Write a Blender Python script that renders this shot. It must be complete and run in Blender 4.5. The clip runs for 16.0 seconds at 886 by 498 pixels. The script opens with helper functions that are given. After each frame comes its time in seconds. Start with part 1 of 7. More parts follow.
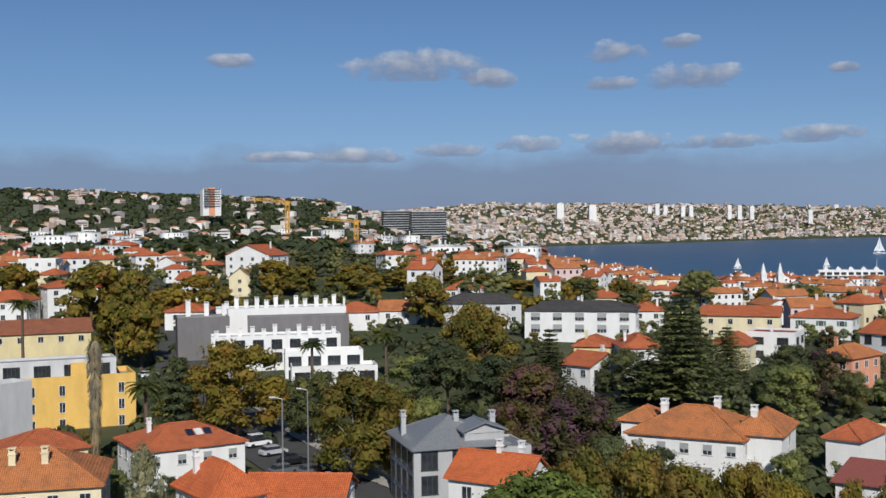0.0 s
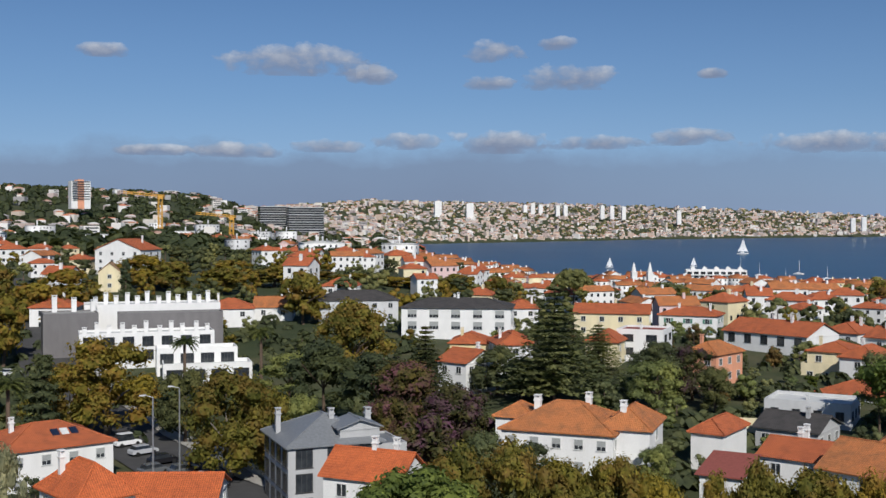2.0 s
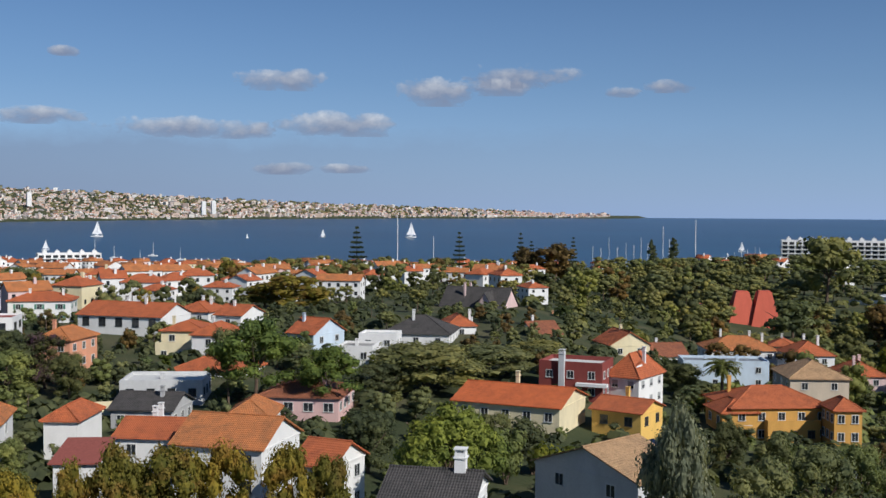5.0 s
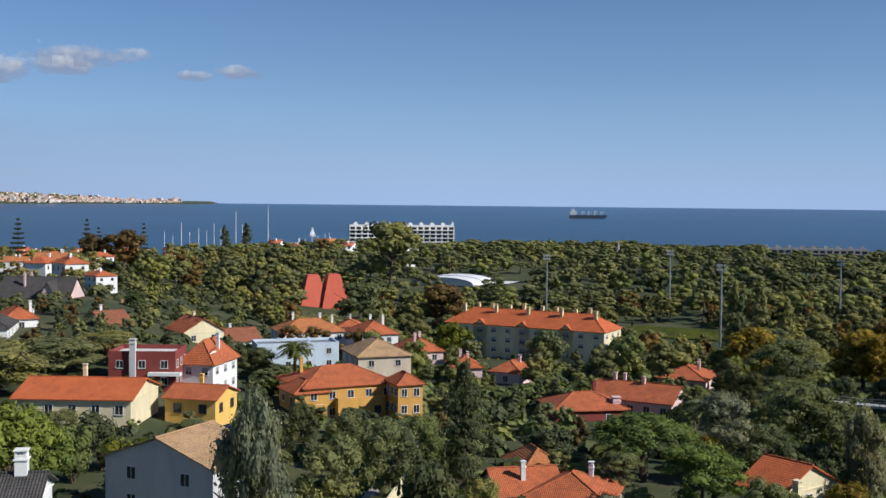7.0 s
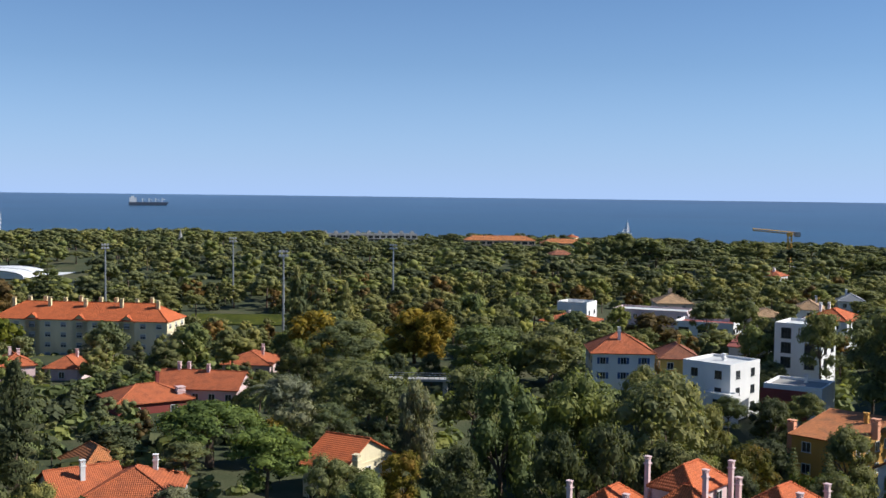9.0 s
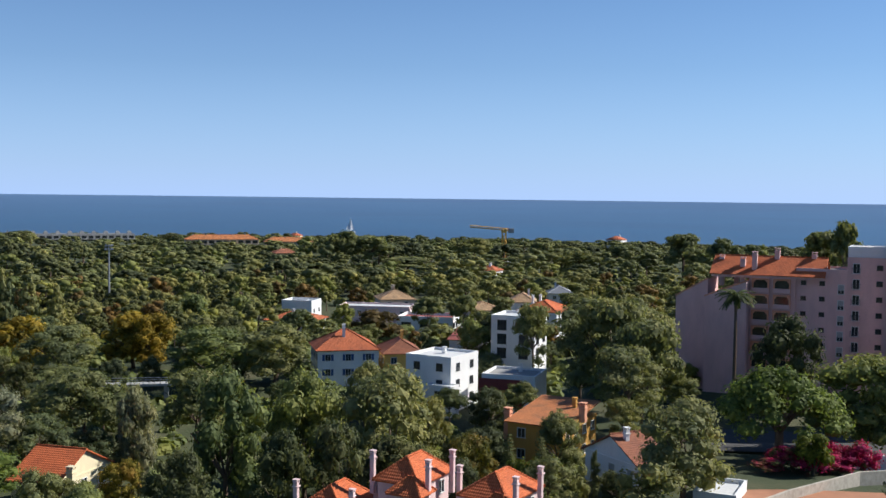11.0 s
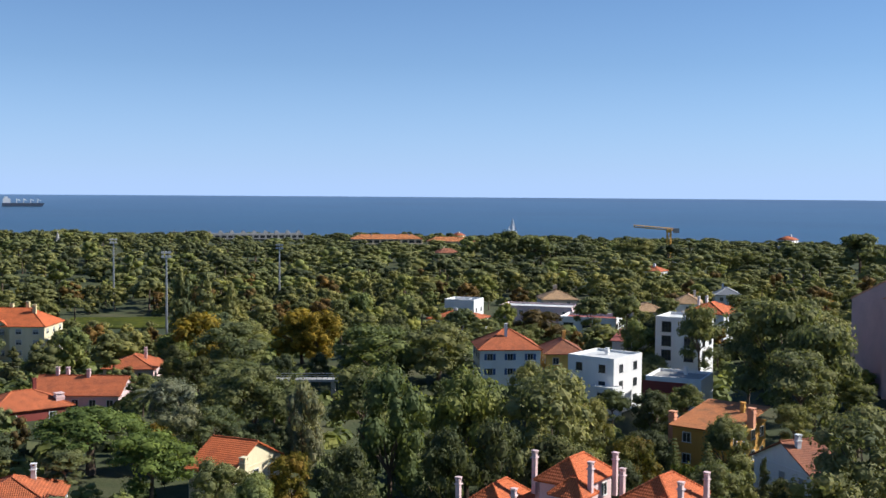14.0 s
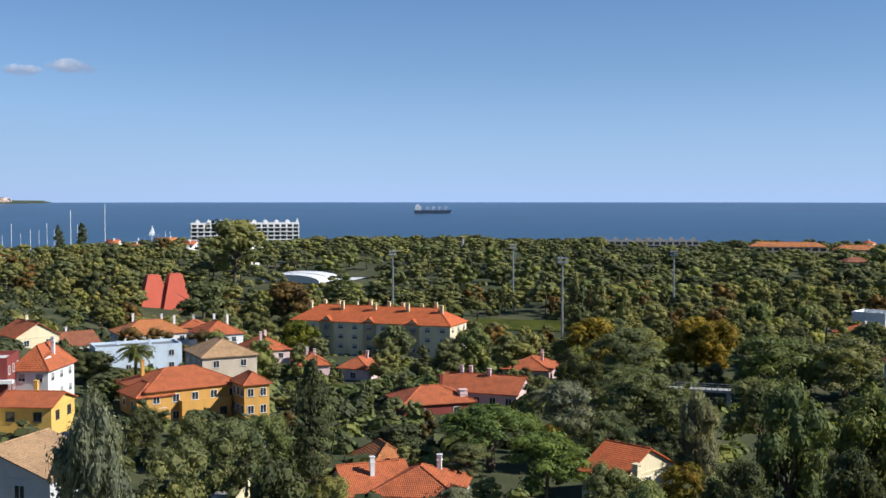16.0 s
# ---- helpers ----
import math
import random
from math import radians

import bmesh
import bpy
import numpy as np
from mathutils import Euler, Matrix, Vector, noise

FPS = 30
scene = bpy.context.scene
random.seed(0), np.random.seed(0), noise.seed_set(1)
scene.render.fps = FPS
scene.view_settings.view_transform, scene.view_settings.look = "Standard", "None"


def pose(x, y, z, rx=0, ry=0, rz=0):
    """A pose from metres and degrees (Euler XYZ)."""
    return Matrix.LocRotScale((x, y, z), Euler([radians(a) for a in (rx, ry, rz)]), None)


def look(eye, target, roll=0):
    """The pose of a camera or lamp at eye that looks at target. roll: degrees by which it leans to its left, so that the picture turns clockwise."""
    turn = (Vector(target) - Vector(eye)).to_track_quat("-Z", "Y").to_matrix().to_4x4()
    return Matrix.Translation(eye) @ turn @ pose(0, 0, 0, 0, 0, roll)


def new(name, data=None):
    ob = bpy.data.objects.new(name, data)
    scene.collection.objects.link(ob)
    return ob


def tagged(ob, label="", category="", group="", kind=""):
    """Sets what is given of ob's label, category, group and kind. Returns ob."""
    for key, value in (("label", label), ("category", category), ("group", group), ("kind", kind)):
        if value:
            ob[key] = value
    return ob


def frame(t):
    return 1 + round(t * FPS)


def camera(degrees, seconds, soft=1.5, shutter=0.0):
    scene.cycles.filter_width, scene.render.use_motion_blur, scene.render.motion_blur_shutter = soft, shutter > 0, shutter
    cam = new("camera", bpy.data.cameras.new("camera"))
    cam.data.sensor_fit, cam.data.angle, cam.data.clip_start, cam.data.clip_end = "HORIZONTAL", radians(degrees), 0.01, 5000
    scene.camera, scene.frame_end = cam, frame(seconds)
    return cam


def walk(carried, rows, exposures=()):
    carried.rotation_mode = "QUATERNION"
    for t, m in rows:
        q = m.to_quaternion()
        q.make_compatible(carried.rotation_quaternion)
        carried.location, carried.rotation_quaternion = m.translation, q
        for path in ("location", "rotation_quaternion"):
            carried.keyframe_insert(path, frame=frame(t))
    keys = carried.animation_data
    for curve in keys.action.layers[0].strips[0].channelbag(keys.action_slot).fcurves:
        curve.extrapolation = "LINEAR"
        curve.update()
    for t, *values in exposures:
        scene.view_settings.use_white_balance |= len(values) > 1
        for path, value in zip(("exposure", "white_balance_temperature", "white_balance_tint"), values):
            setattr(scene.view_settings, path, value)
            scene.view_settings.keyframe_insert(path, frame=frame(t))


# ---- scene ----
# Camera: a hand-held pan from a high balcony; the eye swings on a short arm.
EYE_Z = 56.0
ARM = 0.25
cam = camera(44.20, 16.0)
ROWS = [
    (0.0, 0.00, -0.94, 0.64),
    (0.5, 2.60, -0.60, 0.55),
    (1.0, 2.23, -0.56, 0.39),
    (1.5, -1.08, -0.78, 0.21),
    (2.0, -6.41, -1.13, -0.05),
    (2.5, -12.31, -1.37, -0.29),
    (3.0, -17.97, -1.45, -0.44),
    (3.5, -23.29, -1.50, -0.37),
    (4.0, -28.57, -1.58, -0.30),
    (4.2, -30.73, -1.65, -0.31),
    (6.3, -53.55, -2.32, -0.39),
    (6.5, -55.78, -2.38, -0.39),
    (7.0, -61.51, -2.50, -0.57),
    (7.5, -67.48, -2.67, -0.63),
    (8.0, -73.45, -2.84, -0.67),
    (8.5, -79.10, -2.93, -0.76),
    (9.0, -84.17, -2.93, -0.70),
    (9.5, -88.56, -2.85, -0.63),
    (10.0, -92.34, -2.79, -0.67),
    (10.2, -93.75, -2.80, -0.68),
    (11.2, -99.60, -2.86, -0.71),
    (11.8, -101.45, -2.90, -0.73),
    (12.3, -101.48, -2.95, -0.66),
    (12.5, -101.09, -2.96, -0.64),
    (13.0, -98.90, -2.93, -0.48),
    (13.5, -95.08, -2.92, -0.30),
    (14.0, -90.11, -2.94, -0.41),
    (14.5, -84.72, -2.98, -0.19),
    (15.0, -79.31, -2.98, -0.21),
    (15.5, -74.32, -2.79, 0.21),
    (16.0, -69.63, -2.67, -0.00),
]


def stand_at(yaw):
    a = radians(yaw)
    return -ARM * math.sin(a), ARM * math.cos(a)


walk(cam, [(t, pose(*stand_at(yaw), EYE_Z, 90 + pitch, roll, yaw)) for t, yaw, pitch, roll in ROWS],
     exposures=[(t, e, 6050, 10) for t, e in ((0.0, -0.2), (4.0, -0.16), (7.0, 0.14), (9.5, 0.45), (12.3, 0.5), (14.0, 0.54), (16.0, 0.4))])

# ---- light: afternoon sun and clear sky ----
SUN_BEARING, SUN_HEIGHT = 173.0, 37.0
world = bpy.data.worlds.new("sky")
scene.world = world
world.use_nodes = True
wn = world.node_tree
sky = wn.nodes.new("ShaderNodeTexSky")
sky.sky_type = "NISHITA"
sky.sun_disc = False
sky.sun_elevation = radians(SUN_HEIGHT)
sky.sun_rotation = radians(SUN_BEARING)
sky.altitude = 200
sky.air_density, sky.dust_density, sky.ozone_density = 1.0, 0.0, 8.0
wn.nodes["Background"].inputs["Strength"].default_value = 0.066
wn.links.new(sky.outputs[0], wn.nodes["Background"].inputs["Color"])
sun = new("sun", bpy.data.lights.new("sun", "SUN"))
sun.data.energy, sun.data.angle, sun.data.color = 5.0, radians(0.5), (1.0, 0.93, 0.82)
_b, _h = radians(SUN_BEARING), radians(SUN_HEIGHT)
SUN_DIR = Vector((math.sin(_b) * math.cos(_h), math.cos(_b) * math.cos(_h), math.sin(_h)))
sun.matrix_world = look(SUN_DIR * 300, (0, 0, 0))


# ---- materials ----
def material(name, rough=0.8, metal=0.0, spec=0.3):
    m = bpy.data.materials.new(name)
    m.use_nodes = True
    b = m.node_tree.nodes["Principled BSDF"]
    b.inputs["Roughness"].default_value = rough
    b.inputs["Metallic"].default_value = metal
    b.inputs["Specular IOR Level"].default_value = spec
    return m, m.node_tree, b


def ramp(nt, fac, stops):
    r = nt.nodes.new("ShaderNodeValToRGB")
    e = r.color_ramp.elements
    while len(e) < len(stops):
        e.new(0.5)
    for el, (p, c) in zip(e, stops):
        el.position, el.color = p, (*c, 1)
    nt.links.new(fac, r.inputs[0])
    return r.outputs[0]


def noise_tex(nt, scale, coord="Object", detail=4.0, rough=0.6, stretch=None):
    world_place = coord == "World"
    tc = nt.nodes.new("ShaderNodeNewGeometry" if world_place else "ShaderNodeTexCoord")
    n = nt.nodes.new("ShaderNodeTexNoise")
    n.inputs["Scale"].default_value, n.inputs["Detail"].default_value, n.inputs["Roughness"].default_value = scale, detail, rough
    out = tc.outputs["Position" if world_place else coord]
    if stretch:
        mp = nt.nodes.new("ShaderNodeMapping")
        mp.inputs["Scale"].default_value = stretch
        nt.links.new(out, mp.inputs[0])
        out = mp.outputs[0]
    nt.links.new(out, n.inputs["Vector"])
    return n.outputs[0]


def mix(nt, kind, fac, a, b):
    n = nt.nodes.new("ShaderNodeMix")
    n.data_type, n.blend_type = "RGBA", kind
    for socket, value in ((n.inputs[0], fac), (n.inputs[6], a), (n.inputs[7], b)):
        if isinstance(value, bpy.types.NodeSocket):
            nt.links.new(value, socket)
        elif isinstance(value, (int, float)):
            socket.default_value = value
        else:
            socket.default_value = (*value, 1)
    return n.outputs[2]


def bump(nt, b, height, strength, distance=0.05):
    n = nt.nodes.new("ShaderNodeBump")
    n.inputs["Strength"].default_value, n.inputs["Distance"].default_value = strength, distance
    nt.links.new(height, n.inputs["Height"])
    nt.links.new(n.outputs[0], b.inputs["Normal"])


def dim(c, k):
    return tuple(min(1, v * k) for v in c)


def plaster(name, c, rough=0.85, wear=0.18):
    m, nt, b = material(name, rough)
    big = ramp(nt, noise_tex(nt, 0.5, stretch=(1, 1, 0.35), detail=6), [(0.3, dim(c, 1 - wear)), (0.62, c)])
    fine = ramp(nt, noise_tex(nt, 9), [(0.35, (0.86, 0.86, 0.86)), (0.7, (1, 1, 1))])
    nt.links.new(mix(nt, "MULTIPLY", 1.0, big, fine), b.inputs["Base Color"])
    bump(nt, b, noise_tex(nt, 25), 0.2, 0.01)
    return m


def tiles(name, c, c2):
    """Clay roof tiles: rows of barrels down the slope, mossy and faded in patches."""
    m, nt, b = material(name, 0.8)
    uv = nt.nodes.new("ShaderNodeUVMap")
    waves = []
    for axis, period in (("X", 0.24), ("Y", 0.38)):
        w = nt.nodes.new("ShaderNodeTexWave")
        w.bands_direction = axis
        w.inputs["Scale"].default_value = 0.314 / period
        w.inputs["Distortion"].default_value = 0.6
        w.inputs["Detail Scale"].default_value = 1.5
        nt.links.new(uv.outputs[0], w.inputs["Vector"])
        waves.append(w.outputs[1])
    patch = ramp(nt, noise_tex(nt, 0.55, detail=8, rough=0.7), [(0.32, c2), (0.55, c)])
    single = ramp(nt, noise_tex(nt, 5.0, detail=2), [(0.3, (0.68, 0.66, 0.62)), (0.65, (1.08, 1.05, 1.0))])
    col = mix(nt, "MULTIPLY", 1.0, patch, single)
    # base colour goes darker along the low troughs between barrels
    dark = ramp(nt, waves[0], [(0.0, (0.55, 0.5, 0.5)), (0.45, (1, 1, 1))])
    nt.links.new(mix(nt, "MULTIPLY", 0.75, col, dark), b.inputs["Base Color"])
    add = nt.nodes.new("ShaderNodeMath")
    nt.links.new(waves[0], add.inputs[0])
    nt.links.new(waves[1], add.inputs[1])
    bump(nt, b, add.outputs[0], 0.7, 0.06)
    return m


def foliage(name, dark, light, hue=None, rough=0.7):
    m, nt, b = material(name, rough, spec=0.2)
    g = nt.nodes.new("ShaderNodeNewGeometry")
    info = nt.nodes.new("ShaderNodeObjectInfo")
    leaf = ramp(nt, g.outputs["Random Per Island"], [(0.0, dark), (1.0, light)])
    clump = ramp(nt, noise_tex(nt, 0.55, "World", detail=4), [(0.35, (0.66, 0.7, 0.7)), (0.65, (1.2, 1.13, 1.0))])
    stand = ramp(nt, noise_tex(nt, 0.07, "World", detail=2), [(0.34, (0.66, 0.72, 0.76)), (0.5, (1, 1, 1)), (0.66, (1.25, 1.17, 0.95))])
    col = mix(nt, "MULTIPLY", 1.0, mix(nt, "MULTIPLY", 1.0, leaf, clump), stand)
    if hue:
        spot = ramp(nt, noise_tex(nt, 0.35, "World", detail=5), [(0.47, (0, 0, 0)), (0.62, (1, 1, 1))])
        col = mix(nt, "MIX", spot, col, hue)
    each = ramp(nt, info.outputs["Random"], [(0.0, (0.74, 0.8, 0.8)), (0.5, (1, 1, 1)), (1.0, (1.22, 1.1, 0.85))])
    nt.links.new(mix(nt, "MULTIPLY", 1.0, col, each), b.inputs["Base Color"])
    tr = nt.nodes.new("ShaderNodeBsdfTranslucent")
    ms = nt.nodes.new("ShaderNodeMixShader")
    ms.inputs[0].default_value = 0.38
    tint = mix(nt, "MULTIPLY", 1.0, col, (1.25, 1.25, 0.7))
    nt.links.new(tint, tr.inputs[0])
    nt.links.new(b.outputs[0], ms.inputs[1])
    nt.links.new(tr.outputs[0], ms.inputs[2])
    nt.links.new(ms.outputs[0], nt.nodes["Material Output"].inputs[0])
    return m


def plain(name, c, rough=0.6, metal=0.0, vary=0.25, scale=3.0, spec=0.3):
    m, nt, b = material(name, rough, metal, spec)
    nt.links.new(ramp(nt, noise_tex(nt, scale, detail=6), [(0.3, dim(c, 1 - vary)), (0.7, c)]), b.inputs["Base Color"])
    bump(nt, b, noise_tex(nt, scale * 6), 0.15, 0.02)
    return m


WHITE = plaster("white_render", (0.82, 0.81, 0.79), wear=0.1)
CREAM = plaster("cream_render", (0.80, 0.70, 0.46))
YELLOW = plaster("yellow_render", (0.82, 0.52, 0.14))
PALE_YELLOW = plaster("pale_yellow_render", (0.76, 0.64, 0.36))
OCHRE = plaster("ochre_render", (0.66, 0.36, 0.09))
PINK = plaster("pink_render", (0.74, 0.49, 0.46))
PALE_PINK = plaster("pale_pink_render", (0.76, 0.56, 0.54))
SALMON = plaster("salmon_render", (0.76, 0.36, 0.22))
RED_RENDER = plaster("dark_red_render", (0.26, 0.06, 0.05))
GREY = plaster("grey_render", (0.48, 0.48, 0.48))
LIGHT_GREY = plaster("light_grey_render", (0.62, 0.62, 0.62))
DARK_GREY = plaster("dark_grey_cladding", (0.19, 0.18, 0.18))
PALE_BLUE = plaster("pale_blue_render", (0.60, 0.70, 0.80))
BEIGE = plaster("beige_render", (0.62, 0.52, 0.40))
CONCRETE = plaster("concrete", (0.42, 0.41, 0.39), wear=0.3)
RED_CONCRETE = plaster("red_tinted_concrete", (0.60, 0.13, 0.08), wear=0.12)
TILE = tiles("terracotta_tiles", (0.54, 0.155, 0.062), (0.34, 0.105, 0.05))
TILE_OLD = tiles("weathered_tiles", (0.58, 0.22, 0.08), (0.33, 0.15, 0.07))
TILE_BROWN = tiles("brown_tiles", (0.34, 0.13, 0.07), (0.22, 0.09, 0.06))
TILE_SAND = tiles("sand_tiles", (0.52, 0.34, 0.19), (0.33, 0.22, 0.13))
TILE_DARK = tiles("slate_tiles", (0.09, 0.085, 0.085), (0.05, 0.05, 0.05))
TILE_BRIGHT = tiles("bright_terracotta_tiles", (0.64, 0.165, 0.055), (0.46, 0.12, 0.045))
ZINC = plain("zinc_sheet", (0.28, 0.29, 0.30), 0.45, 0.3)
FLAT_ROOF = plain("flat_roof_felt", (0.34, 0.33, 0.31), 0.9)
WHITE_ROOF = plain("white_roof_coating", (0.66, 0.66, 0.64), 0.8)
RED_FELT = plain("red_roof_felt", (0.30, 0.09, 0.07), 0.9)
FRAME = plain("white_window_frame", (0.72, 0.72, 0.70), 0.5)
DARK_FRAME = plain("dark_window_frame", (0.06, 0.06, 0.06), 0.5)
BLIND = plain("grey_roller_blind", (0.36, 0.37, 0.36), 0.6)
GREEN_SHUTTER = plain("green_shutter", (0.10, 0.24, 0.18), 0.6)
BLUE_SHUTTER = plain("blue_shutter", (0.06, 0.11, 0.26), 0.6)
GLASS, _nt, _b0 = material("window_glass", 0.08, 0.0, 0.6)
_nt.links.new(ramp(_nt, noise_tex(_nt, 0.8), [(0.3, (0.012, 0.015, 0.02)), (0.7, (0.05, 0.055, 0.06))]), _b0.inputs["Base Color"])
SOLAR, _nt, _b0 = material("solar_glass", 0.12, 0.0, 0.7)
_nt.links.new(ramp(_nt, noise_tex(_nt, 2), [(0.3, (0.01, 0.014, 0.03)), (0.7, (0.02, 0.03, 0.06))]), _b0.inputs["Base Color"])
METAL = plain("galvanised_steel", (0.42, 0.43, 0.44), 0.4, 0.6)
DARK_METAL = plain("dark_painted_steel", (0.05, 0.05, 0.055), 0.5)
BARK = plain("bark", (0.17, 0.12, 0.085), 0.95, scale=2, vary=0.5)
PALE_BARK = plain("pale_bark", (0.36, 0.31, 0.26), 0.95, scale=2, vary=0.4)
ASPHALT = plain("asphalt", (0.075, 0.073, 0.072), 0.95, scale=0.4)
PAVING = plain("pale_stone_paving", (0.40, 0.38, 0.34), 0.9, scale=0.8)
EARTH = plain("red_bare_earth", (0.42, 0.20, 0.11), 0.95, scale=0.25, vary=0.35)
SAND = plain("beach_sand", (0.50, 0.42, 0.30), 0.95)
STONE = plain("pale_wall_stone", (0.50, 0.45, 0.37), 0.95, scale=1.5, vary=0.35)
CRANE_YELLOW = plain("crane_yellow_paint", (0.72, 0.40, 0.08), 0.5)
HULL_WHITE = plain("white_hull_paint", (0.85, 0.85, 0.84), 0.4)
HULL_DARK = plain("dark_hull_paint", (0.07, 0.09, 0.13), 0.5)
TARP = plain("white_membrane", (0.78, 0.79, 0.80), 0.6)

F_PINE = foliage("pine_needles", (0.13, 0.15, 0.072), (0.235, 0.25, 0.115))
F_UMBRELLA = foliage("stone_pine_needles", (0.1, 0.14, 0.042), (0.205, 0.262, 0.07))
F_DARK = foliage("dark_evergreen_leaves", (0.07, 0.084, 0.045), (0.13, 0.148, 0.075))
F_GREEN = foliage("green_leaves", (0.15, 0.18, 0.066), (0.265, 0.295, 0.115))
F_OLIVE = foliage("olive_leaves", (0.165, 0.18, 0.08), (0.28, 0.285, 0.135))
F_GREY = foliage("grey_green_leaves", (0.154, 0.165, 0.110), (0.352, 0.352, 0.242))
F_AUTUMN = foliage("autumn_leaves", (0.11, 0.11, 0.02), (0.30, 0.25, 0.05), hue=(0.24, 0.15, 0.035))
F_GOLD = foliage("golden_leaves", (0.15, 0.12, 0.016), (0.40, 0.29, 0.045))
F_RUST = foliage("rust_leaves", (0.10, 0.07, 0.03), (0.22, 0.15, 0.06))
F_BOUGAIN = foliage("bougainvillea_leaves", (0.05, 0.06, 0.022), (0.15, 0.13, 0.05), hue=(0.16, 0.075, 0.115))
F_MAGENTA = foliage("magenta_blossom", (0.24, 0.015, 0.09), (0.62, 0.04, 0.22), hue=(0.08, 0.09, 0.03))
F_PALM = foliage("palm_fronds", (0.05, 0.07, 0.02), (0.16, 0.18, 0.06))
F_DRY = foliage("dry_fronds", (0.24, 0.19, 0.14), (0.5, 0.42, 0.33))
F_HEDGE = foliage("hedge_leaves", (0.06, 0.085, 0.012), (0.18, 0.20, 0.03))


# ---- the lie of the land ----
def spot(bearing, far):
    a = radians(bearing)
    return far * math.sin(a), far * math.cos(a)


def steps(x, table):
    return float(np.interp(x, table[0::2], table[1::2]))


def sea_level(r):
    """The far sea lifts with distance so that its rim lies on the true horizon."""
    if r < 2500:
        return 0.0
    u = (r - 2500) / 2400
    return EYE_Z * (1 - r * ((1 - u) / 2500 + u / 14600))


# distance of the near shore by bearing; where land goes on to the far coast it has no near shore
NEAR_SHORE = (-60, 9000, 2.4, 9000, 3.2, 2300, 6, 1350, 12, 1120, 30, 1000, 45, 1000, 58, 1150, 75, 1200, 100, 1150, 140, 1000, 180, 800, 200, 600)
FAR_SHORE = (-60, 2300, 2.4, 2300, 3.2, 3300, 6, 3500, 12, 3760, 18, 4080, 24, 4300, 30, 4500, 36, 4640, 44, 4760, 50, 4850, 51, 9000)
FAR_TOP = (-60, 2.2, -25, 2.2, -20, 2.1, -10, 1.7, -4, 1.45, 4, 1.3, 10, 1.22, 16, 1.1, 22, 0.85, 28, 0.55, 36, 0.25, 43, 0.02, 46, -0.12, 60, -0.2)


def hill(b, r):
    """Height of dry land over the sea, and below it under the water."""
    near, far = steps(b, NEAR_SHORE), steps(b, FAR_SHORE)
    left = steps(r, (0, 22, 150, 22, 215, 22.5, 250, 26.5, 300, 31, 430, 38, 600, 39))
    mid = steps(r, (0, 22, 130, 22, 170, 24, 280, 28, 400, 25, 500, 21, 800, 13, 1000, 6))
    vale = steps(r, (0, 21, 110, 19, 150, 18.5, 190, 18, 260, 15, 310, 9, 340, 8, 450, 11, 600, 15, 700, 19, 1000, 18))
    right = steps(r, (0, 22, 110, 20, 150, 18, 215, 19, 300, 18, 450, 16, 700, 19, 1000, 18))
    w = [steps(b, k) for k in ((-90, 1, 2, 1, 12, 0), (2, 0, 12, 1, 44, 1, 56, 0), (44, 0, 56, 1, 76, 1, 86, 0), (76, 0, 86, 1))]
    base = w[0] * left + w[1] * mid + w[2] * vale + w[3] * right
    base -= 5 * math.exp(-((b - 90) / 8) ** 2) * math.exp(-((r - 150) / 50) ** 2)
    base += 4.0 * steps(b, (104, 0, 110, 1, 140, 1, 160, 0)) * steps(r, (70, 0, 95, 1, 140, 1, 185, 0))
    if near > 5000:
        rise = steps(b, FAR_TOP)
        top = EYE_Z + math.tan(radians(rise)) * 2300
        left = steps(b, (-30, 0.0, -6, 0.0, 3, 1.0))
        z = base if r < 600 else steps(r, (600, base, 900, 42, 1400, 52, 1900, top * 0.85, 2300, top, 2700, top - 10, 4900, top - 30))
        crest = EYE_Z + math.tan(radians(rise)) * 4000 - sea_level(4000)
        zc = base if r < 500 else steps(r, (500, base, 800, 20, 1500, 18, 2000, 16, 2300, 22, 3300, 0.5 * crest, 4000, crest, 4900, crest + 10))
        return z * (1 - left) + zc * left
    if r < near:
        return min(base, 1.5 + (near - r) * 0.05)
    if r > far:
        top = EYE_Z + math.tan(radians(steps(b, FAR_TOP))) * 4850 - sea_level(4850)
        k = min(1, (r - far) / max(1, min(900, 4850 - far)))
        return 1.0 + (top - 1) * (k ** 0.75)
    return -max(1.5, min(6, (r - near) * 0.05, (far - r) * 0.05))


def ground_z(x, y):
    r = math.hypot(x, y)
    b = math.degrees(math.atan2(x, y))
    return hill(b, r) + sea_level(r)


def link(name, bm, mat, label="", category="", kind="", parent=None, smooth=False, group=""):
    me = bpy.data.meshes.new(name)
    bm.to_mesh(me)
    bm.free()
    for m in mat if isinstance(mat, (list, tuple)) else [mat]:
        me.materials.append(m)
    if smooth:
        me.shade_smooth()
    ob = new(name, me)
    ob.parent = parent
    return tagged(ob, label, category, group, kind)


def polar_sheet(name, rings, bearings, height, mat, label, category):
    verts, faces = [], []
    for r in rings:
        for b in bearings:
            x, y = spot(b, r)
            verts.append((x, y, height(b, r)))
    n = len(bearings)
    for i in range(len(rings) - 1):
        for j in range(n - 1):
            faces.append((i * n + j, i * n + j + 1, (i + 1) * n + j + 1, (i + 1) * n + j))
    me = bpy.data.meshes.new(name)
    me.from_pydata(verts, [], faces)
    me.flip_normals()
    me.materials.append(mat)
    me.shade_smooth()
    return tagged(new(name, me), label, category, kind="structure")


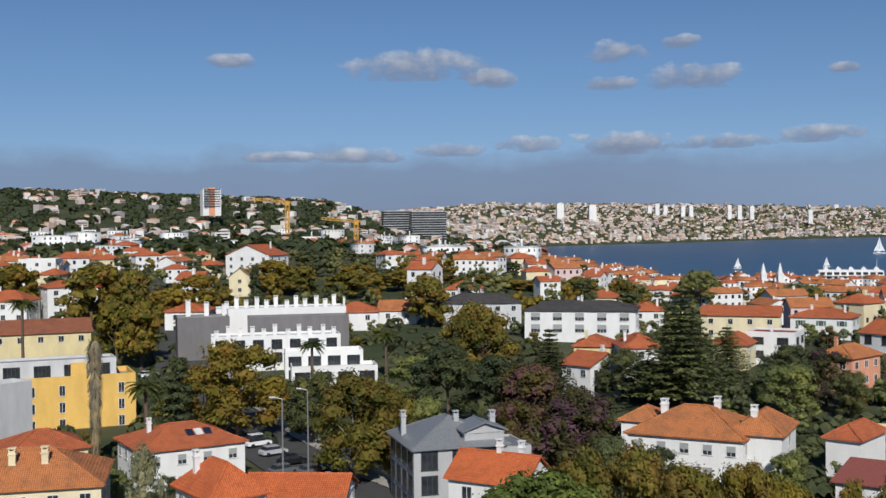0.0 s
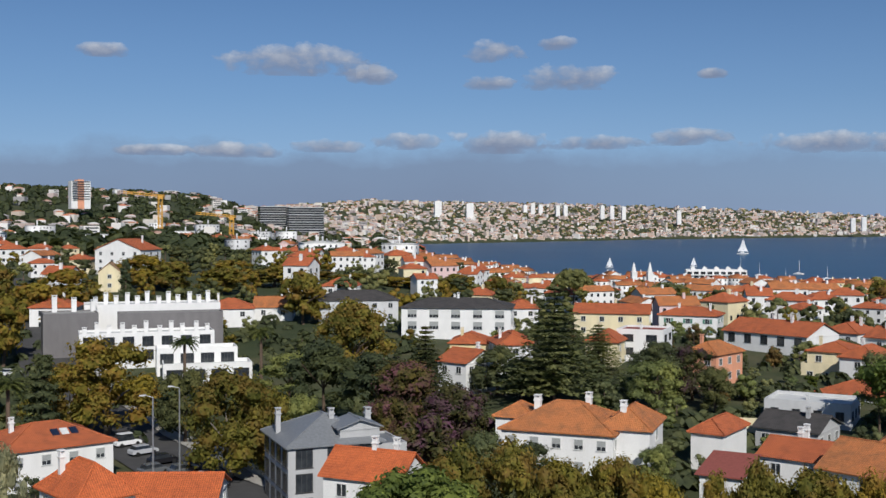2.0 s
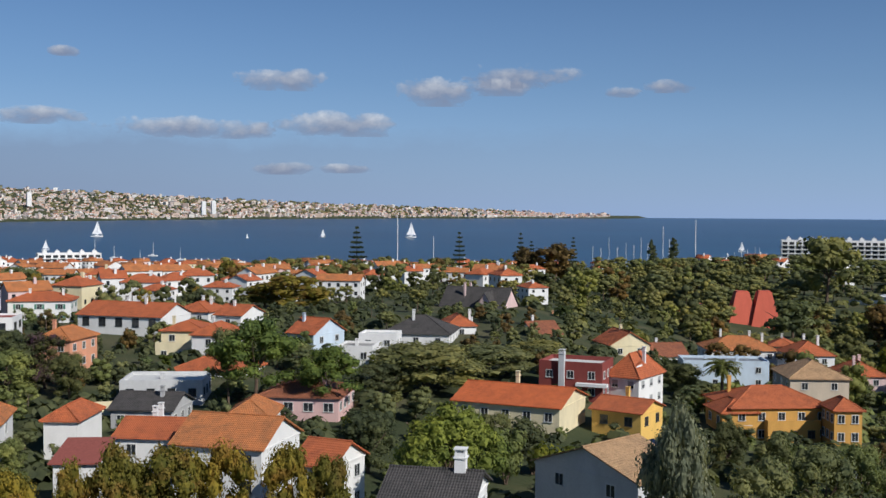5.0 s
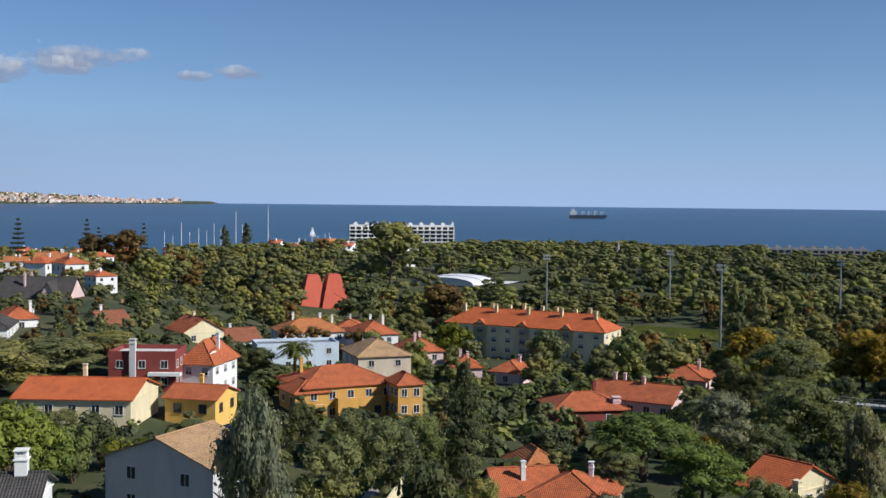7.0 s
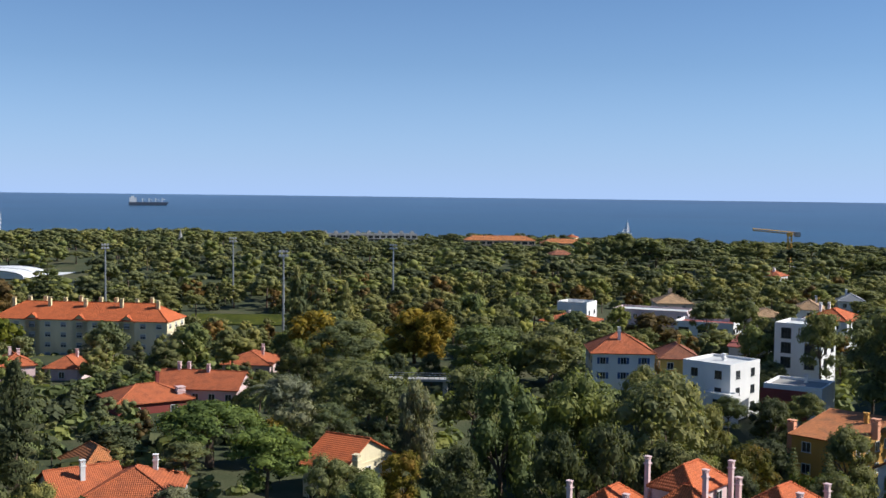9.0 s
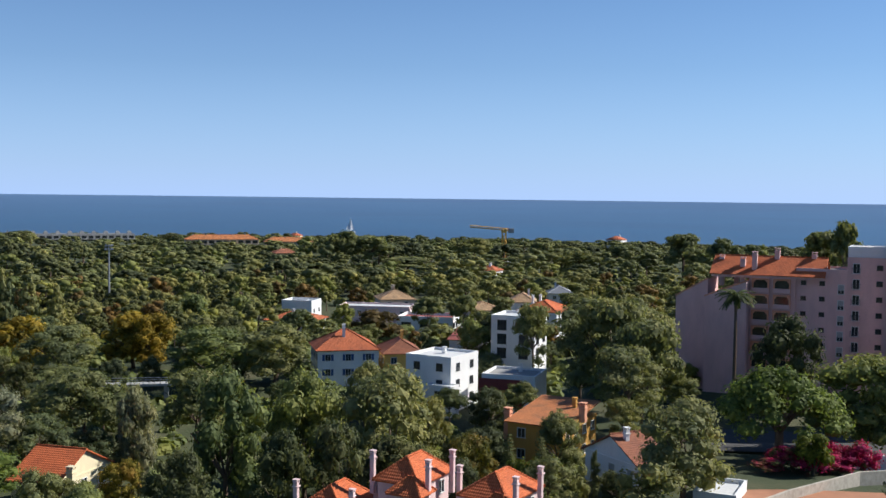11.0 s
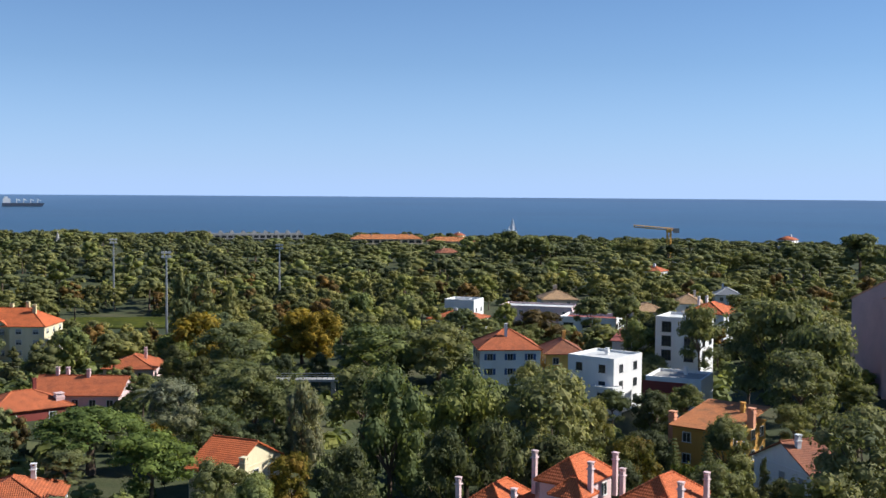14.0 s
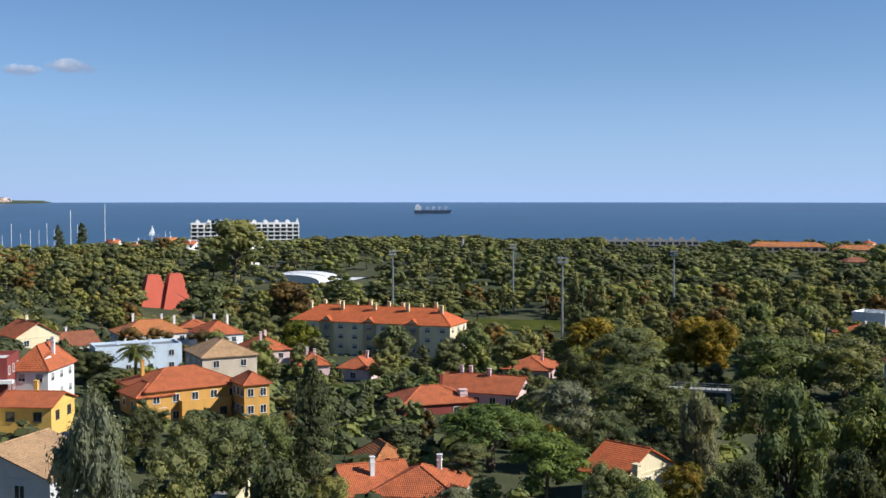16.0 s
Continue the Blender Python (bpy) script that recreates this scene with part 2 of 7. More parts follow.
GROUND, _nt, _b0 = material("dry_grass_and_soil", 0.95)
_c = ramp(_nt, noise_tex(_nt, 0.05, detail=8), [(0.3, (0.028, 0.042, 0.016)), (0.5, (0.05, 0.06, 0.024)), (0.7, (0.10, 0.09, 0.045))])
_nt.links.new(_c, _b0.inputs["Base Color"])
bump(_nt, _b0, noise_tex(_nt, 1.5), 0.6, 0.2)
WATER, _nt, _b0 = material("sea_water", 0.32, 0.0, 0.5)
_c = ramp(_nt, noise_tex(_nt, 0.0016, detail=7, stretch=(1, 1, 1)), [(0.35, (0.004, 0.034, 0.078)), (0.7, (0.009, 0.056, 0.115))])
_nt.links.new(_c, _b0.inputs["Base Color"])
_b0.inputs["IOR"].default_value = 1.33
bump(_nt, _b0, noise_tex(_nt, 0.06, detail=6), 0.5, 1.0)

_rings = [0, 20, 45, 70, 90, 110, 130, 150, 170, 190, 215, 240, 270, 300, 340, 380, 430, 480, 540, 600, 680, 760, 850, 900, 940, 970, 1000, 1030, 1060, 1100, 1130, 1160, 1200, 1260, 1350, 1500, 1700, 1900, 2050, 2200, 2300, 2400, 2600, 2850, 3100, 3250, 3350, 3450, 3550, 3650, 3750, 3850, 3950, 4050, 4150, 4250, 4350, 4450, 4550, 4650, 4720, 4780, 4840, 4900]
_bears = [v * 0.75 - 60 for v in range(361)]
polar_sheet("ground", _rings, _bears, lambda b, r: hill(b, r) + sea_level(r), GROUND, "dry soil and grass sloping down to the bay", "ground")
polar_sheet("ground_behind", [0, 60, 200, 700, 2000, 4900], [v * 5 + 210 for v in range(19)], lambda b, r: 22 if r < 900 else 40, GROUND, "dry soil behind the viewpoint", "ground")
polar_sheet("water", [560, 700, 850, 1000, 1200, 1500, 2000, 2500] + [2500 + 100 * i for i in range(1, 25)], [v * 2 for v in range(0, 106)], lambda b, r: sea_level(r), WATER, "deep blue open sea with a light ripple", "sea")


# ---- kinds of things ----
def part(name, bm, mat, parent, label="", smooth=False):
    return link(name, bm, mat, label, parent=parent, smooth=smooth)


def shared(name, mesh, parent, at=(0, 0, 0), turn=0.0, label=""):
    ob = new(name, mesh)
    ob.parent = parent
    ob.location, ob.rotation_euler = at, (0, 0, turn)
    return tagged(ob, label)


def thing(name, x, y, z, turn=0.0, label="", category="", group="", kind=""):
    ob = new(name)
    ob.empty_display_size = 0.5
    ob.location, ob.rotation_euler = (x, y, z), (0, 0, turn)
    return tagged(ob, label, category, group, kind)


def box(bm, x0, x1, y0, y1, z0, z1, mat=0):
    v = [bm.verts.new(p) for p in ((x0, y0, z0), (x1, y0, z0), (x1, y1, z0), (x0, y1, z0), (x0, y0, z1), (x1, y0, z1), (x1, y1, z1), (x0, y1, z1))]
    for f in ((3, 2, 1, 0), (4, 5, 6, 7), (0, 1, 5, 4), (1, 2, 6, 5), (2, 3, 7, 6), (3, 0, 4, 7)):
        bm.faces.new([v[i] for i in f]).material_index = mat


def tube(bm, a, b, ra, rb, n=8, mat=0, cap=True):
    a, b = Vector(a), Vector(b)
    q = (b - a).to_track_quat("Z", "Y")
    ring = [[bm.verts.new(c + q @ Vector((r * math.cos(2 * math.pi * i / n), r * math.sin(2 * math.pi * i / n), 0))) for i in range(n)] for c, r in ((a, ra), (b, rb))]
    for i in range(n):
        bm.faces.new((ring[0][i], ring[0][(i + 1) % n], ring[1][(i + 1) % n], ring[1][i])).material_index = mat
    if cap:
        bm.faces.new(ring[1]).material_index = mat
        bm.faces.new(ring[0][::-1]).material_index = mat


def slope_uv(bm):
    layer = bm.loops.layers.uv.verify()
    for f in bm.faces:
        f.normal_update()
        n = f.normal
        u = Vector((-n.y, n.x, 0))
        u = u.normalized() if u.length > 1e-4 else Vector((1, 0, 0))
        v = n.cross(u)
        for l in f.loops:
            l[layer].uv = (l.vert.co.dot(u), l.vert.co.dot(v))


MESHES = {}
TAKEN = []


def kept(key, make, mats):
    if key not in MESHES:
        bm = bmesh.new()
        make(bm)
        me = bpy.data.meshes.new(str(key[0]))
        bm.to_mesh(me)
        bm.free()
        for m in mats:
            me.materials.append(m)
        MESHES[key] = me
    return MESHES[key]


def window(parent, x, y, z, turn, w, h, style="plain"):
    """A window on the outer face of a wall; its local -y points outwards."""
    frame_mat = DARK_FRAME if style == "dark" else FRAME

    def frame_mesh(bm):
        t = 0.09
        box(bm, -w / 2 - t, -w / 2, -0.07, 0.02, -h / 2, h / 2)
        box(bm, w / 2, w / 2 + t, -0.07, 0.02, -h / 2, h / 2)
        box(bm, -w / 2 - t, w / 2 + t, -0.07, 0.02, h / 2, h / 2 + t)
        box(bm, -w / 2 - t - 0.06, w / 2 + t + 0.06, -0.14, 0.02, -h / 2 - t, -h / 2)
        for i in range(1, max(2, round(w / 0.7))):
            c = -w / 2 + w * i / max(2, round(w / 0.7))
            box(bm, c - 0.03, c + 0.03, -0.045, 0.02, -h / 2, h / 2)
        if style == "arch":
            for s in (-1, 1):
                box(bm, s * w / 2 - 0.12, s * w / 2 + 0.12, -0.05, 0.02, h / 2 - 0.2, h / 2)

    ob = shared("window", kept(("window", w, h, style), frame_mesh, [frame_mat]), parent, (x, y, z), turn)
    shared("pane", kept(("pane", w, h), lambda bm: box(bm, -w / 2, w / 2, -0.02, 0.02, -h / 2, h / 2), [GLASS]), ob)
    if style in ("blind", "green", "blue"):
        mat = {"blind": BLIND, "green": GREEN_SHUTTER, "blue": BLUE_SHUTTER}[style]

        if style == "blind":
            shared("blind", kept(("blind", w, h), lambda bm: box(bm, -w / 2, w / 2, -0.05, -0.022, -h * 0.1, h / 2), [mat]), ob)
        else:
            for s in (-1, 1):
                shared("shutter", kept(("shutter", w, h, style), lambda bm: box(bm, -w / 4, w / 4, -0.06, 0.0, -h / 2, h / 2), [mat]), ob, (s * (w * 0.75 + 0.1), 0, 0))
    return ob


def chimney(parent, x, y, z0, z1, mat, s=0.55, cap="flat"):
    bm = bmesh.new()
    box(bm, x - s / 2, x + s / 2, y - s / 2, y + s / 2, z0, z1)
    ob = part("chimney", bm, mat, parent)
    bm = bmesh.new()
    box(bm, x - s / 2 - 0.1, x + s / 2 + 0.1, y - s / 2 - 0.1, y + s / 2 + 0.1, z1 - 0.45, z1 - 0.33)
    for i in (-1, 1):
        for j in (-1, 1):
            box(bm, x + i * s * 0.4 - 0.07, x + i * s * 0.4 + 0.07, y + j * s * 0.4 - 0.07, y + j * s * 0.4 + 0.07, z1, z1 + 0.25)
    box(bm, x - s / 2 - 0.08, x + s / 2 + 0.08, y - s / 2 - 0.08, y + s / 2 + 0.08, z1 + 0.25, z1 + 0.35)
    link("chimney_cap", bm, mat, parent=ob)


def roof_mesh(bm, kind, w, d, z, rise, over):
    """A roof with thickness over a w x d plan; hip, gable (ridge along x), gable_y, shed."""
    X, Y, t = w / 2 + over, d / 2 + over, 0.16
    low = [(-X, -Y), (X, -Y), (X, Y), (-X, Y)]
    drop = z - over * rise / (min(w, d) / 2) * 0.6
    if kind == "hip":
        if w >= d:
            k = X - Y * 0.9
            top = [(-k, 0), (k, 0)]
            faces = ((0, 1, 5, 4), (1, 2, 5), (2, 3, 4, 5), (3, 0, 4))
        else:
            k = Y - X * 0.9
            top = [(0, -k), (0, k)]
            faces = ((0, 1, 4), (1, 2, 5, 4), (2, 3, 5), (3, 0, 4, 5))
        zs = [drop] * 4 + [z + rise] * 2
    elif kind == "gable":
        top = [(-X, 0), (X, 0)]
        faces = ((0, 1, 5, 4), (2, 3, 4, 5), (1, 2, 5), (3, 0, 4))
        zs = [drop] * 4 + [z + rise] * 2
    elif kind == "gable_y":
        top = [(0, -Y), (0, Y)]
        faces = ((1, 2, 5, 4), (3, 0, 4, 5), (0, 1, 4), (2, 3, 5))
        zs = [drop] * 4 + [z + rise] * 2
    else:
        top = []
        faces = ((0, 1, 2, 3),)
        zs = [drop, drop, z + rise, z + rise]
    pts = low + top
    slopes = faces[:2] if kind.startswith("gable") else faces
    up = [bm.verts.new((p[0], p[1], s + t)) for p, s in zip(pts, zs)]
    dn = [bm.verts.new((p[0], p[1], s)) for p, s in zip(pts, zs)]
    for f in slopes:
        bm.faces.new([up[i] for i in f])
        bm.faces.new([dn[i] for i in reversed(f)])
    rim = [(0, 1), (1, 2), (2, 3), (3, 0)]
    if kind == "gable":
        rim = [(0, 1), (1, 5), (5, 2), (2, 3), (3, 4), (4, 0)]
    elif kind == "gable_y":
        rim = [(1, 2), (3, 0), (0, 4), (4, 1), (2, 5), (5, 3)]
    for a, b in rim:
        bm.faces.new((dn[a], dn[b], up[b], up[a]))
    slope_uv(bm)
    ridges = []
    if top:
        ridges.append((4, 5))
        if kind == "hip":
            ridges += [(0, 4), (3, 4), (1, 5), (2, 5)] if w >= d else [(0, 4), (1, 4), (2, 5), (3, 5)]
    return [(Vector((*pts[a], zs[a] + t)), Vector((*pts[b], zs[b] + t))) for a, b in ridges]


def block(parent, cx, cy, w, d, z0, z1, wall, kind="hip", rise=2.0, roof=None, over=0.45, win="plain", storeys=2, sides="flr", ww=1.1, wh=1.25, gap=3.0, base=0.0):
    """One wing of a house: body, roof, ridge and windows, in the house's own axes (-y faces the front)."""
    roof = roof or TILE
    bm = bmesh.new()
    box(bm, -w / 2, w / 2, -d / 2, d / 2, z0, z1)
    if kind in ("gable", "gable_y"):
        p = ((-w / 2, -d / 2), (-w / 2, d / 2), (-w / 2, 0)) if kind == "gable" else ((-w / 2, -d / 2), (w / 2, -d / 2), (0, -d / 2))
        for s in (0, 1):
            o = (w * s, 0) if kind == "gable" else (0, d * s)
            bm.faces.new([bm.verts.new((q[0] + o[0], q[1] + o[1], z1 + (rise * 0.97 if i == 2 else 0))) for i, q in enumerate(p)])
    body = part("wall", bm, wall, parent)
    body.location = (cx, cy, 0)
    if kind == "flat":
        bm = bmesh.new()
        for x0, x1, y0, y1 in ((-w / 2, w / 2, -d / 2, -d / 2 + 0.25), (-w / 2, w / 2, d / 2 - 0.25, d / 2), (-w / 2, -w / 2 + 0.25, -d / 2 + 0.25, d / 2 - 0.25), (w / 2 - 0.25, w / 2, -d / 2 + 0.25, d / 2 - 0.25)):
            box(bm, x0, x1, y0, y1, z1, z1 + rise)
        part("parapet", bm, wall, parent).location = (cx, cy, 0)
        bm = bmesh.new()
        box(bm, -w / 2 + 0.25, w / 2 - 0.25, -d / 2 + 0.25, d / 2 - 0.25, z1 - 0.02, z1 + 0.06)
        part("flat_roof", bm, roof, parent).location = (cx, cy, 0)
    else:
        bm = bmesh.new()
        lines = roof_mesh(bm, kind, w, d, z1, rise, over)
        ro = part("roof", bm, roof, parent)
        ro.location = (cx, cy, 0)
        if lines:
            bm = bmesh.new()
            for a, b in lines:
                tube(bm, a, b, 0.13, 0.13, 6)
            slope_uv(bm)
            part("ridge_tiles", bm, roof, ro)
        bm = bmesh.new()
        box(bm, -w / 2 - 0.1, w / 2 + 0.1, -d / 2 - 0.1, d / 2 + 0.1, z1 - 0.3, z1 - 0.1)
        part("cornice", bm, wall, parent).location = (cx, cy, 0)
    if win:
        for side in sides:
            length, off, turn = {"f": (w, d / 2, 0), "b": (w, d / 2, math.pi), "r": (d, w / 2, math.pi / 2), "l": (d, w / 2, -math.pi / 2)}[side]
            n = max(1, int(length / gap))
            for s in range(storeys):
                zc = z1 - 1.45 - 2.9 * s
                if zc - wh / 2 < z0 + 0.3:
                    break
                for i in range(n):
                    a = (i + 0.5) / n * length - length / 2
                    lx, ly = a * math.cos(turn) + off * math.sin(turn), a * math.sin(turn) - off * math.cos(turn)
                    window(parent, cx + lx, cy + ly, zc, turn, ww, wh, win)
    return body


def house(bearing, far, w, d, turn, eave, label, wall=None, kind="hip", rise=2.2, roof=None, chimneys=1, deep=None, category="house", name="house", **more):
    """A detached house whose front is turned by so many degrees from facing the viewpoint; eave: height of the eaves over the sea."""
    x, y = spot(bearing, far)
    z = min(ground_z(x, y), eave - 2.6) if deep is None else eave - deep
    ob = thing(name, x, y, z, radians(-bearing + turn), label, category)
    wall = wall or WHITE
    TAKEN.append((x, y, (w + d) * 0.33))
    if far > 225 and "gap" not in more:
        more["gap"] = 4.0
    top = eave - z
    block(ob, 0, 0, w, d, -1.0, top, wall, kind, rise, roof, storeys=more.pop("storeys", min(3, max(1, round(top / 3)))), **more)
    rng = random.Random(int(bearing * 100 + far))
    for i in range(chimneys):
        chimney(ob, (rng.random() - 0.5) * w * 0.7, (rng.random() - 0.4) * d * 0.6, top, top + (rise if kind != "flat" else 0) + 0.7 + 0.6 * rng.random(), wall)
    return ob, top


# ---- trees ----
def leaf_quad(bm, c, n, s, rng, mat=0):
    n = (n + Vector((rng.uniform(-0.42, 0.42), rng.uniform(-0.42, 0.42), rng.uniform(-0.2, 0.6)))).normalized()
    a = n.orthogonal().normalized()
    a.rotate(Matrix.Rotation(rng.uniform(0, 6.3), 3, n))
    b = n.cross(a)
    k = s * rng.uniform(0.6, 1.3)
    bm.faces.new([bm.verts.new(c + a * k * p + b * k * q * 0.7) for p, q in ((-1, -0.2), (0.1, -0.8), (1, 0.1), (-0.1, 0.9))]).material_index = mat


def core_blob(bm, c, r, rng):
    m = bmesh.ops.create_icosphere(bm, subdivisions=1, radius=1.0)
    for v in m["verts"]:
        v.co = c + Vector((v.co.x * r[0], v.co.y * r[1], v.co.z * r[2])) * rng.uniform(0.8, 1.05)


def lump_crown(bm, rng, lumps, leaf, per, core=0.72):
    for c, r in lumps:
        c = Vector(c)
        core_blob(bm, c, [v * core for v in r], rng)
        for _ in range(per):
            n = Vector((rng.gauss(0, 1), rng.gauss(0, 1), rng.gauss(0.25, 1))).normalized()
            k = rng.uniform(0.74, 1.08) if rng.random() < 0.85 else rng.uniform(1.05, 1.28)
            leaf_quad(bm, c + Vector((n.x * r[0], n.y * r[1], n.z * r[2])) * k, n, leaf, rng)


def crown_lumps(kind, rng):
    """Lumps (centre, radii) of a crown in a unit tree: 1 high, 1 wide."""
    out = []
    if kind == "round":
        for i in range(46):
            a, h = rng.uniform(0, 6.3), rng.uniform(0.16, 0.92)
            ring = 0.46 * math.sqrt(max(0.05, 1 - ((h - 0.48) / 0.47) ** 2)) * rng.uniform(0.35, 0.9)
            r = rng.uniform(0.1, 0.165)
            out.append(((ring * math.cos(a), ring * math.sin(a), h), (r, r, r * 0.8)))
    elif kind == "pine":
        for i in range(44):
            a, h = rng.uniform(0, 6.3), 0.28 + 0.66 * math.sqrt(rng.random())
            ring = 0.45 * (1 - max(0, (h - 0.6) / 0.4) ** 2 * 0.7) * rng.uniform(0.25, 0.95)
            r = rng.uniform(0.09, 0.165)
            out.append(((ring * math.cos(a), ring * math.sin(a), h), (r, r, r * 0.55)))
    elif kind == "umbrella":
        for i in range(84):
            a, q = rng.uniform(0, 6.3), math.sqrt(rng.random())
            h = 0.56 + 0.36 * (1 - q * q) + rng.uniform(-0.06, 0.02)
            r = rng.uniform(0.075, 0.11)
            out.append(((0.43 * q * math.cos(a), 0.43 * q * math.sin(a), h), (r, r, r * 0.8)))
    elif kind == "column":
        for i in range(34):
            h = 0.06 + 0.9 * i / 33
            wide = 0.36 * math.sin(math.pi * min(1, (h * 0.8 + 0.17))) ** 0.7
            a = rng.uniform(0, 6.3)
            out.append(((wide * 0.45 * math.cos(a), wide * 0.45 * math.sin(a), h), (wide * 0.62, wide * 0.62, 0.05)))
    elif kind == "bush":
        for i in range(14):
            a, q = rng.uniform(0, 6.3), rng.uniform(0.1, 0.36)
            r = rng.uniform(0.13, 0.22)
            out.append(((q * math.cos(a), q * math.sin(a), rng.uniform(0.2, 0.8)), (r, r, r * 0.9)))
    return out


def trunk_mesh(bm, kind, rng):
    if kind == "bush":
        for i in range(4):
            a = i * 1.6
            tube(bm, (0, 0, -0.05), (0.15 * math.cos(a), 0.15 * math.sin(a), 0.4), 0.02, 0.01, 5)
        return
    fork = {"round": 0.32, "pine": 0.5, "umbrella": 0.5, "column": 0.6}[kind]
    r = {"round": 0.028, "pine": 0.02, "umbrella": 0.035, "column": 0.03}[kind]
    bend = Vector((rng.uniform(-0.04, 0.04), rng.uniform(-0.04, 0.04), fork))
    tube(bm, (0, 0, -0.08), bend, r * 1.3, r * 0.8, 7)
    for i in range(6):
        a = i * 1.05 + rng.uniform(-0.3, 0.3)
        q = rng.uniform(0.15, 0.33) if kind != "column" else 0.05
        mid = bend + Vector((q * 0.5 * math.cos(a), q * 0.5 * math.sin(a), rng.uniform(0.08, 0.14)))
        tube(bm, bend - Vector((0, 0, 0.04)), mid, r * 0.55, r * 0.4, 5)
        tube(bm, mid, mid + Vector((q * 0.7 * math.cos(a + 0.2), q * 0.7 * math.sin(a + 0.2), rng.uniform(0.1, 0.2))), r * 0.4, r * 0.15, 5)


def conifer_mesh(bm, rng, tiers=17, leaf=0.035):
    """Tiers of level boughs, shorter towards the tip, as on a Norfolk Island pine."""
    for i in range(tiers):
        h = 0.12 + 0.83 * i / (tiers - 1)
        reach = 0.62 * (1 - h) ** 0.9 * rng.uniform(0.9, 1.1) + 0.02
        n = 12 if h < 0.7 else 9
        for j in range(n):
            a = 2 * math.pi * (j + rng.uniform(-0.25, 0.25)) / n + i * 0.6
            k = reach * rng.uniform(0.8, 1.1)
            for s in range(int(3 + 22 * k)):
                q = (s + 1) / (3 + 22 * k) * k
                p = Vector((q * math.cos(a), q * math.sin(a), h - 0.05 * q + 0.07 * q * q / max(k, 0.05)))
                for _ in range(5):
                    wide = 0.055 * (1 - q / k * 0.5)
                    o = Vector((rng.uniform(-wide, wide), rng.uniform(-wide, wide), rng.uniform(-0.012, 0.014)))
                    leaf_quad(bm, p + o, Vector((0, 0, 1)), leaf * 0.7, rng)


def palm_mesh(bm, rng, fronds=44, droop=0.6):
    for i in range(fronds):
        a = rng.uniform(0, 6.3)
        up = rng.uniform(-0.3, 1.0)
        p, d = Vector((0, 0, 0)), Vector((math.cos(a), math.sin(a), up)).normalized()
        side = Vector((-math.sin(a), math.cos(a), 0))
        for s in range(9):
            q = p + d * 0.115
            wide = 0.19 * math.sin(math.pi * (s + 1.2) / 10.5)
            for w in (-1, 1):
                for t in (0.0, 0.5):
                    m = p.lerp(q, t)
                    tip = m + side * w * wide + d * 0.05 - Vector((0, 0, 0.05))
                    bm.faces.new([bm.verts.new(v) for v in (m, m + d * 0.075, tip)])
            p, d = q, (d + Vector((0, 0, -droop * 0.24))).normalized()


LEAF = {"round": 0.0205, "pine": 0.019, "umbrella": 0.017, "column": 0.02, "bush": 0.042}
PER = {"round": 105, "pine": 120, "umbrella": 75, "column": 90, "bush": 90}


def joined(name, items, label, category):
    """Many copies (mesh, matrix, materials) as one object."""
    mats, cos, loops, totals, index, uvs, n = [], [], [], [], [], [], 0
    cache = {}
    for me, m, own in items:
        if me.name not in cache:
            co = np.empty(len(me.vertices) * 3, np.float32)
            me.vertices.foreach_get("co", co)
            lv = np.empty(len(me.loops), np.int32)
            me.loops.foreach_get("vertex_index", lv)
            tot = np.empty(len(me.polygons), np.int32)
            me.polygons.foreach_get("loop_total", tot)
            mi = np.empty(len(me.polygons), np.int32)
            me.polygons.foreach_get("material_index", mi)
            uv = np.zeros(len(me.loops) * 2, np.float32)
            if me.uv_layers:
                me.uv_layers[0].data.foreach_get("uv", uv)
            cache[me.name] = co.reshape(-1, 3), lv, tot, mi, uv
        co, lv, tot, mi, uv = cache[me.name]
        for k in own:
            if k not in mats:
                mats.append(k)
        a = np.array(m, np.float32)
        cos.append(co @ a[:3, :3].T + a[:3, 3])
        loops.append(lv + n)
        totals.append(tot)
        index.append(np.array([mats.index(k) for k in own], np.int32)[mi])
        uvs.append(uv)
        n += len(co)
    co, lv, tot = np.concatenate(cos), np.concatenate(loops), np.concatenate(totals)
    me = bpy.data.meshes.new(name)
    me.vertices.add(len(co))
    me.vertices.foreach_set("co", co.ravel())
    me.loops.add(len(lv))
    me.loops.foreach_set("vertex_index", lv)
    me.polygons.add(len(tot))
    me.polygons.foreach_set("loop_start", np.concatenate(([0], np.cumsum(tot)[:-1])).astype(np.int32))
    for k in mats:
        me.materials.append(k)
    me.polygons.foreach_set("material_index", np.concatenate(index))
    me.uv_layers.new(name="UVMap").data.foreach_set("uv", np.concatenate(uvs))
    me.update(calc_edges=True)
    return tagged(new(name, me), label, category, kind="stuff")


def wood_crown(kind, variant, fine):
    """A lighter crown, trunk included, for the joined woods."""
    rng = random.Random("wood%s%d" % (kind, variant))

    def make(bm):
        lumps = crown_lumps(kind, rng)
        rng.shuffle(lumps)
        keep = {"umbrella": 26, "column": 14, "bush": 14}.get(kind, 24 if fine else 20)
        grow = (len(lumps) / keep) ** 0.3
        lumps = [(c, [v * grow for v in r]) for c, r in lumps[:keep]]
        lump_crown(bm, rng, lumps, LEAF[kind] * (1.0 if kind == "bush" else 1.7 if fine else 2.2), 30 if fine else 11, 0.84)
        tube(bm, (0, 0, -0.1), (rng.uniform(-0.05, 0.05), 0, 0.6), 0.03, 0.018, 5, 1, False)
    return kept(("wood", kind, variant, fine), make, [])


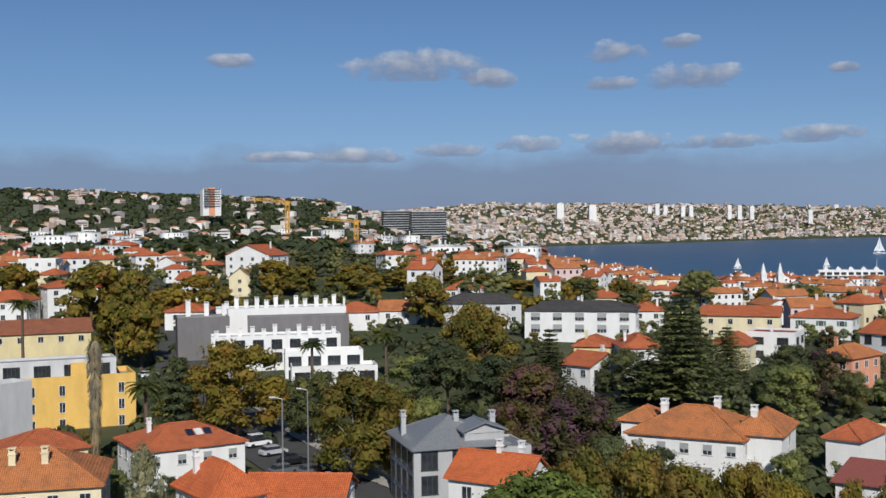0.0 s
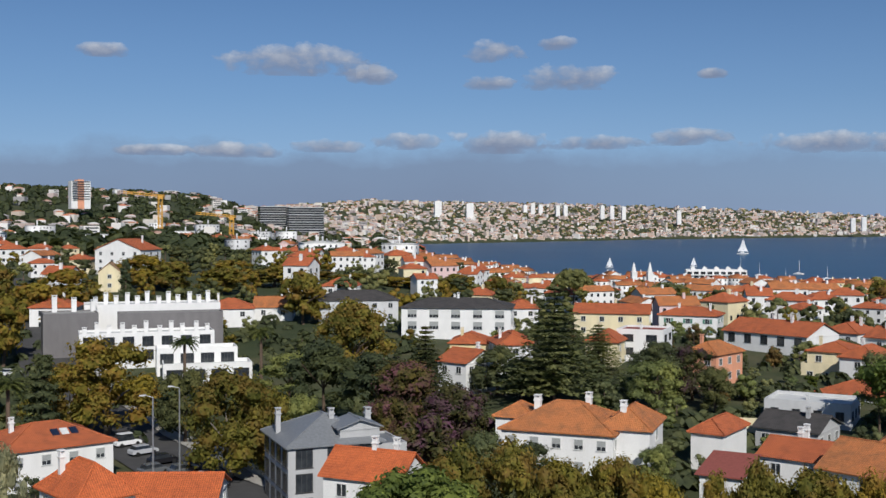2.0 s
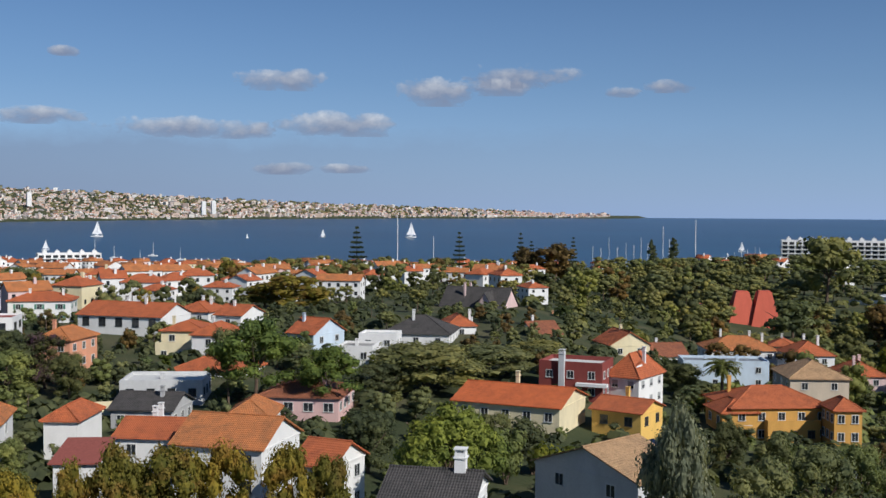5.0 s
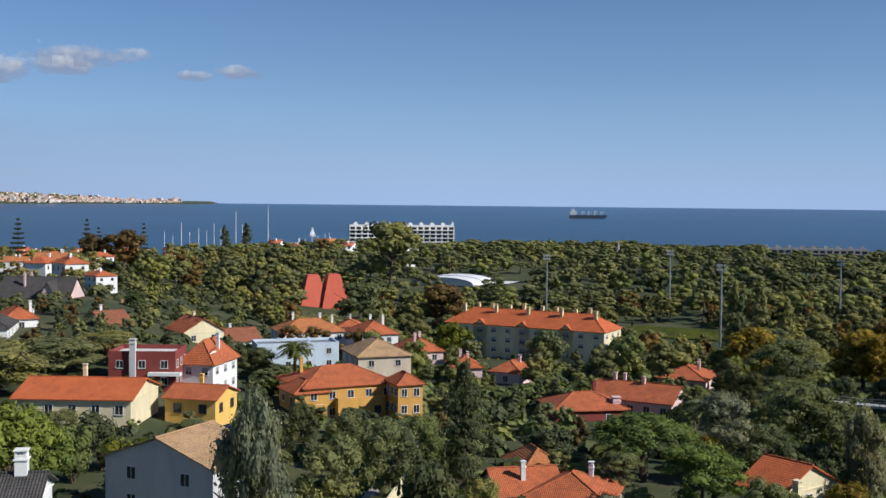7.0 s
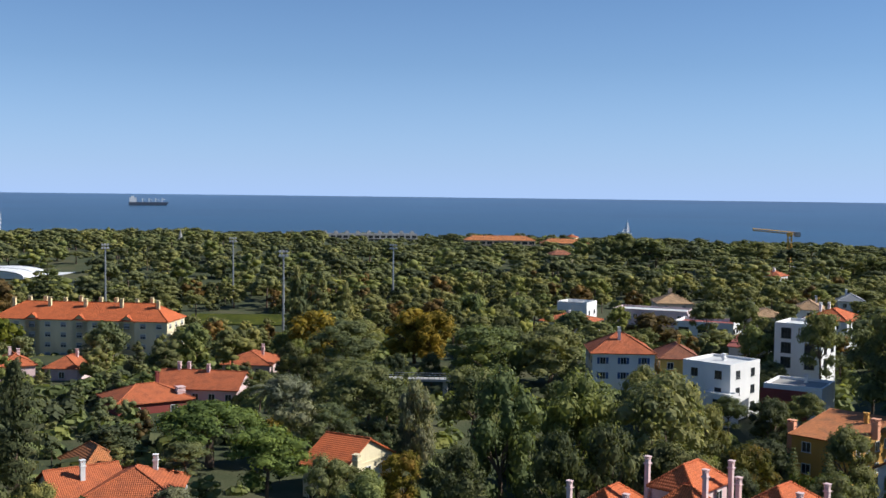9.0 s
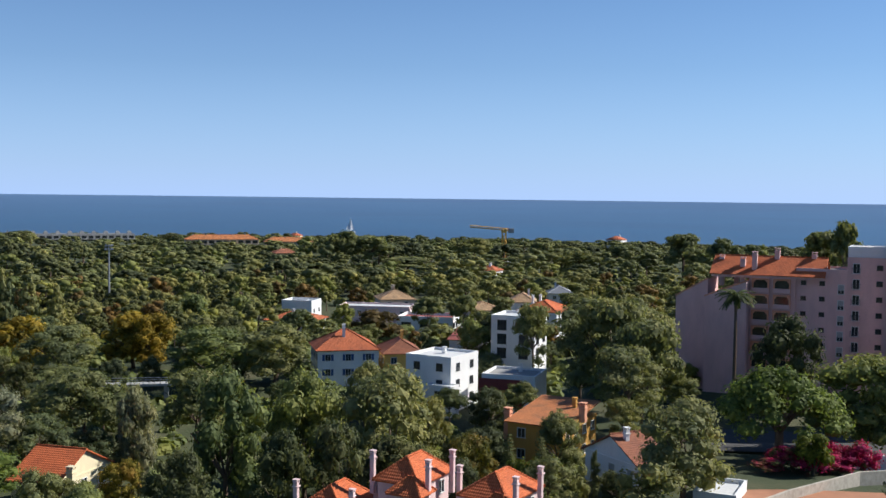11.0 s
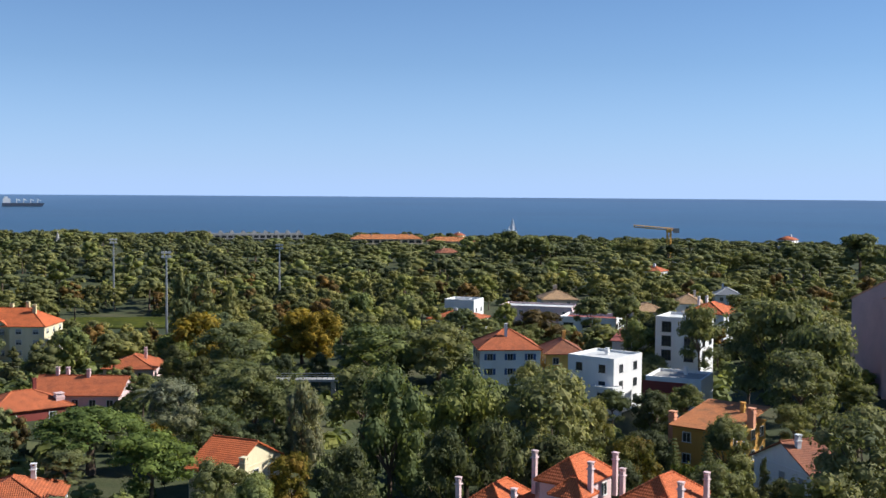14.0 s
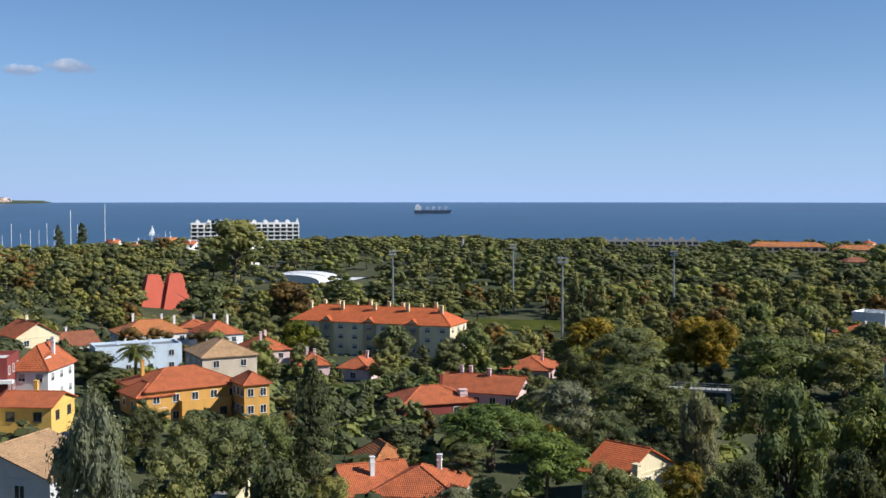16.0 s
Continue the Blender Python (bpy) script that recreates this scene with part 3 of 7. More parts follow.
def woods(name, count, b0, b1, place, kinds, label, seed, fine=False, room=3.0):
    """Joined trees; place(rng, b) gives distance, height and width; kinds: (shape, leaf material)."""
    rng = random.Random(seed)
    items, spots = [], {}
    tries = 0
    while len(items) < count and tries < count * 14:
        tries += 1
        b = rng.uniform(b0, b1)
        r, h, w = place(rng, b)
        if r > steps(b, NEAR_SHORE) - 45:
            continue
        x, y = spot(b, r)
        cell = (int(x / 30), int(y / 30))
        near = [p for i in (-1, 0, 1) for j in (-1, 0, 1) for p in spots.get((cell[0] + i, cell[1] + j), ())]
        if any((x - p) ** 2 + (y - q) ** 2 < (0.5 * (w + k) * 0.62) ** 2 for p, q, k in near) or not free(x, y, room):
            continue
        spots.setdefault(cell, []).append((x, y, w))
        kind, mat = rng.choice(kinds)
        if kind == "column":
            w *= 0.55
        m = Matrix.Translation((x, y, ground_z(x, y))) @ Matrix.Rotation(rng.uniform(0, 6.28), 4, "Z") @ Matrix.Diagonal((w, w, h, 1))
        items.append((wood_crown(kind, rng.randrange(4), fine), m, (mat, BARK)))
    return joined(name, items, label, "woods")


def crown_mesh(kind, mat, variant, coarse):
    rng = random.Random("%s%d" % (kind, variant))

    def make(bm):
        if kind == "conifer":
            conifer_mesh(bm, rng, 17 if not coarse else 10, 0.035 if not coarse else 0.06)
        elif kind == "palm":
            palm_mesh(bm, rng)
        else:
            f = 2.1 if coarse else 1.0
            lump_crown(bm, rng, crown_lumps(kind, rng), LEAF[kind] * f, int(PER[kind] / f ** 1.7), 0.8 if coarse else 0.72)
    return kept(("crown", kind, mat.name, variant, coarse), make, [mat])


def tree(kind, bearing, far, top, wide, mat, label, name="tree", category="tree", bark=None, group="", base=None):
    x, y = spot(bearing, far)
    z = ground_z(x, y) if base is None else base
    h = max(1.0, top - z)
    rng = random.Random(int(bearing * 1000 + far * 10))
    ob = thing(name, x, y, z, rng.uniform(0, 6.28), label, category, group)
    variant = rng.randrange(3)
    if kind == "column":
        wide *= 1.7
    coarse = far > 240
    TAKEN.append((x, y, wide * 0.4))
    bark = bark or BARK
    if kind == "palm":
        c = shared("fronds", crown_mesh(kind, mat, variant, coarse), ob, (0, 0, h - wide * 0.3))
        c.scale = (wide / 1.7, wide / 1.7, wide / 1.7)
        tr = shared("trunk", kept(("palm_trunk",), lambda bm: [tube(bm, (0, 0, i / 10 - 0.03), (0, 0, i / 10 + 0.1), 0.5 - 0.012 * i, 0.42 - 0.012 * i, 8) for i in range(10)], [BARK]), ob)
        tr.scale = (0.75, 0.75, h - wide * 0.3)
        return ob
    c = shared("crown", crown_mesh(kind, mat, variant, coarse), ob)
    c.scale = (wide, wide, h)
    if kind == "conifer":
        tr = shared("trunk", kept(("mast_trunk",), lambda bm: tube(bm, (0, 0, -0.03), (0, 0, 0.98), 0.022, 0.004, 7), [BARK]), ob)
    else:
        tr = shared("trunk", kept(("trunk", kind, variant, bark.name), lambda bm: trunk_mesh(bm, kind, rng), [bark]), ob)
    tr.scale = (wide, wide, h)
    return ob


# ---- houses: the near streets ----
o, h = house(-13.66, 156, 14.2, 12.0, 18, 27.4, "white rendered house with hipped clay roof and skylights", rise=2.3, win="blind", chimneys=1)
for i in (-1, 0, 1):
    bm = bmesh.new()
    box(bm, -0.5, 0.5, -0.75, 0.75, 0, 0.12)
    s = part("skylight", bm, SOLAR if i else FRAME, o, "dark glazed roof window")
    s.location, s.rotation_euler = (1.6 + i * 1.25, -2.9, h + 1.35), (0.44, 0, 0)
o, h = house(-20.96, 134, 17.0, 13.2, -8, 28.3, "cream house with a broad weathered clay roof and two chimneys", wall=CREAM, roof=TILE_OLD, rise=3.2, chimneys=0)
for a in (-1.3, 2.2):
    chimney(o, a, -2.6, h, h + 3.6, CREAM, 0.75)
house(-20.30, 156, 9.9, 9.6, 10, 27.9, "small clay roofed annex with a dark solar panel", wall=CREAM, roof=TILE, rise=2.0, chimneys=0)
house(-11.70, 116, 6.0, 9.0, 25, 29.5, "house with a bright hipped clay roof and a tall chimney", roof=TILE_BRIGHT, rise=2.8, chimneys=1)
house(-7.60, 120, 10.6, 8.0, -12, 27.9, "low house with a bright clay roof", roof=TILE_BRIGHT, rise=1.7, chimneys=0, kind="gable")
o, h = house(-19.45, 205, 24.7, 11.0, 4, 30.6, "yellow apartment house with grey rooftop terrace storey", wall=YELLOW, kind="flat", rise=1.0, roof=FLAT_ROOF, chimneys=0, storeys=3, gap=4.4, ww=0.9, wh=1.7, category="apartment house")
block(o, -0.5, 1.5, 20, 7.0, h, h + 3.0, LIGHT_GREY, "flat", 0.5, FLAT_ROOF, win="dark", storeys=1, sides="f", ww=2.6, wh=2.0, gap=4.2)
block(o, 3, -2.4, 2.6, 1.2, h, h + 2.6, YELLOW, "flat", 0.3, FLAT_ROOF, win="dark", storeys=1, sides="f", ww=1.3, wh=2.0)
house(-22.78, 172, 4.5, 12.0, -55, 33.6, "white terrace house with a blind grey side wall", wall=LIGHT_GREY, kind="flat", rise=0.9, roof=WHITE_ROOF, chimneys=0, sides="f", storeys=2)
house(-21.29, 267, 30.3, 10.8, 2, 34.0, "cream row house with a long brown tiled roof", wall=PALE_YELLOW, kind="gable", roof=TILE_BROWN, rise=2.6, chimneys=0, storeys=1)
house(-23.81, 219, 7.2, 9.0, -8, 34.0, "cream house with flat terrace and dark windows", wall=CREAM, kind="flat", roof=FLAT_ROOF, rise=0.6, win="dark")
house(-24.24, 275, 7.0, 10.8, 5, 36.9, "cream house with a clay roof", wall=CREAM, rise=1.8)
house(-21.68, 321, 12.6, 10.8, -20, 38.4, "white house with a pyramid clay roof", rise=2.6, chimneys=1)
house(-19.32, 325, 9.2, 10.8, 10, 41.6, "tall white house with a small clay roof", rise=1.6, storeys=3)
house(-20.25, 425, 13.1, 10.0, -15, 47.0, "white cubic modern house", kind="flat", rise=0.6, roof=WHITE_ROOF, chimneys=0)
house(-9.67, 439, 19.3, 15.6, -30, 47.4, "large white gabled house with clay roof", kind="gable_y", rise=4, chimneys=1)
house(-10.52, 376, 7.0, 9.6, -5, 41.4, "cream gabled house behind a cypress", wall=CREAM, kind="gable_y", rise=3, roof=TILE_SAND, chimneys=0)
o, h = house(12.99, 150, 15.0, 13.2, -14, 29.2, "white villa with weathered hipped clay roof and white chimneys", roof=TILE_OLD, rise=3.0, chimneys=0, win="blind", sides="fr")
chimney(o, -5, 2.5, h, h + 3.0, WHITE, 0.9)
chimney(o, 2.5, 1.5, h, h + 3.9, WHITE, 0.8)
block(o, 8.6, 0.8, 6.5, 10.5, -1, h + 0.6, WHITE, "hip", 2.2, TILE_OLD, win="blind", sides="r", gap=9, ww=1.3, wh=1.5)
chimney(o, 8.0, -2.0, h, h + 3.6, WHITE, 0.8)
block(o, -8.2, 4.5, 5.5, 6, -1, h + 0.2, WHITE, "hip", 1.6, TILE_OLD, win="dark", sides="f")
o, h = house(0.07, 136, 11.6, 12.0, 16, 30.2, "grey modern house with a zinc hipped roof and dark bays", wall=GREY, roof=ZINC, rise=2.7, chimneys=0, win="dark", ww=1.9, wh=2.1)
chimney(o, -5.2, 1.5, h, h + 3.2, GREY, 0.6)
chimney(o, 0.7, -1.6, h, h + 3.3, GREY, 0.6)
chimney(o, 5.6, -1.0, h, h + 3.0, GREY, 0.7)
block(o, 3.2, -3.4, 5.0, 4.0, h - 0.5, h + 1.7, GREY, "gable_y", 0.9, ZINC, win="dark", storeys=1, sides="f", ww=2.2, wh=1.2)
block(o, 8.0, 2.0, 5, 8, -1, h - 1.5, GREY, "flat", 0.3, ZINC, win=None)
house(2.85, 116, 8.9, 6.5, -28, 30.0, "white cottage with a simple gabled clay roof", kind="gable", roof=TILE_BRIGHT, rise=2.3, chimneys=2, sides="f")
house(7.24, 279, 27.4, 14.4, -6, 35.9, "white modern house with a dark low roof", roof=TILE_DARK, rise=2.0, chimneys=2, win="blind", ww=2.2, wh=1.9, gap=5)
house(1.92, 296, 20.8, 12.0, 5, 36.7, "house row with dark slate roof", roof=TILE_DARK, rise=2.2, chimneys=2, wall=LIGHT_GREY)
house(-13.10, 300, 11.1, 12.0, -10, 35.6, "house with a hipped clay roof", rise=2.2)
house(-4.58, 294, 11.6, 10.8, 0, 34.9, "white house with a hipped clay roof", rise=2.2)
house(-2.35, 303, 10.4, 10.8, -5, 34.5, "white house with a gabled clay roof", kind="gable", roof=TILE_OLD, rise=2.4)
house(7.88, 237, 8.1, 10.8, -5, 31.4, "low house with clay roof", rise=1.8, wall=PALE_YELLOW)
house(9.94, 227, 7.0, 10.8, 12, 32.2, "low house with clay roof", rise=1.8)
house(7.73, 210, 7.0, 9.6, -40, 30.6, "low house with a plain clay roof", rise=2, kind="gable")
house(10.52, 305, 8.6, 10.8, 4, 33.9, "white house with clay roof", rise=2)
house(15.27, 290, 19.1, 12.0, -4, 33.9, "cream house with a long clay roof", wall=CREAM, kind="gable", rise=2)
house(1.11, 355, 11.0, 10.8, -10, 37.3, "white house with a hipped clay roof", rise=2.4)
house(16.89, 247, 10.3, 10.0, -12, 33.3, "white modern house with a dark flat roof", kind="flat", rise=0.5, roof=RED_FELT, win="dark", ww=2.2, wh=1.4, gap=5)
house(23.61, 267, 22.0, 13.2, -33, 31.7, "long white apartment house with balconies and clay roof", kind="gable", rise=2.6, win="dark", ww=1.6, wh=1.9, sides="f", chimneys=2, storeys=3, category="apartment house")
house(19.25, 297, 15.1, 10.8, -10, 33.1, "white house with green shutters and clay roof", win="green", rise=1.8, chimneys=2, storeys=3)
o, h = house(26.30, 237, 9.1, 10.8, -14, 31.1, "cream villa with balcony and hipped clay roof", wall=CREAM, rise=1.6, chimneys=1, storeys=2)
block(o, 0, -4.6, 11, 4, -1, h - 3.2, CREAM, "flat", 0.9, FLAT_ROOF, win="plain", storeys=1, sides="f")
house(20.33, 219, 7.0, 10.8, -28, 31.9, "salmon house with a sand coloured hipped roof", wall=SALMON, roof=TILE_OLD, rise=1.9, chimneys=1)
house(26.89, 281, 9.3, 12.0, -25, 31.1, "white house with clay roof", rise=2, chimneys=2)
house(28.82, 267, 7.0, 10.8, -30, 31.4, "white house with a gabled clay roof", kind="gable", rise=2)
house(32.77, 237, 7.0, 10.8, -38, 30.2, "pale blue gabled house with clay roof", wall=PALE_BLUE, kind="gable", rise=2.8)
house(38.28, 249, 14.9, 14.4, -10, 29.0, "house with a broad dark slate roof", roof=TILE_DARK, rise=3.4, chimneys=1)
house(36.13, 225, 7.8, 7.0, -10, 30.8, "low white flat roofed annex", kind="flat", rise=0.5, roof=WHITE_ROOF, chimneys=0)
house(40.19, 263, 7.0, 10.8, 10, 29.2, "house with hipped clay roof", rise=2.2)
o, h = house(41.30, 343, 21.2, 13.2, -22, 26.5, "old stone manor with steep dark roof and gable", wall=PALE_PINK, roof=TILE_DARK, kind="gable", rise=6, chimneys=2)
block(o, 5, -4, 6, 8, -1, h, PALE_PINK, "gable_y", 5, TILE_DARK, win="dark", sides="f")
house(27.76, 212, 14.3, 12.0, -22, 26.2, "white house with broad clay roof", rise=2.2, chimneys=1)
house(25.16, 187, 13.3, 10.0, -10, 27.9, "white modern flat roofed house", kind="flat", rise=0.6, roof=WHITE_ROOF, win="dark", wall=LIGHT_GREY, chimneys=1)
house(32.34, 174, 12.6, 12.0, -14, 27.5, "pink house with a red hipped roof", wall=PINK, rise=1.8, roof=TILE_BROWN, chimneys=1, win="plain", ww=1.4)
house(20.65, 156, 4.5, 9.6, -20, 28.3, "low outbuilding with clay roof", rise=1.5, chimneys=0, win=None)
house(24.81, 140, 8.0, 8.4, -20, 28.5, "white house with a low clay roof and white chimneys", kind="gable", rise=1.6, chimneys=2)
house(28.75, 130, 11.0, 10.8, -26, 29.4, "white house with a long weathered clay roof", kind="gable", roof=TILE_OLD, rise=2.6, chimneys=0, sides="f", win="dark")
house(29.52, 152, 6.1, 9.6, -10, 28.3, "house with hipped clay roof", rise=2, chimneys=0, roof=TILE_OLD)
house(21.11, 125, 4.5, 7.2, -14, 29.2, "white outbuilding with a red felt roof", roof=RED_FELT, kind="shed", rise=1.0, chimneys=0, win=None)
house(33.51, 115, 4.5, 7.0, -30, 30.1, "white house with a clay roof behind a parapet wall", rise=1.8, kind="gable", roof=TILE, chimneys=0)
house(24.47, 170, 9.2, 9.6, -20, 26.7, "low building with a dark slate roof", roof=TILE_DARK, kind="gable", rise=1.8, chimneys=1, wall=GREY)
house(43.51, 170, 17.0, 13.2, -20, 27.2, "cream house with a broad low clay roof", wall=CREAM, rise=2.0, roof=TILE_BRIGHT, kind="gable", chimneys=1, sides="f")
o, h = house(46.42, 197, 11.4, 9.0, -14, 29.1, "dark red modern house with white terraces", wall=RED_RENDER, kind="flat", rise=0.8, roof=WHITE_ROOF, win="plain", chimneys=0)
chimney(o, -1.5, -4.6, 0, h + 2.6, LIGHT_GREY, 1.0)
block(o, 4, -5.0, 5.5, 1.4, h - 3.3, h - 2.9, WHITE, "flat", 0.15, WHITE, win=None)
o, h = house(49.46, 201, 6.1, 10.8, -24, 27.1, "white house with a steep clay roof and dormer", rise=3.6, chimneys=1, win="blind")
block(o, 1.0, -2.8, 1.8, 2.4, h, h + 1.8, WHITE, "shed", 0.4, TILE, win="plain", storeys=1, sides="f", over=0.2)
house(49.07, 171, 8.1, 8.4, -24, 26.0, "small ochre house with clay roofs", wall=YELLOW, rise=1.4, chimneys=1, kind="gable", win="dark")
o, h = house(39.12, 88, 7.0, 8.0, -12, 33.5, "house with a black tiled roof and satellite dish", roof=TILE_DARK, kind="gable", rise=1.6, chimneys=0)
chimney(o, 2.0, 0, h, h + 3.2, WHITE, 0.9)
o, h = house(48.26, 119, 13.9, 9.0, -38, 28.8, "pale grey gabled house with sand roof and solar panels", wall=LIGHT_GREY, kind="gable_y", roof=TILE_SAND, rise=2.5, chimneys=0, win="plain", sides="fr", gap=5)
for i in range(4):
    bm = bmesh.new()
    box(bm, -0.85, 0.85, -1.3, 1.3, 0, 0.08)
    s = part("solar_panel", bm, SOLAR, o, "dark blue solar panel")
    s.location, s.rotation_euler = (1.9, -1.0 + 1.9 * i, h + 1.75), (0, 0.5, 0)
o, h = house(56.01, 197, 17.2, 13.2, 22, 23.6, "ochre villa with hipped clay roofs and terraces", wall=OCHRE, rise=2.6, chimneys=1)
block(o, -7.2, -2.5, 6, 8, -1, h - 0.8, OCHRE, "hip", 1.8, TILE, win="plain", sides="fl")
block(o, 1.5, -6.6, 9, 3.2, -1, h - 2.8, OCHRE, "flat", 0.9, FLAT_ROOF, win="dark", storeys=1, sides="f")
house(59.58, 191, 4.5, 6.0, 20, 24.3, "round ochre bay with white windows and clay cap", wall=OCHRE, rise=1.6, chimneys=0, gap=1.6, ww=1.0, wh=1.3)
house(58.06, 228, 11.2, 13.2, 16, 24.4, "beige house with a sand coloured pyramid roof", wall=BEIGE, roof=TILE_SAND, rise=2.8, chimneys=0)
house(54.54, 307, 18.3, 14.4, 14, 19.8, "house with a broad weathered clay roof", rise=3, roof=TILE_OLD, chimneys=3)
house(57.85, 296, 10.5, 12.0, 20, 20.4, "house with a pyramid clay roof", rise=3, chimneys=2, roof=TILE)
house(60.28, 268, 8.9, 12.0, 18, 19.8, "pale pink house with clay roofs", wall=PALE_PINK, rise=2.6, chimneys=2)
house(53.84, 260, 19.2, 9.0, 10, 22.1, "pale blue low house with grey roof", wall=PALE_BLUE, kind="flat", roof=ZINC, rise=0.6, chimneys=2)
house(48.73, 268, 10.1, 10.8, 22, 24.7, "cream gabled house with clay roof", wall=CREAM, kind="gable_y", rise=3, chimneys=1)
house(45.59, 335, 11.0, 12.0, 5, 21.9, "house with a hipped clay roof", rise=2.4, wall=SALMON)
house(44.58, 296, 9.9, 12.0, 30, 21.5, "low house with a brown gabled roof", roof=TILE_BROWN, kind="gable", rise=3)
house(50.72, 277, 10.2, 10.8, 20, 21.1, "low house with a brown gabled roof", roof=TILE_BROWN, kind="gable", rise=2.6)
house(40.22, 275, 7.0, 12.0, -20, 25.6, "house with hipped clay roof and white chimneys", rise=2.4, chimneys=2)
house(62.67, 249, 7.0, 9.6, 10, 18.7, "house with a clay roof", rise=2, wall=PALE_PINK, chimneys=2)
house(65.28, 245, 7.0, 9.6, -20, 18.4, "house with a clay roof", rise=2, wall=PALE_PINK, chimneys=1)
house(56.70, 334, 7.0, 9.6, 0, 17.9, "house with a clay roof", rise=1.8)
# ---- the yellow apartment house ----
o, h = house(66.25, 332, 51.6, 14.4, -24, 18.8, "long cream apartment house with bright clay roof and chimneys", wall=CREAM, roof=TILE_BRIGHT, rise=4.2, chimneys=0, storeys=4, win="blind", ww=1.5, gap=4.6, category="apartment house")
for i in range(13):
    chimney(o, -22 + 3.6 * i, -1.8 + 2.4 * (i % 3), h + 1, h + 5.2 + 0.3 * (i % 2), PALE_YELLOW, 0.9)
for i in range(3):
    block(o, -14 + 14 * i, -6.4, 4.5, 1.6, -1, h - 0.2, PALE_YELLOW, "gable_y", 1.6, TILE_BRIGHT, win="dark", storeys=4, sides="f", ww=1.6, over=0.3)
o, h = house(68.94, 196, 13.0, 10.8, 18, 19.9, "dark red house with hipped clay roof and arched window", wall=RED_RENDER, roof=TILE, rise=2.2, chimneys=1, sides="f", gap=6)
chimney(o, 5.0, -3.5, h - 3, h + 1.6, PALE_PINK, 1.4)
house(71.87, 208, 15.7, 9.6, -20, 19.6, "pale pink house with a gabled clay roof", wall=PALE_PINK, kind="gable", rise=2.6, chimneys=3)
house(74.33, 248, 10.6, 12.0, -14, 17.8, "pink house with a low hipped clay roof", wall=PALE_PINK, rise=2.2, chimneys=2)
house(65.81, 137, 8.3, 9.6, 16, 19.9, "white house with bold clay tile roofs", rise=2.6, roof=TILE, chimneys=1, kind="gable")
house(68.48, 135, 10.7, 10.8, -10, 20.2, "house with a hipped clay roof and small chimney", rise=2.4, roof=TILE, chimneys=1)
house(66.46, 152, 5.9, 8.4, 20, 19.6, "house with a hipped clay roof", rise=2.2, roof=TILE_OLD, wall=PALE_PINK, chimneys=0)
o, h = house(79.33, 137, 6.0, 10.8, -35, 22.6, "cream house with a clay gable roof and tall chimney", kind="gable", rise=2.6, wall=CREAM, roof=TILE_BRIGHT, chimneys=0)
chimney(o, 4.2, -4.2, 0, h + 1.4, CREAM, 0.8)
house(93.49, 220, 12.0, 12.0, 8, 25.3, "white house with blue shutters and hipped clay roof", win="blue", rise=3.2, chimneys=1, ww=1.0, gap=3.6)
house(96.41, 222, 7.6, 10.8, 8, 24.3, "orange house with a brown hipped roof", wall=YELLOW, roof=TILE_BROWN, rise=2.2, chimneys=1)
o, h = house(98.67, 195, 9.2, 10.0, -30, 27.3, "white cubic modern house with flat terraces", kind="flat", rise=0.5, roof=WHITE_ROOF, win="dark", chimneys=1, gap=4)
block(o, 3.5, -6.0, 5, 3, -1, h - 4.4, WHITE, "flat", 0.3, WHITE_ROOF, win="dark", storeys=1, sides="f")
o, h = house(102.49, 190, 9.4, 9.0, -14, 24.9, "modern house with a dark red panel and white frame", wall=WHITE, kind="flat", rise=0.5, roof=FLAT_ROOF, win=None, chimneys=1)
bm = bmesh.new()
box(bm, -5.2, 2.4, -4.72, -4.5, h - 5.2, h - 0.3)
part("wall_panel", bm, RED_RENDER, o, "dark red panel")
house(102.70, 230, 9.3, 10.0, -16, 30.6, "white modern block with terraces and dark windows", kind="flat", rise=0.6, roof=WHITE_ROOF, win="dark", ww=1.8, wh=2.0, storeys=3, chimneys=1)
house(97.95, 306, 15.7, 12.0, -12, 21.4, "long white flat roofed building", kind="flat", rise=0.9, roof=RED_FELT, win="dark", ww=2.6, chimneys=0)
house(95.21, 331, 21.8, 11.0, -12, 21.9, "pale flat roofed house with pink trim", kind="flat", rise=0.6, roof=WHITE_ROOF, wall=PALE_PINK, chimneys=0)
house(96.12, 358, 11.2, 12.0, 10, 22.0, "villa with a brown hipped roof", wall=BEIGE, roof=TILE_SAND, rise=2.6, chimneys=2)
house(90.98, 306, 13.8, 12.0, -20, 21.0, "low white house with clay roof", rise=1.8)
house(91.27, 335, 9.5, 9.0, -20, 21.9, "white house among pines", rise=1.8, kind="flat", roof=WHITE_ROOF)
house(100.16, 245, 7.5, 10.8, -12, 24.0, "low white house with dark red roof", roof=RED_FELT, rise=1.4, kind="shed")
house(104.05, 291, 10.6, 12.0, -20, 25.8, "house with a bright clay roof", rise=2.4, roof=TILE_BRIGHT, chimneys=2)
house(102.85, 324, 7.5, 10.8, 0, 24.9, "house with a sand coloured roof", roof=TILE_SAND, rise=2.2)
house(100.72, 335, 9.7, 12.0, 10, 21.2, "house with a sand coloured hipped roof", roof=TILE_SAND, rise=2, wall=BEIGE)
house(104.74, 385, 8.2, 12.0, 5, 22.3, "grey roofed house among pines", roof=ZINC, rise=2)
o, h = house(104.54, 156, 8.4, 12.0, -24, 24.4, "ochre house with rusty clay roof and brick chimneys", wall=OCHRE, roof=TILE_OLD, rise=1.6, kind="shed", chimneys=1)
chimney(o, -5, -4.4, h - 3, h + 1.2, SALMON, 0.9)
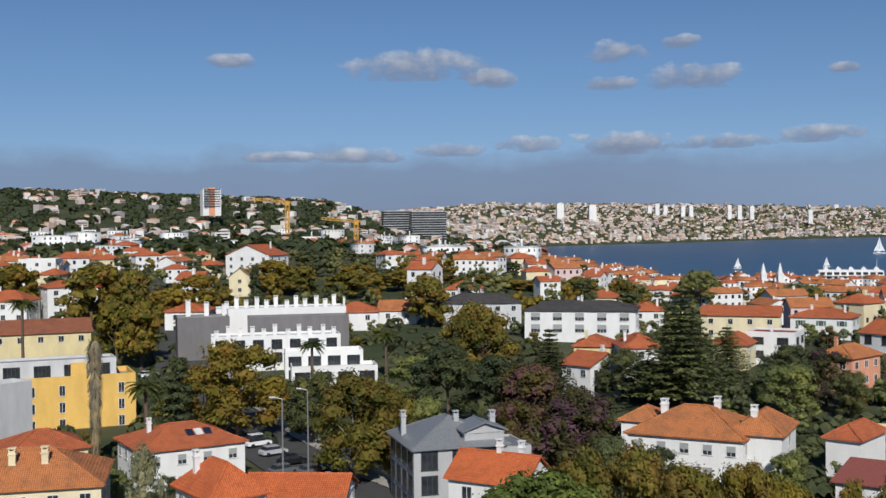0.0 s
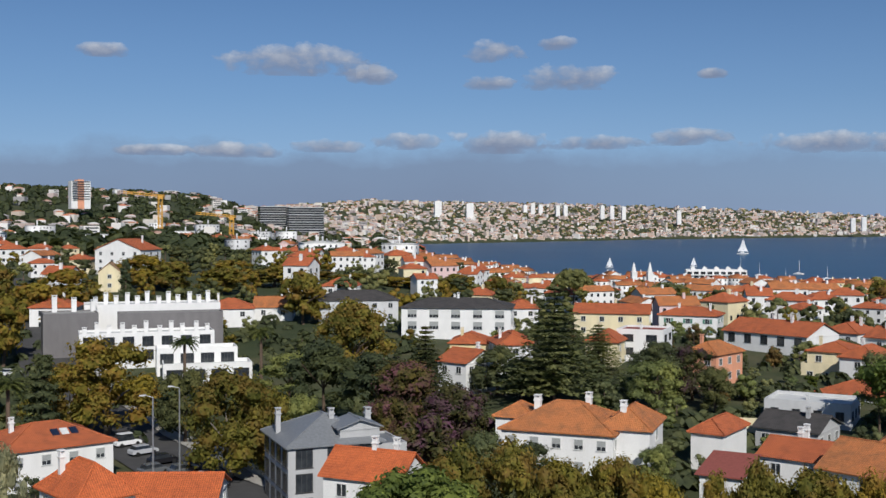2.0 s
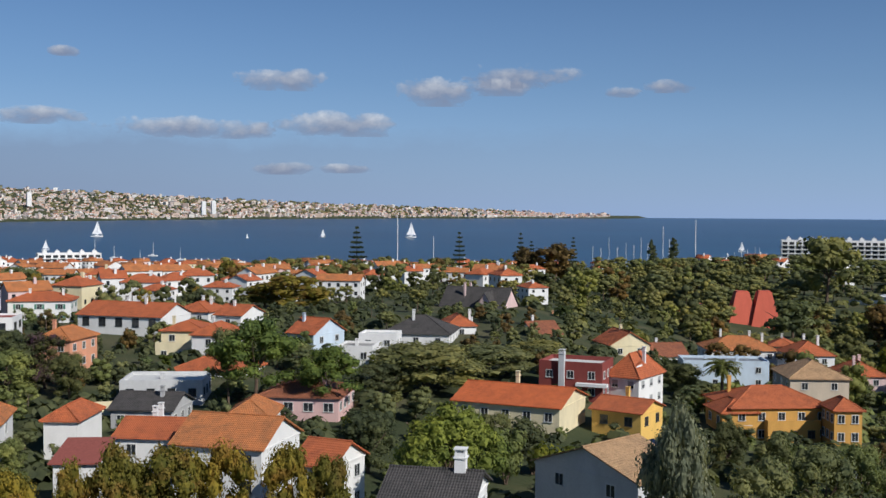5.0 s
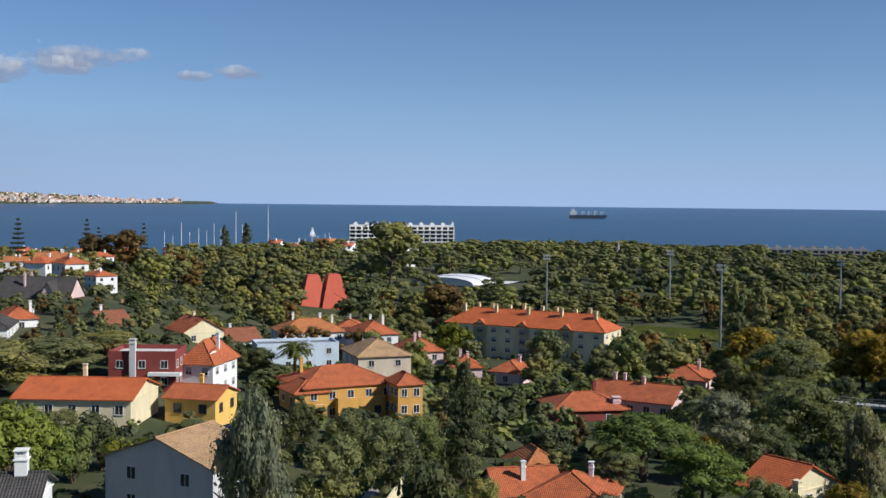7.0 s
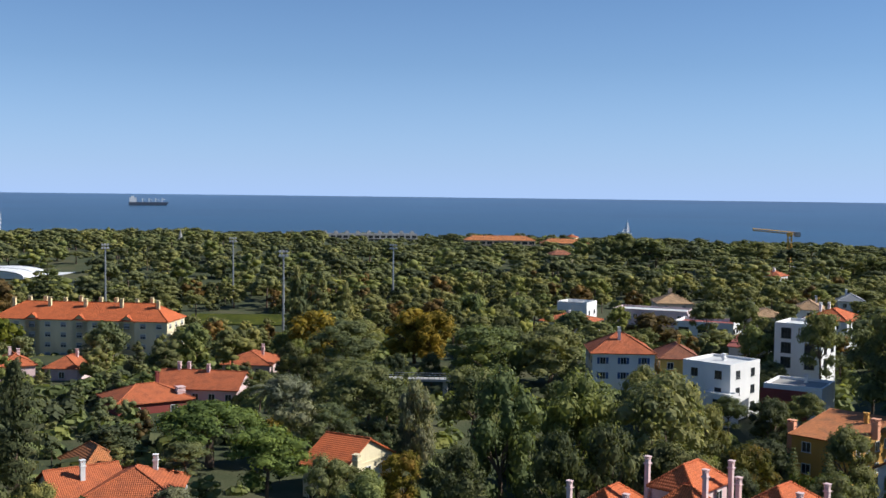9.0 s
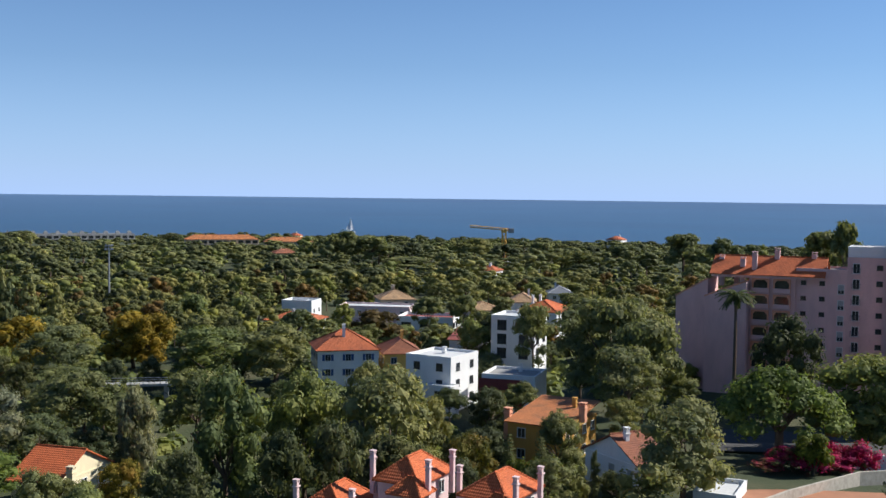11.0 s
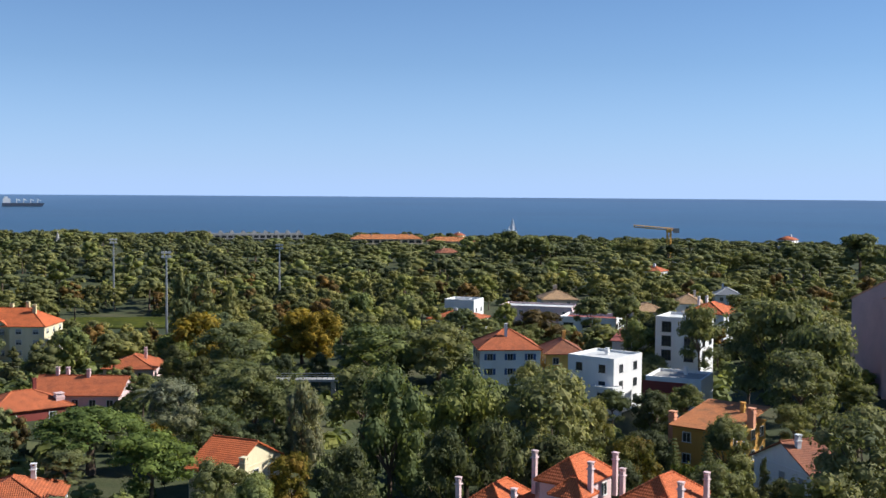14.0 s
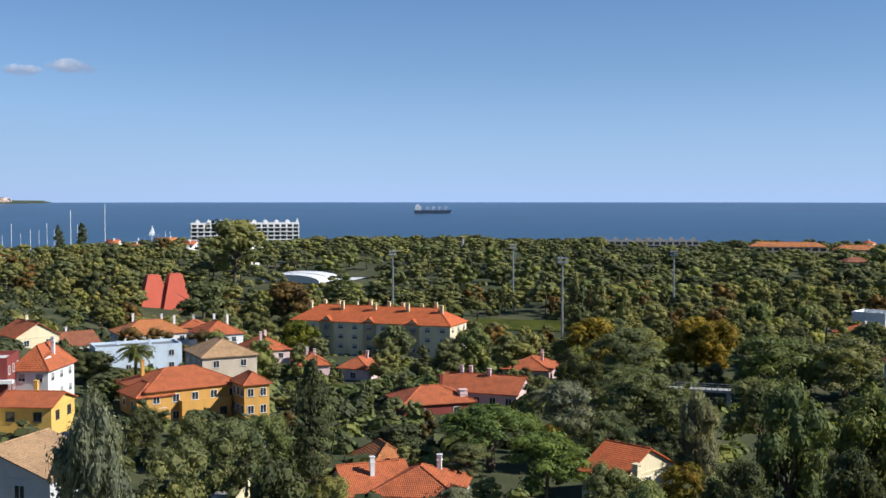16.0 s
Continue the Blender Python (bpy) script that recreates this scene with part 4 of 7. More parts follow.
chimney(o, 5, -1, h, h + 2.4, SALMON, 0.9)
house(108.41, 133, 4.5, 10.8, 38, 24.8, "white cottage with a brown gabled roof", roof=TILE_BROWN, kind="gable", rise=2.6, chimneys=1, win="blind")
house(113.18, 121, 4.5, 7.0, -10, 24.4, "white low building with flat roof", kind="flat", roof=WHITE_ROOF, rise=0.5, chimneys=0, win=None)
# ---- pink townhouses ----
o, h = house(97.24, 111, 4.5, 7.0, -28, 27.4, "pink townhouse with clay roofs and slim chimneys", wall=PALE_PINK, roof=TILE_BRIGHT, rise=1.9, chimneys=0)
for a, b in ((-3.6, -2.2), (3.4, 2.0), (3.2, -3.0)):
    chimney(o, a, b, h - 2, h + 2.1, PALE_PINK, 0.45)
block(o, 1.6, -3.6, 3.0, 2.6, -1, h - 0.7, PALE_PINK, "hip", 1.2, TILE_BRIGHT, win="plain", storeys=1, sides="f")
o, h = house(101.87, 109, 5.0, 7.0, -28, 26.4, "pink townhouse with clay roofs and slim chimneys", wall=PALE_PINK, roof=TILE_BRIGHT, rise=1.9, chimneys=0)
for a, b in ((-3.6, -2.2), (3.4, 2.0), (3.2, -3.0)):
    chimney(o, a, b, h - 2, h + 2.1, PALE_PINK, 0.45)
block(o, 1.6, -3.6, 3.0, 2.6, -1, h - 0.7, PALE_PINK, "hip", 1.2, TILE_BRIGHT, win="plain", storeys=1, sides="f")
o, h = house(93.22, 111, 4.5, 7.0, -28, 24.5, "pink townhouse with clay roofs and slim chimneys", wall=PALE_PINK, roof=TILE_BRIGHT, rise=1.9, chimneys=0)
for a, b in ((-3.6, -2.2), (3.4, 2.0), (3.2, -3.0)):
    chimney(o, a, b, h - 2, h + 2.1, PALE_PINK, 0.45)
block(o, 1.6, -3.6, 3.0, 2.6, -1, h - 0.7, PALE_PINK, "hip", 1.2, TILE_BRIGHT, win="plain", storeys=1, sides="f")
# ---- trees that stand out ----
tree("round", -10.73, 185, 38.1, 17.7, F_AUTUMN, "plane tree in brown and green autumn leaf", bark=PALE_BARK)
tree("round", -4.57, 150, 36.8, 14.8, F_AUTUMN, "plane tree in brown and green autumn leaf", bark=PALE_BARK)
tree("round", -12.49, 190, 34.1, 10.8, F_AUTUMN, "plane tree in brown and green autumn leaf", bark=PALE_BARK)
tree("round", -2.79, 150, 35.1, 8.5, F_AUTUMN, "plane tree in brown and green autumn leaf", bark=PALE_BARK)
tree("round", -15.39, 112, 35.3, 4.6, F_GREY, "grey green poplar beside the white house")
tree("column", -13.83, 180, 36.3, 5.8, F_DARK, "dark cypress by the street")
tree("round", -6.94, 175, 34.0, 10.0, F_DARK, "dark broadleaf tree behind the lamp")
tree("round", -1.02, 160, 32.0, 7.5, F_GREEN, "green garden tree in a garden")
tree("round", 1.84, 225, 41.4, 17.5, F_AUTUMN, "large tree turning brown")
tree("pine", 0.20, 185, 36.8, 14.4, F_DARK, "dark spreading cedar in a garden")
tree("pine", 3.14, 175, 36.0, 14.5, F_DARK, "dark spreading cedar in a garden")
tree("pine", -1.59, 200, 33.2, 12.4, F_GREEN, "green cedar in a garden")
tree("conifer", 5.50, 195, 38.8, 11.1, F_DARK, "dark green conifer in a garden")
tree("round", 4.61, 170, 35.7, 13.2, F_BOUGAIN, "large tree grown over with purple bougainvillea")
tree("round", 7.21, 160, 33.3, 12.4, F_BOUGAIN, "tree grown over with purple bougainvillea")
tree("round", 3.42, 152, 32.8, 8.7, F_BOUGAIN, "bougainvillea clad tree in a garden")
tree("bush", 5.46, 150, 31.2, 10.1, F_BOUGAIN, "bougainvillea thicket in a garden")
tree("conifer", 12.24, 195, 46.2, 19.5, F_PINE, "tall tiered Norfolk Island pine", name="norfolk_pine")
tree("conifer", 14.53, 215, 37.4, 12.2, F_PINE, "tiered dark conifer in a garden")
tree("round", 9.23, 205, 33.8, 10.6, F_DARK, "dark broadleaf tree in a garden")
tree("round", 10.65, 200, 32.4, 11.4, F_DARK, "dark broadleaf tree in a garden")
tree("umbrella", 5.15, 98, 34.8, 16.8, F_UMBRELLA, "bright green stone pine seen from above", base=20)
tree("round", 6.90, 104, 35.3, 8.1, F_AUTUMN, "plane tree in brown and green autumn leaf", bark=PALE_BARK)
tree("round", 9.87, 104, 35.7, 9.2, F_AUTUMN, "plane tree in brown and green autumn leaf", bark=PALE_BARK)
tree("round", 12.85, 104, 34.6, 8.1, F_AUTUMN, "plane tree in brown and green autumn leaf", bark=PALE_BARK)
tree("round", 15.23, 104, 35.1, 7.0, F_AUTUMN, "plane tree in brown and green autumn leaf", bark=PALE_BARK)
tree("round", 17.61, 104, 33.4, 5.9, F_AUTUMN, "plane tree in brown and green autumn leaf", bark=PALE_BARK)
tree("round", 20.55, 104, 33.3, 4.8, F_AUTUMN, "plane tree in brown and green autumn leaf", bark=PALE_BARK)
tree("round", 22.87, 104, 34.8, 6.5, F_AUTUMN, "plane tree in brown and green autumn leaf", bark=PALE_BARK)
tree("round", 25.72, 104, 34.8, 8.1, F_AUTUMN, "plane tree in brown and green autumn leaf", bark=PALE_BARK)
tree("round", 28.23, 104, 34.3, 6.5, F_AUTUMN, "plane tree in brown and green autumn leaf", bark=PALE_BARK)
tree("round", 31.22, 104, 34.4, 5.9, F_AUTUMN, "plane tree in brown and green autumn leaf", bark=PALE_BARK)
tree("round", 33.60, 104, 33.2, 5.4, F_AUTUMN, "plane tree in brown and green autumn leaf", bark=PALE_BARK)
tree("round", 11.66, 104, 32.4, 7.0, F_AUTUMN, "plane tree in brown and green autumn leaf", bark=PALE_BARK)
tree("round", 24.03, 104, 32.5, 5.9, F_AUTUMN, "plane tree in brown and green autumn leaf", bark=PALE_BARK)
tree("pine", 17.56, 200, 35.4, 11.4, F_DARK, "dark tree in a garden")
tree("round", 17.42, 190, 33.5, 11.8, F_GREEN, "broad green tree in a garden")
tree("round", 20.50, 190, 32.7, 7.4, F_DARK, "dark tree in a garden")
tree("round", 19.33, 200, 35.0, 9.3, F_BOUGAIN, "dark purple leaved tree")
tree("pine", 29.64, 175, 39.2, 15.0, F_UMBRELLA, "tall Mediterranean pine with bare leaning trunks")
tree("pine", 33.37, 170, 35.2, 11.0, F_UMBRELLA, "Mediterranean pine with bare leaning trunks")
tree("pine", 28.30, 178, 37.1, 8.3, F_PINE, "Mediterranean pine in a garden")
tree("round", 38.67, 190, 33.4, 23.6, F_OLIVE, "broad olive green evergreen")
tree("round", 41.86, 205, 31.2, 21.2, F_OLIVE, "olive green evergreen tree")
tree("round", 44.42, 225, 29.7, 15.1, F_OLIVE, "olive green evergreen tree")
tree("round", 36.04, 185, 30.8, 10.5, F_DARK, "dark evergreen tree in a garden")
tree("umbrella", 39.87, 112, 36.6, 12.5, F_UMBRELLA, "dense rounded green pine", base=23)
tree("round", 35.47, 140, 31.1, 8.7, F_DARK, "dark shrubby tree in a garden")
tree("bush", 42.76, 135, 30.1, 6.3, F_GREEN, "green hedge shrub in a garden")
tree("bush", 44.18, 140, 30.2, 8.0, F_DARK, "dark shrub in a garden")
tree("bush", 45.60, 125, 30.1, 7.8, F_HEDGE, "bamboo like yellow green shrub")
tree("bush", 47.26, 130, 29.3, 6.1, F_HEDGE, "bamboo like shrub in a garden")
tree("round", 51.91, 98, 39.6, 5.6, F_GREY, "thin poplar losing its leaves")
tree("conifer", 34.86, 640, 48.2, 13.9, F_DARK, "Norfolk Island pine near the shore", name="norfolk_pine")
tree("conifer", 40.24, 640, 45.3, 10.6, F_DARK, "Norfolk Island pine near the shore", name="norfolk_pine")
tree("conifer", 43.45, 640, 45.0, 8.6, F_DARK, "Norfolk Island pine near the shore", name="norfolk_pine")
tree("conifer", 44.01, 650, 39.9, 8.8, F_DARK, "Norfolk Island pine in a garden", name="norfolk_pine")
tree("conifer", 46.19, 660, 42.3, 8.2, F_DARK, "Norfolk Island pine in a garden", name="norfolk_pine")
tree("column", 50.24, 760, 38.3, 6.3, F_DARK, "dark cypress by the marina")
tree("column", 51.34, 760, 39.6, 7.1, F_DARK, "dark cypress by the marina")
tree("round", 31.56, 330, 37.0, 22.2, F_AUTUMN, "broad tree in yellow brown leaf")
tree("round", 28.29, 480, 34.9, 12.4, F_AUTUMN, "round yellow brown tree")
tree("round", 30.08, 340, 34.0, 15.8, F_AUTUMN, "yellow brown tree in a garden")
tree("umbrella", 13.18, 480, 38.0, 20.4, F_PINE, "umbrella pine above the roofs")
tree("round", 18.10, 440, 34.5, 20.5, F_OLIVE, "olive green tree among roofs")
tree("round", 45.19, 600, 39.5, 28.0, F_RUST, "broad tree in rust brown leaf")
tree("round", 43.79, 610, 36.9, 19.0, F_RUST, "tree in rust brown leaf")
tree("column", 62.82, 138, 35.8, 5.0, F_DARK, "tall dense dark cypress", name="cypress")
tree("round", 51.73, 100, 37.4, 8.3, F_GREY, "thin grey poplar losing its leaves")
tree("round", 55.85, 118, 30.6, 9.2, F_OLIVE, "olive green street tree")
tree("round", 58.82, 135, 29.3, 9.1, F_OLIVE, "street tree by the lane")
tree("round", 60.61, 145, 27.8, 6.8, F_GREEN, "street tree by the lane")
tree("bush", 60.78, 118, 28.7, 6.7, F_DARK, "dark green shrub in a garden")
tree("umbrella", 72.14, 150, 28.0, 16.3, F_UMBRELLA, "bright green stone pine")
tree("pine", 75.04, 128, 28.2, 11.9, F_UMBRELLA, "bright green pine in a garden")
tree("bush", 67.18, 160, 23.1, 8.3, F_DARK, "dark garden shrub in a garden")
tree("pine", 71.02, 140, 24.3, 7.3, F_PINE, "small pine in a garden")
tree("round", 76.24, 170, 27.9, 9.7, F_GREY, "grey green olive tree")
tree("palm", 75.55, 175, 26.1, 7.3, F_GREY, "grey green fan palm")
tree("round", 76.69, 150, 27.5, 9.3, F_GREY, "grey green olive tree")
tree("palm", 53.82, 215, 29.0, 6.7, F_PALM, "fan palm between the houses", name="palm")
tree("palm", 45.64, 330, 29.0, 6.2, F_PALM, "fan palm in a garden", name="palm")
tree("round", 51.73, 220, 26.9, 10.3, F_DARK, "dark round tree in a garden")
tree("round", 61.73, 400, 26.3, 17.6, F_RUST, "bare brown crowned tree")
tree("round", 58.48, 320, 22.1, 13.3, F_OLIVE, "olive tree in a garden")
tree("round", 62.05, 300, 22.8, 14.0, F_HEDGE, "yellow green tree in a garden")
tree("round", 66.82, 290, 19.8, 13.5, F_GREY, "half bare tree in a garden")
tree("pine", 57.28, 380, 27.6, 23.6, F_PINE, "dark pine by the red towers")
tree("pine", 58.74, 520, 45.5, 35.0, F_PINE, "tall pine before the white hotel")
tree("conifer", 64.25, 430, 32.1, 15.6, F_PINE, "tiered conifer in a garden")
tree("column", 76.83, 300, 34.1, 5.3, F_OLIVE, "poplar column turning yellow")
tree("column", 77.80, 300, 33.6, 5.3, F_OLIVE, "poplar column turning yellow")
tree("column", 76.55, 300, 35.3, 5.3, F_OLIVE, "poplar column turning yellow")
tree("column", 79.03, 300, 31.2, 5.3, F_OLIVE, "poplar column turning yellow")
tree("round", 82.78, 245, 29.8, 14.0, F_GOLD, "tree in golden yellow leaf")
tree("round", 77.56, 255, 28.3, 14.5, F_GOLD, "tree turning yellow in a garden")
tree("pine", 79.08, 220, 30.1, 16.0, F_PINE, "full pine in a garden")
tree("pine", 79.95, 170, 28.5, 13.2, F_PINE, "full pine in a garden")
tree("round", 82.74, 150, 30.4, 5.4, F_GREY, "pale dying tree in a garden")
tree("round", 83.57, 240, 30.6, 12.4, F_GOLD, "tree in golden yellow leaf")
tree("round", 87.43, 140, 33.9, 12.3, F_GREEN, "large light green tree")
tree("round", 91.43, 145, 32.4, 12.0, F_GREEN, "large light green tree")
tree("round", 95.82, 142, 33.2, 14.7, F_OLIVE, "large olive green tree")
tree("round", 97.91, 150, 28.0, 7.0, F_OLIVE, "olive green tree in a garden")
tree("round", 89.84, 215, 30.5, 16.7, F_OLIVE, "broad olive green tree")
tree("round", 86.59, 215, 30.1, 17.8, F_GREEN, "broad green tree in a garden")
tree("pine", 80.38, 165, 29.7, 13.7, F_PINE, "full pine in a garden")
tree("round", 83.02, 150, 29.6, 5.8, F_GREY, "pale dying tree in a garden")
tree("pine", 84.92, 115, 29.2, 7.7, F_DARK, "dark cedar below in a garden")
tree("round", 95.21, 265, 27.9, 13.7, F_RUST, "bare brown tree in a garden")
tree("round", 98.47, 250, 26.3, 11.7, F_OLIVE, "garden tree in a garden")
tree("pine", 107.51, 190, 38.6, 18.7, F_PINE, "large pine in a garden", base=14)
tree("pine", 109.15, 175, 36.7, 15.4, F_PINE, "large pine in a garden", base=14)
tree("pine", 105.91, 195, 34.2, 11.1, F_PINE, "pine with tall trunk")
tree("pine", 103.52, 210, 35.1, 9.8, F_PINE, "pine with tall trunk")
tree("pine", 108.30, 165, 33.4, 12.8, F_OLIVE, "pine in a garden")
tree("round", 111.28, 118, 34.6, 11.0, F_OLIVE, "bright olive green pine")
tree("bush", 109.58, 112, 29.7, 7.0, F_OLIVE, "olive green shrub in a garden")
tree("umbrella", 116.02, 150, 34.6, 18.5, F_UMBRELLA, "broad umbrella shaped stone pine", base=17, name="stone_pine")
tree("round", 119.91, 165, 34.6, 17.1, F_GREEN, "dense green broadleaf tree")
tree("round", 121.27, 160, 32.6, 9.1, F_GREEN, "dense green broadleaf tree")
tree("round", 116.30, 190, 36.6, 12.8, F_DARK, "dark cypress like tree")
tree("palm", 113.73, 195, 41.0, 6.3, F_PALM, "tall fan palm before the pink block", name="palm")
tree("bush", 117.70, 140, 27.8, 5.4, F_HEDGE, "clipped yellow green shrub")
tree("bush", 102.59, 128, 25.4, 3.3, F_HEDGE, "clipped hedge in a garden")
tree("bush", 104.24, 128, 25.6, 5.3, F_HEDGE, "clipped hedge in a garden")
tree("column", 106.77, 118, 28.6, 1.3, F_DARK, "slim cypress in a garden")
tree("bush", 105.74, 125, 25.6, 3.9, F_OLIVE, "hedge shrub in a garden")
tree("conifer", 121.89, 95, 36.8, 7.4, F_DARK, "dark fir at the edge of the building plot", base=22)
tree("round", 101.19, 170, 26.1, 7.9, F_DARK, "dark tree by the red house")
tree("round", 100.92, 150, 24.0, 8.5, F_DARK, "dark tree in a garden")
tree("conifer", 102.27, 135, 26.6, 3.5, F_OLIVE, "young conifer in a garden")
tree("conifer", 103.98, 135, 26.3, 3.5, F_OLIVE, "young conifer in a garden")
tree("round", 96.44, 128, 28.0, 9.3, F_DARK, "dark evergreen in a garden")
tree("round", 93.19, 125, 30.1, 7.8, F_DARK, "dark evergreen in a garden")
tree("round", 90.28, 122, 29.6, 7.6, F_DARK, "dark evergreen in a garden")
tree("pine", 111.09, 520, 39.2, 24.2, F_PINE, "umbrella pine on the skyline")
tree("pine", 113.11, 520, 37.4, 18.9, F_PINE, "umbrella pine on the skyline")
tree("pine", 117.85, 430, 44.2, 20.0, F_PINE, "umbrella pine on the skyline")
tree("pine", 118.92, 420, 47.8, 13.1, F_PINE, "umbrella pine on the skyline")
tree("pine", 108.20, 560, 31.6, 23.2, F_PINE, "umbrella pine on the skyline")
tree("pine", 103.77, 600, 30.7, 18.6, F_PINE, "umbrella pine on the skyline")
tree("pine", 100.20, 600, 32.3, 24.9, F_PINE, "umbrella pine on the skyline")
tree("pine", 93.42, 560, 37.0, 20.3, F_PINE, "umbrella pine on the skyline")
tree("pine", 94.89, 560, 34.2, 26.1, F_PINE, "umbrella pine on the skyline")
tree("pine", 105.85, 520, 30.3, 21.5, F_PINE, "umbrella pine on the skyline")
tree("palm", -21.13, 235, 44.1, 5.6, F_PALM, "tall fan palm in a garden", name="palm")
tree("palm", -15.35, 165, 35.4, 5.3, F_PALM, "fan palm with a skirt of dry fronds", name="palm")
tree("palm", -6.92, 205, 36.6, 4.9, F_PALM, "fan palm by the white block", name="palm")
tree("palm", -3.06, 230, 35.8, 4.8, F_PALM, "young palm in a garden", name="palm")
tree("round", -23.17, 330, 49.2, 22.2, F_AUTUMN, "street tree in autumn leaf")
tree("round", -21.33, 340, 48.0, 15.8, F_AUTUMN, "street tree in autumn leaf")
tree("round", -17.80, 300, 48.6, 20.2, F_AUTUMN, "street tree in autumn leaf")
tree("round", -15.85, 300, 46.9, 12.4, F_AUTUMN, "street tree in autumn leaf")
tree("round", -12.72, 330, 44.1, 18.8, F_AUTUMN, "street tree in autumn leaf")
tree("round", -13.88, 300, 42.2, 14.0, F_AUTUMN, "street tree in autumn leaf")
tree("round", -8.94, 380, 46.8, 21.7, F_AUTUMN, "street tree in autumn leaf")
tree("round", -7.47, 370, 45.0, 15.3, F_AUTUMN, "street tree in autumn leaf")
tree("round", -4.51, 400, 44.3, 18.6, F_AUTUMN, "street tree in autumn leaf")
tree("round", -2.44, 380, 42.7, 17.7, F_AUTUMN, "street tree in autumn leaf")
tree("round", -0.36, 400, 40.5, 20.7, F_AUTUMN, "street tree in autumn leaf")
tree("round", 1.71, 390, 39.7, 18.2, F_AUTUMN, "street tree in autumn leaf")
tree("round", 3.77, 400, 38.2, 16.6, F_AUTUMN, "street tree in autumn leaf")
tree("round", 5.52, 400, 39.2, 14.5, F_AUTUMN, "street tree in autumn leaf")
tree("round", 7.26, 400, 39.1, 16.6, F_AUTUMN, "street tree in autumn leaf")
tree("round", 9.26, 390, 38.5, 12.1, F_AUTUMN, "street tree in autumn leaf")
tree("round", -16.71, 260, 41.0, 12.1, F_AUTUMN, "street tree in autumn leaf")
tree("round", -15.58, 250, 42.1, 11.7, F_AUTUMN, "street tree in autumn leaf")
tree("round", -5.11, 360, 43.2, 16.8, F_AUTUMN, "street tree in autumn leaf")
tree("column", -9.82, 330, 46.7, 3.8, F_DARK, "dark cypress in a garden")
tree("pine", 13.18, 390, 41.1, 15.1, F_PINE, "umbrella pine above the roofs")
tree("pine", 0.83, 600, 45.0, 18.6, F_DARK, "dark evergreen in a garden")
tree("round", -0.9, 292, 44.5, 14.0, F_AUTUMN, "street tree in autumn leaf")
tree("pine", 3.48, 500, 41.5, 12.9, F_DARK, "dark cedar in a garden")
for b, far, top, wide, mat in ((78.2, 122, 26.5, 6.0, F_OLIVE), (80.4, 126, 24.0, 4.5, F_GREEN), (63.9, 120, 25.5, 5.5, F_OLIVE), (66.9, 122, 21.5, 4.0, F_GREEN),
                               (70.4, 124, 23.0, 5.0, F_GREY), (99.5, 124, 26.0, 6.5, F_DARK), (105.2, 112, 25.5, 5.0, F_OLIVE), (107.8, 120, 26.0, 5.0, F_DARK),
                               (8.6, 140, 30.0, 6.0, F_OLIVE), (11.2, 138, 29.0, 5.5, F_DARK), (17.6, 138, 29.0, 5.0, F_GREEN), (42.2, 150, 28.5, 7.0, F_OLIVE),
                               (56.4, 150, 27.0, 7.0, F_OLIVE), (54.2, 160, 26.5, 6.0, F_DARK), (94.6, 185, 27.5, 8.0, F_OLIVE), (97.0, 178, 25.5, 7.0, F_GREEN)):
    tree("round", b, far, top, wide, mat, "full leafy garden tree beside a house")
# ---- pink apartment blocks ----
def sloped_wing(parent, x0, x1, y0, y1, za, zb):
    """A blind wing whose roof line climbs from za to zb, with a coping along it."""
    bm = bmesh.new()
    v = [bm.verts.new(p) for p in ((x0, y0, -1), (x1, y0, -1), (x1, y1, -1), (x0, y1, -1), (x0, y0, za), (x1, y0, zb), (x1, y1, zb), (x0, y1, za))]
    for f in ((3, 2, 1, 0), (4, 5, 6, 7), (0, 1, 5, 4), (1, 2, 6, 5), (2, 3, 7, 6), (3, 0, 4, 7)):
        bm.faces.new([v[i] for i in f])
    part("wall", bm, PINK, parent)
    for y in (y0, y1 - 0.35):
        bm = bmesh.new()
        v = [bm.verts.new(p) for p in ((x0 - 0.15, y - 0.1, za + 0.004), (x1, y - 0.1, zb + 0.004), (x1, y + 0.45, zb + 0.004), (x0 - 0.15, y + 0.45, za + 0.004), (x0 - 0.15, y - 0.1, za + 0.3), (x1, y - 0.1, zb + 0.3), (x1, y + 0.45, zb + 0.3), (x0 - 0.15, y + 0.45, za + 0.3))]
        for f in ((3, 2, 1, 0), (4, 5, 6, 7), (0, 1, 5, 4), (1, 2, 6, 5), (2, 3, 7, 6), (3, 0, 4, 7)):
            bm.faces.new([v[i] for i in f])
        part("coping", bm, SALMON, parent)


def balcony(parent, x, y, z, w, deep=0.9):
    bm = bmesh.new()
    box(bm, x - w / 2, x + w / 2, y - deep, y, z - 0.16, z)
    slab = part("balcony", bm, PALE_PINK, parent)
    bm = bmesh.new()
    box(bm, x - w / 2, x + w / 2, y - deep, y - deep + 0.05, z + 0.95, z + 1.02)
    for i in range(int(w / 0.22) + 1):
        a = x - w / 2 + 0.03 + i * 0.22
        box(bm, a - 0.015, a + 0.015, y - deep + 0.01, y - deep + 0.04, z, z + 0.95)
    part("railing", bm, DARK_METAL, slab, "thin dark railing")


